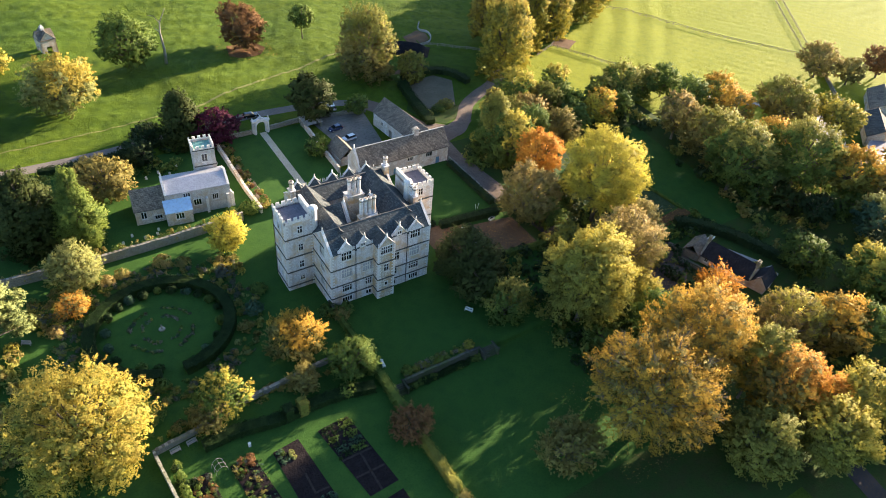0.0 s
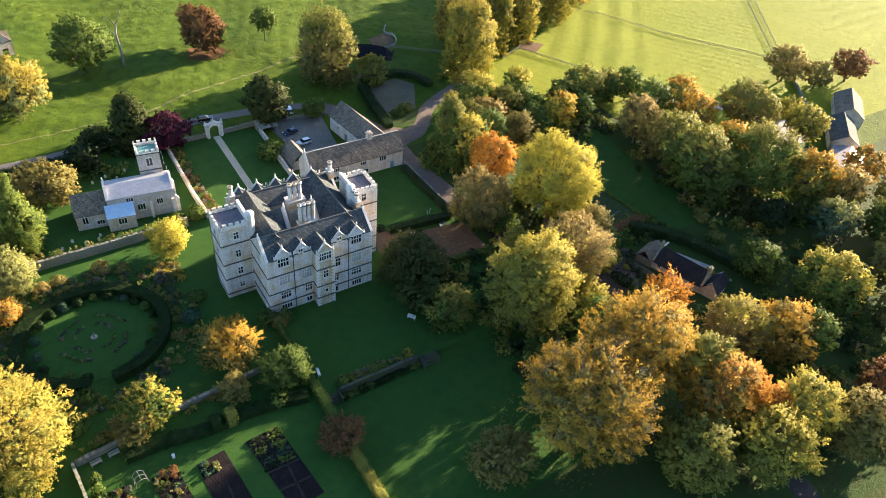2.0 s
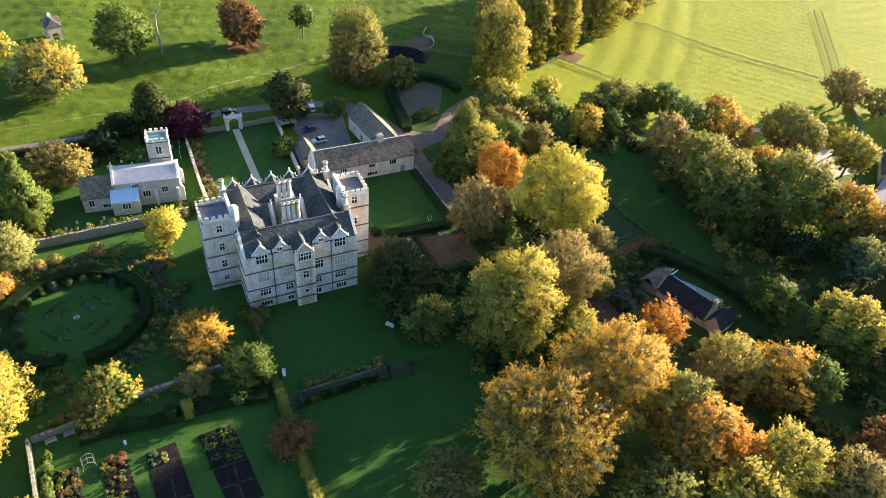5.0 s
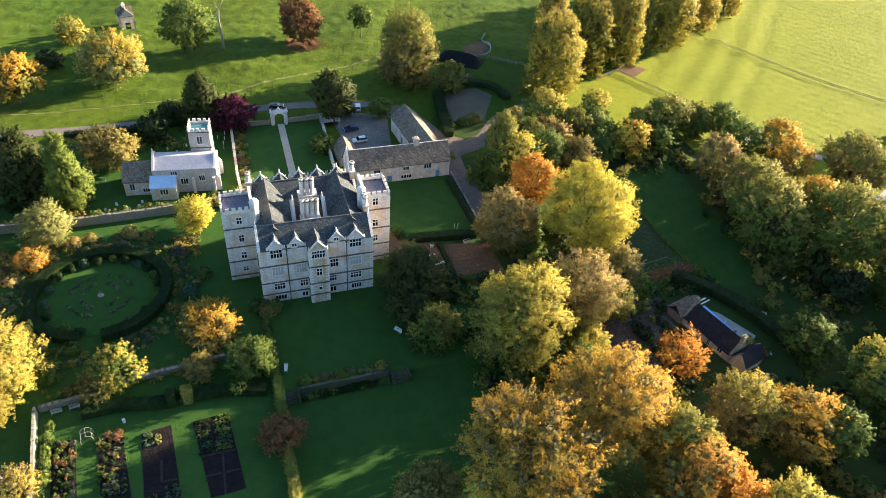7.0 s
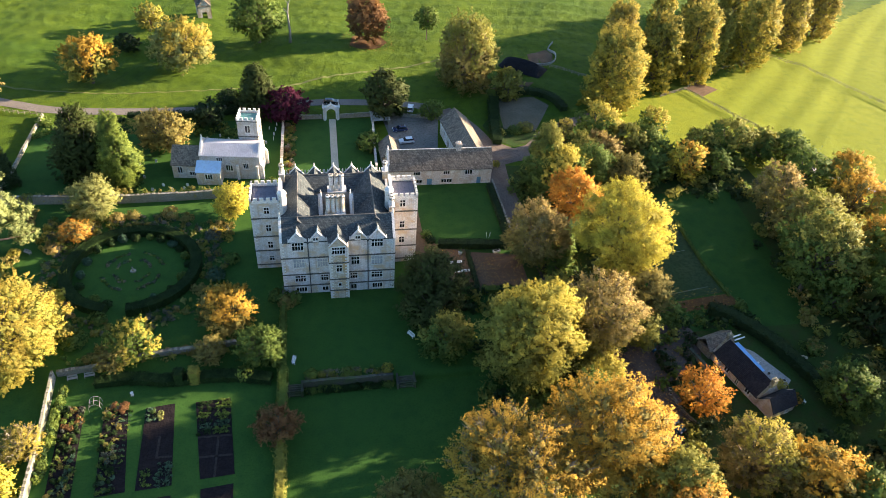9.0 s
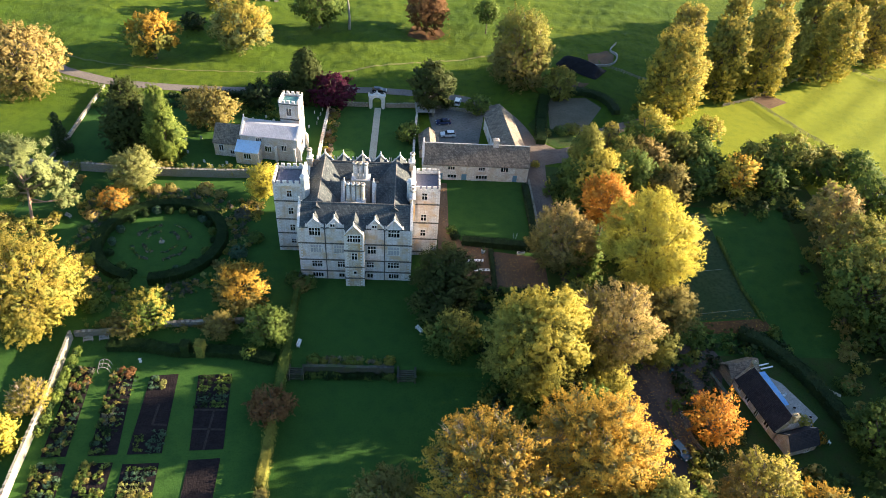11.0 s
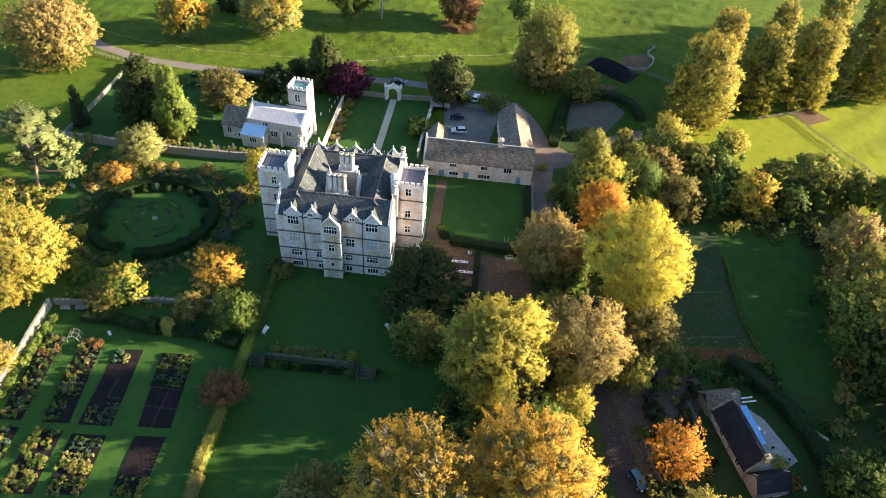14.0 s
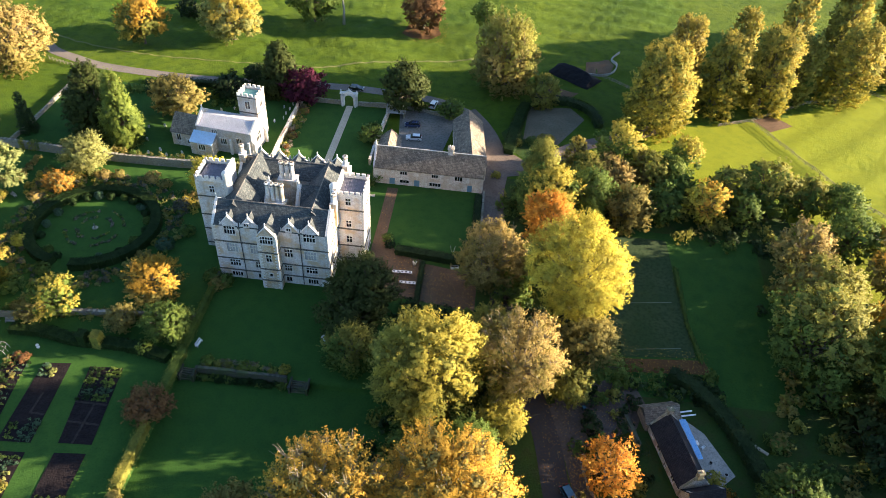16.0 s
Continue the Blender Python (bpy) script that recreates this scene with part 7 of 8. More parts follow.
slanted(12.2, 62.0, 15.2, 74.2, 1.4, 62, ["hedge", "green", "grey", "khaki", "green", "hedge"], 0.38, 0.8, 307, "mixed flowers and vegetables in autumn colours")
slanted(13.6, 56.2, 16.6, 62.0, 0.6, 34, ["green", "blue", "hedge", "green"], 0.36, 0.6, 317, "leafy dull green vegetables")
row_crop(15.2, 60.0, 17.4, 74.0, 1.1, 0.5, ["hedge", "green", "blue"], 0.2, 0.28, 324, "small seedlings in dark soil")
slanted(4.9, 64.5, 8.5, 75.0, 0.8, 74, ["khaki", "green", "grey", "hedge", "rust", "green", "hedge"], 0.42, 0.8, 308, "deep flower border in autumn colours")
slanted(5.8, 55.6, 9.4, 64.5, 0.8, 52, ["hedge", "green", "blue", "green", "khaki"], 0.40, 0.7, 318, "dull leafy border plants")
slanted(6.0, 42.2, 10.8, 54.0, 1.2, 84, ["green", "hedge", "blue", "green", "khaki", "olive"], 0.42, 0.7, 309, "deep flower border in autumn colours")
slanted(13.6, 42.4, 18.2, 54.4, 1.0, 84, ["khaki", "green", "olive", "green", "hedge"], 0.42, 0.75, 310, "dull green and khaki perennials in the border")
rows_in(13.2, 71.8, 16.4, 74.6, 16, ["rust", "rust", "flower"], 0.4, 0.9, 311, "russet dahlias", 0.16)
rows_in(3.7, 60, 4.7, 81, 40, ["green", "hedge", "green", "cypress"], 0.7, 1.6, 312, "wall shrubs along the kitchen-garden wall")
rows_in(49.4, 77.0, 66.0, 78.8, 60, ["green", "flower", "olive", "pale"], 0.5, 0.6, 313, "low flowers along the terrace edge", 0.16)
rows_in(49.0, 74.9, 66.2, 75.7, 90, ["green", "hedge", "hedge"], 0.5, 1.0, 325, "low plants at the foot of the terrace wall", 0.17)
rows_in(44.0, 142.0, 46.8, 176.5, 95, ["green", "khaki", "flower", "rust", "olive"], 0.65, 0.9, 314, "narrow flower border along the forecourt wall")
rows_in(2.0, 85.0, 43.0, 87.5, 80, ["green", "khaki", "olive"], 0.6, 0.7, 315, "border plants along the low wall")
rows_in(-16.7, 125.5, -15.3, 137.0, 34, ["rust", "khaki", "tan", "khaki"], 0.45, 0.9, 326, "row of brown fading perennials across the grass", 0.2)
rows_in(-22, 139.6, 38.0, 141.0, 100, ["green", "olive", "khaki", "pale"], 0.6, 2.6, 316, "ivy and climbers on the garden wall")
hedge("lawn_hedge", [(44.7, 50.0), (44.6, 62.6)], 1.3, 1.7, "olive", "sunlit yellow-green hedge beside the lawn", 47, 0.22, 0.28)
hedge("lawn_hedge", [(44.7, 69.5), (44.8, 79.5)], 1.5, 1.8, "green", "overgrown hedge on the lawn wall", 48, 0.24, 0.2)
hedge("lawn_hedge", [(44.6, 79.5), (44.6, 99)], 0.9, 1.7, "green", "ivy hedge along the lawn wall", 49, 0.24, 0.2)
hedge("lawn_hedge", [(45.5, 36.0), (44.9, 49.5)], 1.8, 1.7, "khaki", "straggling hedge beside the lawn", 50, 0.24, 0.25)
hedge("yard_hedge", [(81.5, 115.6), (98.5, 114.0)], 2.0, 1.7, "dark", "dark clipped hedge beside the lawn", 51, 0.22)
hedge("yard_hedge", [(88.2, 112.4), (88.3, 99.5)], 0.9, 1.3, "dark", "low dark hedge between the gravel yards", 52, 0.22)
hedge("yard_hedge", [(89, 98.6), (101, 97.4)], 1.4, 1.6, "green", "hedge along the gravel yard", 53, 0.22)
hedge("drive_hedge", [(99.4, 139.5), (99.5, 118.0)], 1.5, 1.4, "dark", "dark hedge inside the drive wall", 54, 0.22)
hedge("cottage_hedge", smooth_line([(142, 90), (146.3, 86.9), (152.0, 79.0), (155.1, 70), (157, 63)], 3), 2.6, 2.2, "dark", "dark overgrown hedge behind the cottage", 55, 0.3, 0.25)
hedge("court_hedge", [(147.6, 122), (147.8, 104), (149.6, 94)], 0.55, 0.5, "green", "low dark scrub along the court", 56, 0.24, 0.2)
hedge("cottage_hedge", [(157.3, 69.0), (158.4, 65.6)], 0.9, 1.2, "limegold", "short sunlit clipped hedge", 57, 0.22)
hedge("lane_hedge", smooth_line([(-2, 181.5), (8, 181.0), (20, 181.8), (30, 183.5)], 3), 1.6, 1.6, "dark", "dark hedge along the lane", 58, 0.3, 0.25)
hedge("yard_bank", smooth_line([(113, 191), (124, 192.5), (131, 188), (133, 180)], 3), 2.4, 1.8, "dark", "dark hedge round the overflow yard", 59, 0.3, 0.3)
hedge("bank_hedge", smooth_line([(106.4, 161), (107.4, 169), (109, 179), (111, 188)], 3), 2.8, 1.9, "hedge", "rough hedge beside the drive", 61, 0.3, 0.3)

wood = scattered(rng, lambda x, y: True, (104, 130, 176, 142), 70, 1.0, 2.2, 1.2, 3.0, ["green", "dark", "olive", "khaki"])
wood += scattered(rng, lambda x, y: not (x < 164 and y > 84) and x > 158, (158, 60, 205, 118), 120, 1.0, 2.4, 1.2, 3.4, ["green", "dark", "khaki", "olive"])
wood += scattered(rng, lambda x, y: x > 119.5 and not (126 < x < 158 and 56 < y < 84), (100, 14, 175, 60), 150, 1.0, 2.2, 1.2, 3.0, ["green", "dark", "khaki", "olive"])
wood += scattered(rng, lambda x, y: not 104 < x < 121, (84, 56, 134, 100), 110, 0.9, 2.0, 1.0, 2.6, ["green", "dark", "olive", "dark"])
wood += scattered(rng, lambda x, y: True, (-36, 84, -14, 118), 60, 1.0, 2.2, 1.2, 3.0, ["green", "olive", "khaki"])
wood += scattered(rng, lambda x, y: True, (109, 97, 126, 116), 46, 1.0, 2.0, 1.2, 2.8, ["green", "dark", "olive", "dark"])
wood += scattered(rng, lambda x, y: True, (131, 84, 152, 91), 30, 0.9, 1.8, 0.8, 1.8, ["green", "dark", "green"])
wood += scattered(rng, lambda x, y: True, (-26, 170, 34, 180), 40, 0.9, 1.8, 0.8, 2.0, ["dark", "green", "olive"])
clumps("undergrowth", wood, "tangled undergrowth beneath the trees", "undergrowth", 400, 0.45, dense=0.9)


def fallen(places, label, seed, pals=("rust", "tan", "amber")):
    """Single leaves lying on the ground: places are (x0, y0, x1, y1, number)."""
    rg = np.random.default_rng(seed)
    x0, y0 = places[0][0], places[0][1]
    z0 = ground_z(x0, y0)
    pts = np.concatenate([np.column_stack([rg.uniform(a, c, n), rg.uniform(b, d, n)]) for a, b, c, d, n in places])
    z = np.array([ground_z(x, y) + 0.10 for x, y in pts])
    c = np.column_stack([pts - (x0, y0), z - z0])
    f = rg.normal(0, 0.22, (len(c), 3)) + (0, 0, 1.0)
    s = rg.uniform(0.10, 0.22, (len(c), 1))
    q = leaf_quads(c, f, s, seed)
    ob = new("leaf_litter", quad_mesh("leaf_litter", [(q[k::len(pals)], LEAF[p]) for k, p in enumerate(pals)]))
    ob.location = (x0, y0, z0)
    tagged(ob, label, "leaves", kind="stuff")


fallen([(89, 99.5, 100.6, 110.6, 900), (79, 102, 87.5, 114, 300), (76, 121, 78, 139, 60)], "brown autumn leaves scattered over the gravel", 500)
fallen([(116, 62, 134, 86, 1500), (104, 82, 116, 112, 700), (121, 56, 133, 70, 900)], "brown autumn leaves over yard and lane", 501)
fallen([(110, 96, 134, 112, 900), (84, 64, 104, 84, 1200), (74, 36, 112, 60, 1800), (131, 88, 151, 97, 700)], "yellow and brown leaves fallen under trees", 502, ("tan", "gold", "rust"))
fallen([(64, 226, 82, 243, 900)], "rust leaves fallen under the beech", 503, ("rust", "rust", "amber"))


# ---- gateway, steps and garden furniture ----
gate = thing("gateway_arch", 57.7, 178.5, 0, 0, "pale stone forecourt archway with scrolled top and pillars", "gateway")
a = Geo()
for s in (-1, 1):
    a.box(s * 1.95 - 0.55, -0.5, -0.2, s * 1.95 + 0.55, 0.5, 3.4)
arc = [(1.4 * math.cos(t * math.pi / 12), 2.2 + 1.4 * math.sin(t * math.pi / 12)) for t in range(13)]
for (x0, z0), (x1, z1) in zip(arc, arc[1:]):
    a.hexa([(x0, -0.5, z0), (x1, -0.5, z1), (x1, 0.5, z1), (x0, 0.5, z0), (x0, -0.5, 4.0), (x1, -0.5, 4.0), (x1, 0.5, 4.0), (x0, 0.5, 4.0)])
part("arch", a, STONE_PALE, gate)
c = Geo()
c.box(-2.7, -0.65, 3.95, 2.7, 0.65, 4.25)
c.extrude([(-1.6, -0.4, 4.25), (1.6, -0.4, 4.25), (0.6, -0.4, 4.75), (0, -0.4, 5.2), (-0.6, -0.4, 4.75)], (0, 0.8, 0))
part("cornice", c, STONE_PALE, gate)
for x in (-2.4, 2.4, 0):
    f = Geo()
    finial(f, x, 0, 4.25 if x else 5.2, 1.0 if x else 0.6, 0.22)
    part("finial", f, STONE_PALE, gate)
for s in (-1, 1):
    p = Geo()
    p.tube([(s * 1.95, -0.75, 0), (s * 1.95, -0.75, 0.3), (s * 1.95, -0.75, 3.2), (s * 1.95, -0.75, 3.5)], [0.34, 0.24, 0.22, 0.36], 10)
    part("pillar", p, STONE_PALE, gate)


def flight(x0, x1, label):
    """Five stone steps down from the terrace, between low cheek walls."""
    st = thing("garden_steps", (x0 + x1) / 2, 76, -1.5, 0, label, "steps", "terrace steps")
    w = (x1 - x0) / 2
    for i in range(6):
        part("step", Geo().box(-w, -1.6 + i * 0.34, -0.2, w, 0.7, 0.25 * (i + 1) - 0.03 * (i == 5)), STONE_MOSSY, st)
    for s in (-1, 1):
        part("cheek_wall", Geo().box(s * (w + 0.2) - 0.2, -1.9, -0.2, s * (w + 0.2) + 0.2, 0.9, 1.75), STONE_MOSSY, st)
        part("pier_cap", Geo().box(s * (w + 0.2) - 0.28, -1.95, 1.75, s * (w + 0.2) + 0.28, -1.4, 1.9), STONE_MOSSY, st)


flight(45.9, 48.2, "worn stone garden steps beside the lawn wall")
flight(67.4, 70.4, "wide worn stone garden steps under a tree")


def bench(x, y, rz, label, mat=None):
    b = thing("garden_bench", x, y, ground_z(x, y) + 0.02, rz, label, "bench", "garden benches")
    m = mat or WHITE
    for i in range(4):
        part("seat_slat", Geo().box(-0.9, -0.25 + i * 0.14, 0.42, 0.9, -0.14 + i * 0.14, 0.45), m, b)
    for i in range(3):
        part("back_slat", Geo().box(-0.9, 0.30 + i * 0.02, 0.56 + i * 0.15, 0.9, 0.33 + i * 0.02, 0.66 + i * 0.15), m, b)
    for sx in (-0.85, 0.85):
        for sy in (-0.22, 0.28):
            part("leg", Geo().box(sx - 0.04, sy - 0.04, 0, sx + 0.04, sy + 0.04, 0.42 if sy < 0 else 0.95), m, b)
        part("armrest", Geo().box(sx - 0.05, -0.28, 0.60, sx + 0.05, 0.32, 0.64), m, b)
    return b


bench(46.9, 82.2, 80, "white painted garden bench on the lawn")
bench(71.2, 86.8, -55, "white painted garden bench beside the yew")
bench(8.0, 82.2, 8, "grey weathered bench by the low wall", CONCRETE)
bench(5.0, 81.8, 8, "grey weathered bench by the low wall", CONCRETE)


def long_table(x, y, rz, n, label):
    t = thing("table", x, y, 0.08, rz, label, "table", "tables on the gravel")
    k = n * 0.45
    part("tabletop", Geo().box(-k, -0.38, 0.70, k, 0.38, 0.75), WHITE, t)
    for sx in (-k + 0.2, k - 0.2):
        for sy in (-0.28, 0.28):
            part("leg", Geo().box(sx - 0.03, sy - 0.03, 0, sx + 0.03, sy + 0.03, 0.70), IRON, t)
    for i in range(n):
        u = -k + 0.45 + i * 0.9
        part("place_mat", Geo().box(u - 0.17, -0.2, 0.752, u + 0.17, 0.2, 0.765), IRON, t, "dark square on the tabletop")


long_table(84.0, 108.6, 3, 5, "long white table with dark squares on gravel")
long_table(85.7, 105.4, 3, 4, "long white table with dark squares on gravel")
plinth = thing("planter", 86.4, 112.2, 0.05, 0, "pale stone planter in the gravel yard", "planter")
part("pot", Geo().tube([(0, 0, 0), (0, 0, 0.7), (0, 0, 0.8)], [0.35, 0.5, 0.55], 10), STONE_PALE, plinth)
part("plant", quad_mesh("plant", [(leaf_quads(*leaf_points([(0, 0, 1.0, 0.5, 0.8)], 60, 0.2, 3), 3), LEAF["green"])]), LEAF["green"], plinth)
box_ = thing("trough", 95.6, 112.4, 0.05, 12, "pale stone trough by the hedge", "trough")
part("basin", Geo().box(-0.9, -0.35, 0, 0.9, 0.35, 0.5), STONE_PALE, box_)
part("soil", Geo().box(-0.75, -0.22, 0.5, 0.75, 0.22, 0.53), SOIL, box_)
pole = thing("post", 94.6, 118.0, 0.0, 0, "two leaning white posts on the lawn", "post")
for s in (-0.25, 0.25):
    part("stake", Geo().tube([(s, 0, 0), (s * 2.2, 0, 1.7)], [0.05, 0.05], 6), WHITE, pole)

# ---- court lines ----
lines = thing("court_lines", 138, 102, -1.9, 0, "faded white tennis court lines", "lines", kind="structure")
for x0, y0, x1, y1 in ((135.4, 109.1, 145.4, 110.8), (135.6, 96.0, 145.6, 97.6)):
    g_ = ribbon([(x0, y0), ((x0 + x1) / 2, (y0 + y1) / 2), (x1, y1)], 0.09)
    q = Geo()
    for poly in g_:
        q.extrude([(x - 138, y - 102, ground_z(x, y) + 1.9 + 0.075) for x, y in poly], (0, 0, 0.01))
    part("line", q, FADED, lines)

# ---- gravestones ----
STONE_GRAVE = Geo().extrude([(-0.3, -0.06, -0.2), (0.3, -0.06, -0.2), (0.3, -0.06, 0.8), (0.15, -0.06, 0.98), (-0.15, -0.06, 0.98), (-0.3, -0.06, 0.8)], (0, 0.12, 0)).mesh("gravestone")
STONE_GRAVE.materials.append(STONE_PALE)
rg = random.Random(9)
for x, y in [(15.5, 143.4), (18.5, 143.7), (19.1, 145.2), (13.0, 145.5), (10.5, 143.6), (7.6, 149.5), (5.5, 155.5), (9.5, 157.0), (41.4, 175.1), (41.1, 172.4), (40.7, 169.8), (40.6, 167.2), (39.2, 173.2), (28.0, 167.5), (25.5, 169.5), (30.5, 170.5), (22.0, 168.0), (38.6, 165.0)]:
    ob = new("gravestone", STONE_GRAVE)
    ob.matrix_basis = pose(x, y, 0, rg.uniform(-6, 6), rg.uniform(-5, 5), rg.uniform(-15, 15) + 80 * (x > 38))
    tagged(ob, "weathered upright gravestone in churchyard grass", "gravestone", "churchyard graves")


# ---- cars ----
def car(x, y, rz, paint, label, length=4.45, tall=1.62):
    c = thing("car", x, y, ground_z(x, y) + 0.07, rz, label, "car", "parked cars")
    L2, W2 = length / 2, 0.92
    prof = [(-L2, 0.32), (L2, 0.30), (L2 + 0.02, 0.62), (L2 - 0.25, 0.86), (L2 - 1.05, 0.98), (-L2 + 0.25, 1.02), (-L2 - 0.02, 0.75)]
    b = Geo()
    n = len(prof)
    for k in range(n):
        (xa, za), (xb, zb) = prof[k], prof[(k + 1) % n]
        b.face((xa, -W2, za), (xb, -W2, zb), (xb, W2, zb), (xa, W2, za))
    b.face(*[(px, -W2, pz) for px, pz in prof[::-1]])
    b.face(*[(px, W2, pz) for px, pz in prof])
    part("body", b, paint, c)
    x0, x1, xt0, xt1 = -L2 + 0.12, L2 - 1.25, -L2 + 0.6, L2 - 2.0
    part("window_band", Geo().hexa([(x0, -W2 + 0.05, 0.98), (x1, -W2 + 0.05, 0.96), (x1, W2 - 0.05, 0.96), (x0, W2 - 0.05, 0.98), (xt0, -W2 + 0.22, tall - 0.06), (xt1, -W2 + 0.22, tall - 0.06), (xt1, W2 - 0.22, tall - 0.06), (xt0, W2 - 0.22, tall - 0.06)]), GLASS, c, "dark car windows")
    part("car_roof", Geo().hexa([(xt0 - 0.1, -W2 + 0.2, tall - 0.06), (xt1 + 0.1, -W2 + 0.2, tall - 0.06), (xt1 + 0.1, W2 - 0.2, tall - 0.06), (xt0 - 0.1, W2 - 0.2, tall - 0.06), (xt0 + 0.1, -W2 + 0.32, tall), (xt1 - 0.15, -W2 + 0.32, tall), (xt1 - 0.15, W2 - 0.32, tall), (xt0 + 0.1, W2 - 0.32, tall)]), paint, c)
    for sx in (-L2 + 0.85, L2 - 0.85):
        for sy in (-W2 + 0.06, W2 - 0.06):
            w = part("wheel", Geo().tube([(sx, sy - 0.11, 0.33), (sx, sy + 0.11, 0.33)], [0.33, 0.33], 14), TYRE, c)
            part("rim", Geo().tube([(sx, sy - 0.125, 0.33), (sx, sy + 0.125, 0.33)], [0.2, 0.2], 10), LEAD_PALE, w)
    for sy in (-0.62, 0.62):
        part("headlight", Geo().box(L2 - 0.2, sy - 0.2, 0.66, L2 + 0.03, sy + 0.2, 0.80), WHITE, c)
        part("tail_light", Geo().box(-L2 - 0.03, sy - 0.18, 0.76, -L2 + 0.15, sy + 0.18, 0.92), RED_LAMP, c)
    return c


RED_LAMP = plain("red_lamp_plastic", (0.35, 0.02, 0.02), 0.3)
CAR_WHITE = plain("white_car_paint", (0.80, 0.81, 0.82), 0.25, 0.0, 0.6, 0.6)
CAR_BLUE = plain("dark_blue_car_paint", (0.03, 0.05, 0.12), 0.25, 0.2, 0.6, 0.6)
CAR_BLACK = plain("black_car_paint", (0.015, 0.016, 0.02), 0.2, 0.1, 0.6, 0.6)
CAR_TEAL = plain("steel_blue_car_paint", (0.05, 0.13, 0.20), 0.25, 0.3, 0.6, 0.6)
car(79.3, 163.6, 186, CAR_WHITE, "white family car parked in the stable yard")
car(78.0, 170.4, 188, CAR_BLUE, "dark blue car parked in the stable yard")
car(58.0, 188.2, -4, CAR_BLACK, "black car on the lane beyond the archway", 4.6, 1.5)
car(120.6, 60.0, -61, CAR_TEAL, "steel-blue car on the lane by the cottage")
car(82.8, 183.0, 80, CAR_WHITE, "silver car parked at the yard entrance")

# ---- dovecote ----
dove = thing("dovecote", 12.6, 257.2, ground_z(12.6, 257), 14, "square four-gabled stone dovecote with a lantern", "dovecote")
OFFS["dovecote"] = (0, 0, 0)
w = Geo()
for p, d in (((-2.5, -2.5), (1, 0)), ((2.5, -2.5), (0, 1)), ((2.5, 2.5), (-1, 0)), ((-2.5, 2.5), (0, -1))):
    wall(w, p, d, 0, 5.0, -0.5, 4.6, [(1.6, 3.4, -0.5, 2.2)], 0.45)
    gable_wall(w, p, d, 0, 5.0, 4.6, 7.2)
part("wall", w.weld(), STONE_WARM, dove)
r = Geo()
r.roof(-2.7, 2.7, -2.65, 2.65, 4.5, 7.3, "x", 0.15)
r.roof(-2.65, 2.65, -2.7, 2.7, 4.5, 7.28, "y", 0.15)
part("roof", r, SLATE_BROWN, dove)
l = Geo()
l.box(-0.5, -0.5, 7.0, 0.5, 0.5, 8.0)
l.hexa([(-0.65, -0.65, 8.0), (0.65, -0.65, 8.0), (0.65, 0.65, 8.0), (-0.65, 0.65, 8.0), (-0.05, -0.05, 9.0), (0.05, -0.05, 9.0), (0.05, 0.05, 9.0), (-0.05, 0.05, 9.0)])
part("lantern", l, STONE_PALE, dove)

# ---- dead tree ----
dead = thing("dead_tree", 44.9, 231.8, ground_z(44.9, 231.8) - 0.1, 0, "bleached dead tree with a bare forked trunk", "tree")
part("trunk", Geo().tube([(0, 0, 0), (0.2, 0, 5), (-0.2, 0.2, 11), (0.4, 0.2, 15)], [0.55, 0.42, 0.3, 0.18], 8), BARK_PALE, dead, smooth=True)
for pts in ([(0.3, 0.2, 14), (-1.2, 0.3, 16.5), (-3.4, 0.4, 17.2)], [(0.35, 0.2, 14.5), (1.6, 0, 16.8), (2.6, 0.2, 18.6)], [(-0.2, 0.2, 11), (-1.5, 0.2, 12.6)]):
    part("bough", Geo().tube(pts, [0.2, 0.12, 0.05][:len(pts)], 6), BARK_PALE, dead, smooth=True)

# ---- sheeted clamp and horse ring ----
clamp = thing("silage_clamp", 127, 212, ground_z(127, 212), -37, "silage heap under black sheeting", "clamp")
n, m = 15, 9
q = Geo()
rg = random.Random(12)
for j in range(m):
    for i in range(n):
        u, v = i / (n - 1) * 2 - 1, j / (m - 1) * 2 - 1
        h = 3.4 * max(0, 1 - abs(v) ** 1.25) * (1 - 0.25 * u * u) * (1 - abs(u) ** 7) + rg.uniform(-0.12, 0.12)
        q.v.append((u * 8.2, v * 4.6, max(-0.1, h)))
q.f = [(j * n + i, j * n + i + 1, (j + 1) * n + i + 1, (j + 1) * n + i) for j in range(m - 1) for i in range(n - 1)]
part("sheeting", q, BLACK_SHEET, clamp)
ringw = thing("ring_wall", 136.5, 222, 0, 0, "low pale concrete wall curving round a muddy ring", "wall")
pts = smooth_line([(131.0, 214.6), (136.0, 214.2), (140.4, 216.6), (142.0, 222), (140.6, 226.5), (143.6, 231)], 4)
for (ax, ay), (bx, by) in zip(pts, pts[1:]):
    k = math.hypot(bx - ax, by - ay)
    q = Geo()
    bar(q, (ax - 136.5, ay - 222), ((bx - ax) / k, (by - ay) / k), 0, k, ground_z(ax, ay) - 0.3, ground_z(ax, ay) + 0.8, 0, 0.3)
    part("wall_section", q, CONCRETE, ringw)
laid("muddy_ring", [[(131, 215), (139.5, 217), (141, 222), (139.6, 226), (131.5, 223)]], GRAVEL, "muddy brown ground inside the ring", "mud", 0.06)
laid("muddy_gate", [[(182, 194), (188, 198), (194, 193), (186, 188)]], GRAVEL, "trampled mud at the field gate", "mud", 0.05)
laid("clamp_apron", [[(112, 196), (120, 202), (128, 200), (122, 193)]], GRAVEL, "brown trampled ground by the clamp", "mud", 0.03)


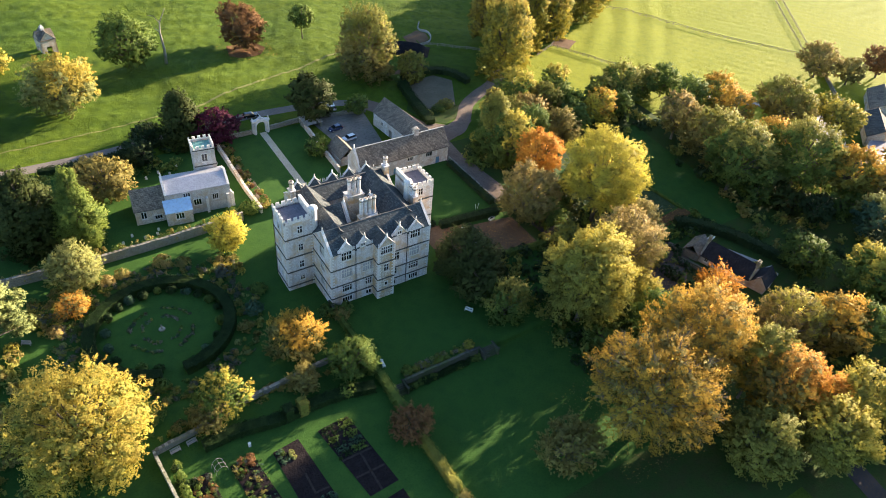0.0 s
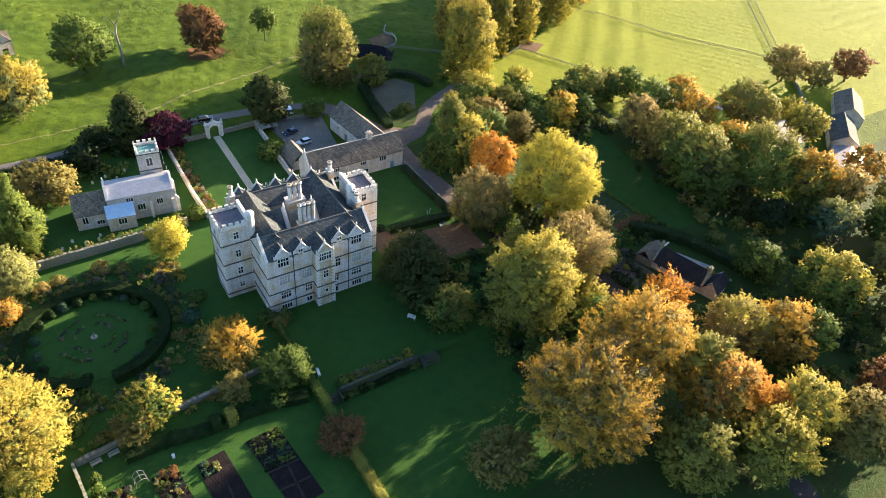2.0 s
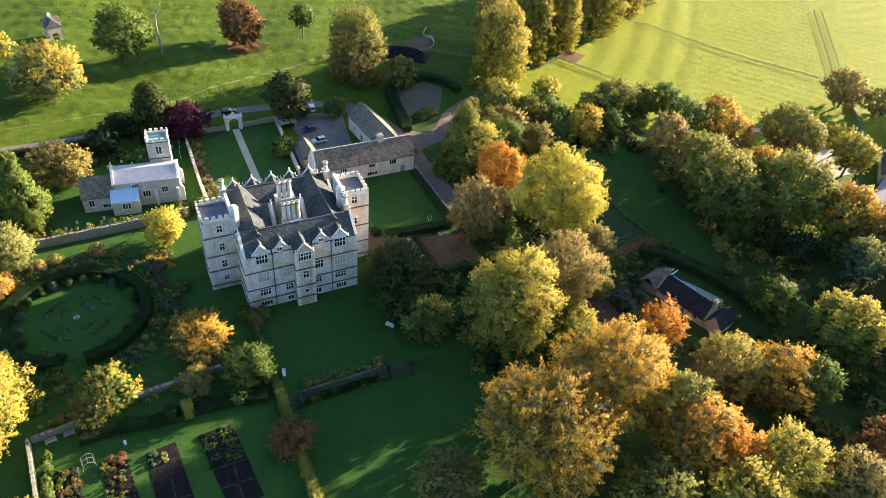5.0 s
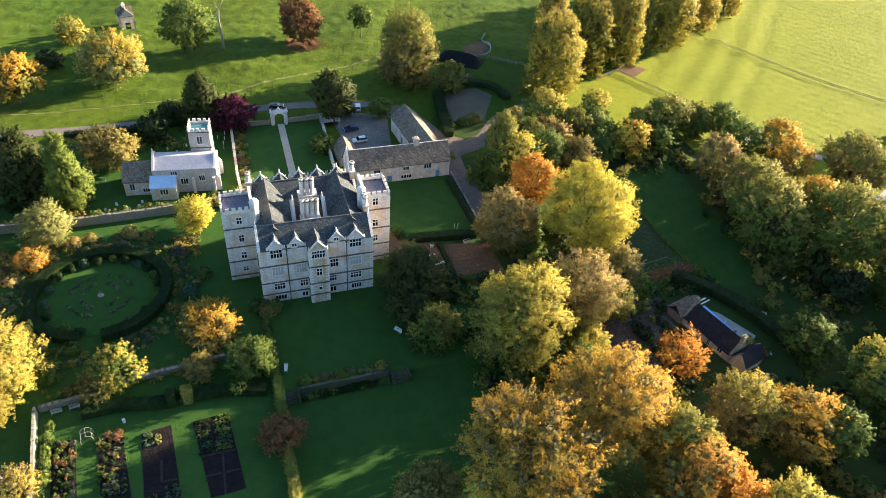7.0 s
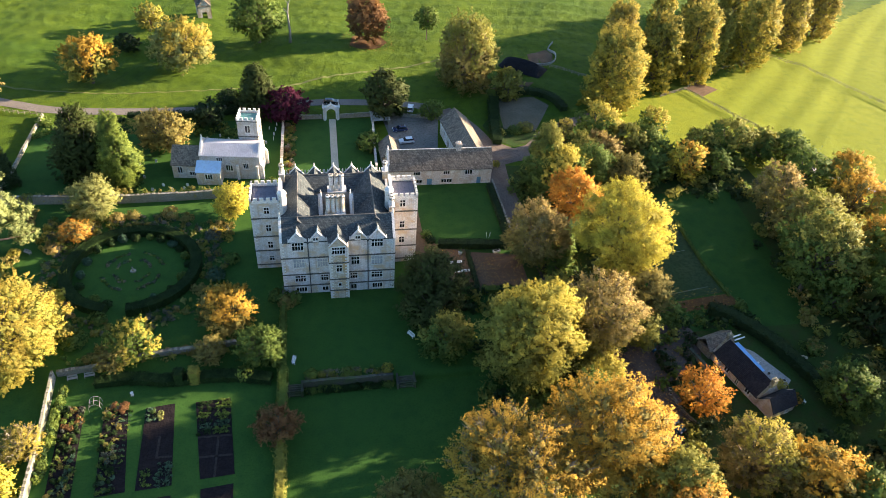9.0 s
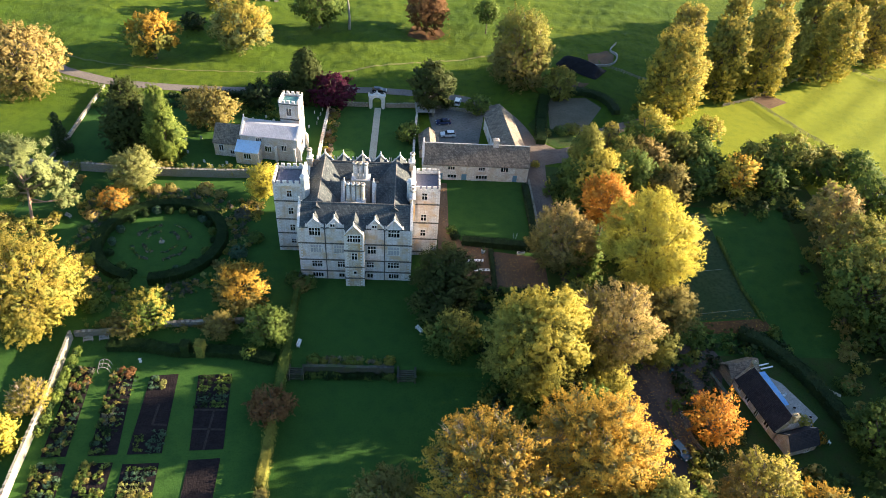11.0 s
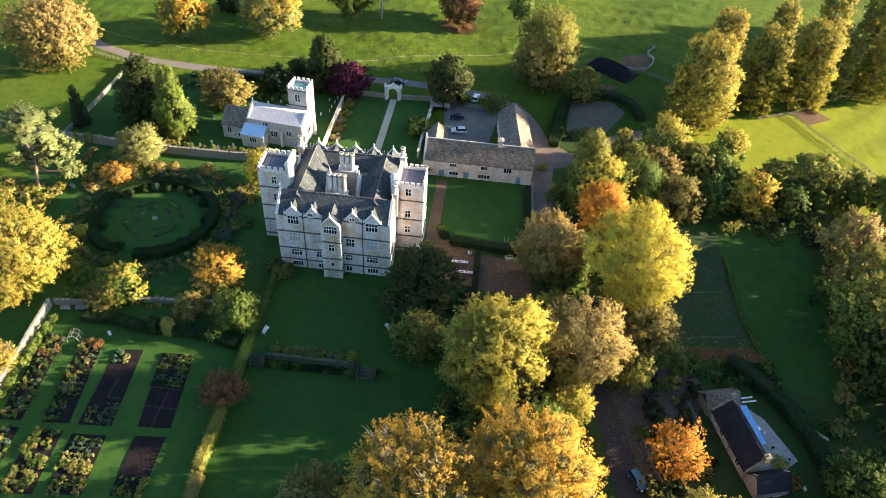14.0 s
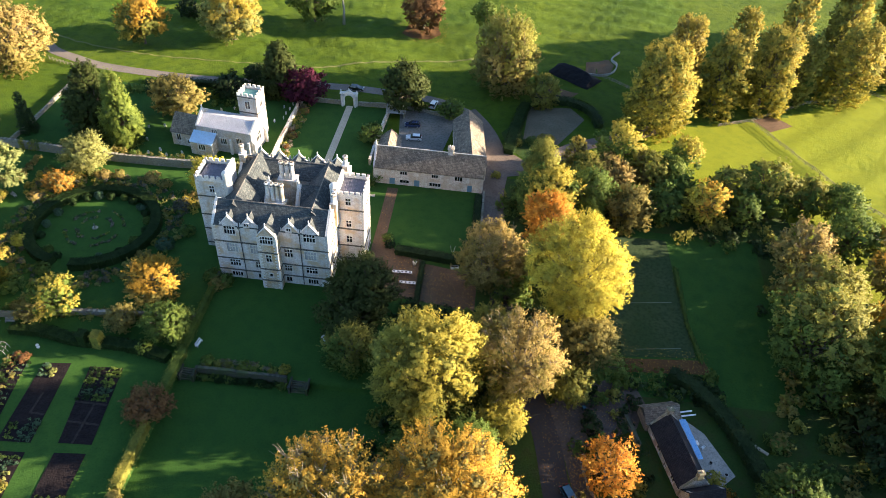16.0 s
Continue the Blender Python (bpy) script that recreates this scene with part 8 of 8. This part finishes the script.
# ---- field fences ----
POST = Geo().box(-0.07, -0.07, -0.4, 0.07, 0.07, 1.25).mesh("post")
POST.materials.append(TIMBER)


def fence(pts, label, rails=(0.45, 0.85, 1.15), gap=2.6):
    z0 = ground_z(*pts[0])
    ob = thing("field_fence", pts[0][0], pts[0][1], z0, 0, label, "fence", "field fences")
    for (ax, ay), (bx, by) in zip(pts, pts[1:]):
        k = math.hypot(bx - ax, by - ay)
        n = max(1, round(k / gap))
        for i in range(n):
            xa, ya = ax + (bx - ax) * i / n, ay + (by - ay) * i / n
            xb, yb = ax + (bx - ax) * (i + 1) / n, ay + (by - ay) * (i + 1) / n
            p = new("post", POST)
            p.parent = ob
            p.location = (xa - pts[0][0], ya - pts[0][1], ground_z(xa, ya) - z0)
            for r in rails:
                g = Geo()
                q = []
                dx, dy = (yb - ya) / k * n * 0.03, -(xb - xa) / k * n * 0.03
                for h in (-0.05, 0.05):
                    for px, py, s in ((xa, ya, 1), (xb, yb, 1), (xb, yb, -1), (xa, ya, -1)):
                        q.append((px - pts[0][0] + dx * s, py - pts[0][1] + dy * s, ground_z(px, py) - z0 + r + h))
                part("rail", g.hexa(q), TIMBER, ob)


fence([(181, 193), (189.3, 176.5), (198.2, 160), (207, 147.5), (214, 138), (219, 131), (223, 126)], "post-and-rail field fence above the tree belt")
fence([(181, 193), (190, 199.5), (201, 207), (213, 213), (226, 219.3)], "pale rail fence along the avenue trees")
fence([(226, 219.3), (236.9, 209), (249, 184.5), (258, 168), (267.5, 156), (275.3, 144)], "post-and-wire fence across the pasture", (0.5, 1.1), 3.2)
fence([(275.3, 144), (289, 159), (303, 175), (330, 205)], "post-and-wire fence across the pasture", (0.5, 1.1), 3.2)
fence([(278.3, 143), (292, 157.5), (306, 173), (333, 203)], "post-and-wire fence across the pasture", (0.5, 1.1), 3.2)
fence([(170, 188), (181, 193)], "short fence at the field gate")
fence([(-40.2, 187.4), (-33.2, 185.2), (-26.2, 183.9)], "white rail fence beside the lane", (0.5, 0.95), 1.6)
fence([(123, 66.2), (123.9, 62.1), (125.6, 59)], "rough fence beside the cottage lane")
fence([(135, 214), (146, 205), (158, 196)], "rail fence below the park")


# ---- farm ----
def farm_barn(x, y, rz, hw, hl, eave, ridge, roof_mat, label):
    b = thing("farm_barn", x, y, ground_z(x, y), rz, label, "barn", "farm buildings")
    OFFS[b.name] = (0, 0, 0)
    w = Geo()
    for p, d, k in (((-hw, -hl), (1, 0), 2 * hw), ((hw, -hl), (0, 1), 2 * hl), ((hw, hl), (-1, 0), 2 * hw), ((-hw, hl), (0, -1), 2 * hl)):
        wall(w, p, d, 0, k, -0.5, eave, [(k * 0.4, k * 0.4 + 1.6, -0.5, 2.3)] if k > 9 else (), 0.4)
    gable_wall(w, (-hw, -hl), (1, 0), 0, 2 * hw, eave, ridge - 0.1)
    gable_wall(w, (hw, hl), (-1, 0), 0, 2 * hw, eave, ridge - 0.1)
    part("wall", w.weld(), STONE_WARM, b)
    r = Geo()
    r.roof(-hw - 0.3, hw + 0.3, -hl - 0.2, hl + 0.2, eave - 0.1, ridge, "y", 0.15)
    part("roof", r, roof_mat, b)


farm_barn(245.5, 94.0, -51.5, 4.4, 9.0, 3.4, 6.4, SLATE, "stone barn with a slate roof at the farm")
farm_barn(228.5, 82.0, -68, 5.0, 9.0, 3.2, 4.6, LEAD, "open barn with a pale sheet roof at the farm")
farm_barn(264.0, 104.0, -55, 4.6, 9.0, 3.6, 6.8, SLATE_BROWN, "stone farm barn with a slate roof")
laid("farm_yard", [[(219, 99), (236, 98), (250, 108), (234, 112), (222, 107)]], CONCRETE, "pale concrete farmyard", "yard", 0.05)
laid("farm_lane", ribbon(smooth_line([(234, 108), (228, 116), (224, 124), (212, 133), (200, 142)]), 3.0), CONCRETE, "pale concrete farm lane", "lane", 0.06)
stone_wall("wall_farm", [(270, 132.5), (262, 123), (255, 114.5), (250, 108)], 1.3, 0.5, "stone field wall beside the farm")
heap = thing("scrap_heap", 225.5, 91.5, ground_z(225, 91), 0, "heap of grey pipes and scrap at the farm", "scrap")
rg = random.Random(3)
for i in range(16):
    a0 = Vector((rg.uniform(-4, 4), rg.uniform(-3, 3), rg.uniform(0.1, 0.6)))
    d0 = Vector((rg.gauss(0, 1), rg.gauss(0, 1), rg.uniform(-0.05, 0.15))).normalized() * rg.uniform(1.5, 3)
    part("pipe", Geo().tube([a0 - d0, a0, a0 + d0], [0.12, 0.12, 0.12], 6), CONCRETE if i % 3 else LEAD, heap)

# ---- cottage clutter ----
lw = thing("low_wall", 133.0, 75.2, -2.4, -72, "short rough stone wall before the cottage", "wall")
part("wall_face", Geo().box(-3.2, -0.3, -0.2, 3.2, 0.3, 1.1), STONE_WALL, lw)
part("coping", Geo().box(-3.3, -0.36, 1.1, 3.3, 0.36, 1.25), STONE_MOSSY, lw)
for x, y, rz, lab in ((144.6, 74.0, 20, "white garden table on the patio"),):
    t = thing("garden_table", x, y, ground_z(x, y) + 0.12, rz, lab, "table")
    part("tabletop", Geo().box(-0.7, -0.45, 0.68, 0.7, 0.45, 0.74), WHITE, t)
    for sx in (-0.6, 0.6):
        for sy in (-0.35, 0.35):
            part("leg", Geo().box(sx - 0.04, sy - 0.04, -0.15, sx + 0.04, sy + 0.04, 0.68), WHITE, t)
tb = thing("wheelie_bin", 124.0, 79.0, -2.3, 30, "dark teal plastic bin at the yard edge", "bin")
part("bin_body", Geo().hexa([(-0.25, -0.3, 0), (0.25, -0.3, 0), (0.25, 0.3, 0), (-0.25, 0.3, 0), (-0.3, -0.36, 0.95), (0.3, -0.36, 0.95), (0.3, 0.36, 0.95), (-0.3, 0.36, 0.95)]), CAR_TEAL, tb)
part("lid", Geo().box(-0.32, -0.38, 0.95, 0.32, 0.38, 1.05), CAR_TEAL, tb)


def flower_pot(x, y, r, h, mat, label):
    z = ground_z(x, y) + 0.05
    p = thing("flower_pot", x, y, z, 0, label, "pot", "garden pots")
    part("pot", Geo().tube([(0, 0, -0.03), (0, 0, h * 0.8), (0, 0, h * 0.82), (0, 0, h)], [r * 0.7, r * 0.95, r * 1.08, r * 1.08], 12), mat, p)
    part("soil", Geo().tube([(0, 0, h), (0, 0, h + 0.01)], [r * 0.9, r * 0.9], 12), SOIL, p)


def garden_chair(x, y, rz, label):
    c = thing("garden_chair", x, y, ground_z(x, y) + 0.12, rz, label, "chair", "chairs on the patio")
    part("seat", Geo().box(-0.24, -0.24, 0.42, 0.24, 0.24, 0.46), WHITE, c)
    part("backrest", Geo().hexa([(-0.24, 0.22, 0.46), (0.24, 0.22, 0.46), (0.24, 0.26, 0.46), (-0.24, 0.26, 0.46), (-0.22, 0.30, 0.9), (0.22, 0.30, 0.9), (0.22, 0.34, 0.9), (-0.22, 0.34, 0.9)]), WHITE, c)
    for sx in (-0.21, 0.21):
        for sy in (-0.21, 0.21):
            part("leg", Geo().box(sx - 0.025, sy - 0.025, -0.15, sx + 0.025, sy + 0.025, 0.42), WHITE, c)


def wire_arch(x, y, rz, label):
    """Three hooped rods tied by a ridge rod and two side rods."""
    w = thing("plant_arch", x, y, ground_z(x, y) + 0.03, rz, label, "arch")
    hoop = [(1.1 * math.cos(k * math.pi / 10), 1.9 * math.sin(k * math.pi / 10) ** 0.7) for k in range(11)]
    for u in (-1.0, 0.0, 1.0):
        part("hoop", Geo().tube([(hx, u, hz - 0.1) for hx, hz in hoop], [0.03] * 11, 5), CONCRETE, w)
    for hx, hz in (hoop[2], hoop[5], hoop[8]):
        part("rod", Geo().tube([(hx, -1.05, hz - 0.1), (hx, 1.05, hz - 0.1)], [0.025, 0.025], 5), CONCRETE, w)


wire_arch(10.6, 74.8, 8, "pale hooped rod frame for climbers between beds")
urn = thing("garden_urn", 16.7, 76.8, ground_z(16.7, 76.8) + 0.04, 0, "white stone urn at the end of the beds", "urn")
part("foot", Geo().box(-0.24, -0.24, -0.1, 0.24, 0.24, 0.16), STONE_PALE, urn)
part("bowl", Geo().tube([(0, 0, 0.16), (0, 0, 0.3), (0, 0, 0.42), (0, 0, 0.7), (0, 0, 0.78)], [0.12, 0.08, 0.2, 0.28, 0.32], 12), STONE_PALE, urn)
bench(-13.4, 120.5, -30, "grey weathered bench by the pine", CONCRETE)
for px, py, pr, ph, pm, pl in ((123.5, 68.6, 0.35, 0.5, STONE_PALE, "pale pot at the cottage verge"), (123.1, 67.5, 0.28, 0.4, CONCRETE, "grey pot at the cottage verge"), (147.0, 70.4, 0.3, 0.45, CONCRETE, "grey pot on the patio"), (149.4, 68.2, 0.34, 0.5, STONE_PALE, "pale pot on the patio")):
    flower_pot(px, py, pr, ph, pm, pl)
garden_chair(150.7, 62.4, 35, "white garden chair on the cottage patio")
garden_chair(143.2, 74.9, 110, "white garden chair beside the patio table")
garden_chair(146.0, 73.4, -60, "white garden chair beside the patio table")
stackz = ground_z(157.2, 74.7)
boards = thing("plank_stack", 157.2, 74.7, stackz + 0.03, -35, "stack of pale sawn planks by the hedge", "planks")
for k in range(7):
    part("plank", Geo().box(-1.5 + 0.05 * (k % 3), -0.36 + 0.25 * (k % 3), 0.06 * (k // 3), 1.5 - 0.08 * (k % 2), -0.14 + 0.25 * (k % 3), 0.055 + 0.06 * (k // 3)), PATH_STONE, boards)
spike = thing("spiky_plant", -3.3, 111.4, ground_z(-3.3, 111.4), 0, "upright yellow-green spiky plant in the border", "plant")
rs = random.Random(77)
blades = Geo()
for k in range(70):
    a, o, h = rs.uniform(0, 6.283), rs.uniform(0.5, 1.3), rs.uniform(1.2, 2.6)
    ca, sa = math.cos(a), math.sin(a)
    blades.face((-sa * 0.07, ca * 0.07, -0.05), (sa * 0.07, -ca * 0.07, -0.05), (ca * o * 0.5 + sa * 0.05, sa * o * 0.5 - ca * 0.05, h * 0.75), (ca * o, sa * o, h))
part("blades", blades, LEAF["limegold"], spike)
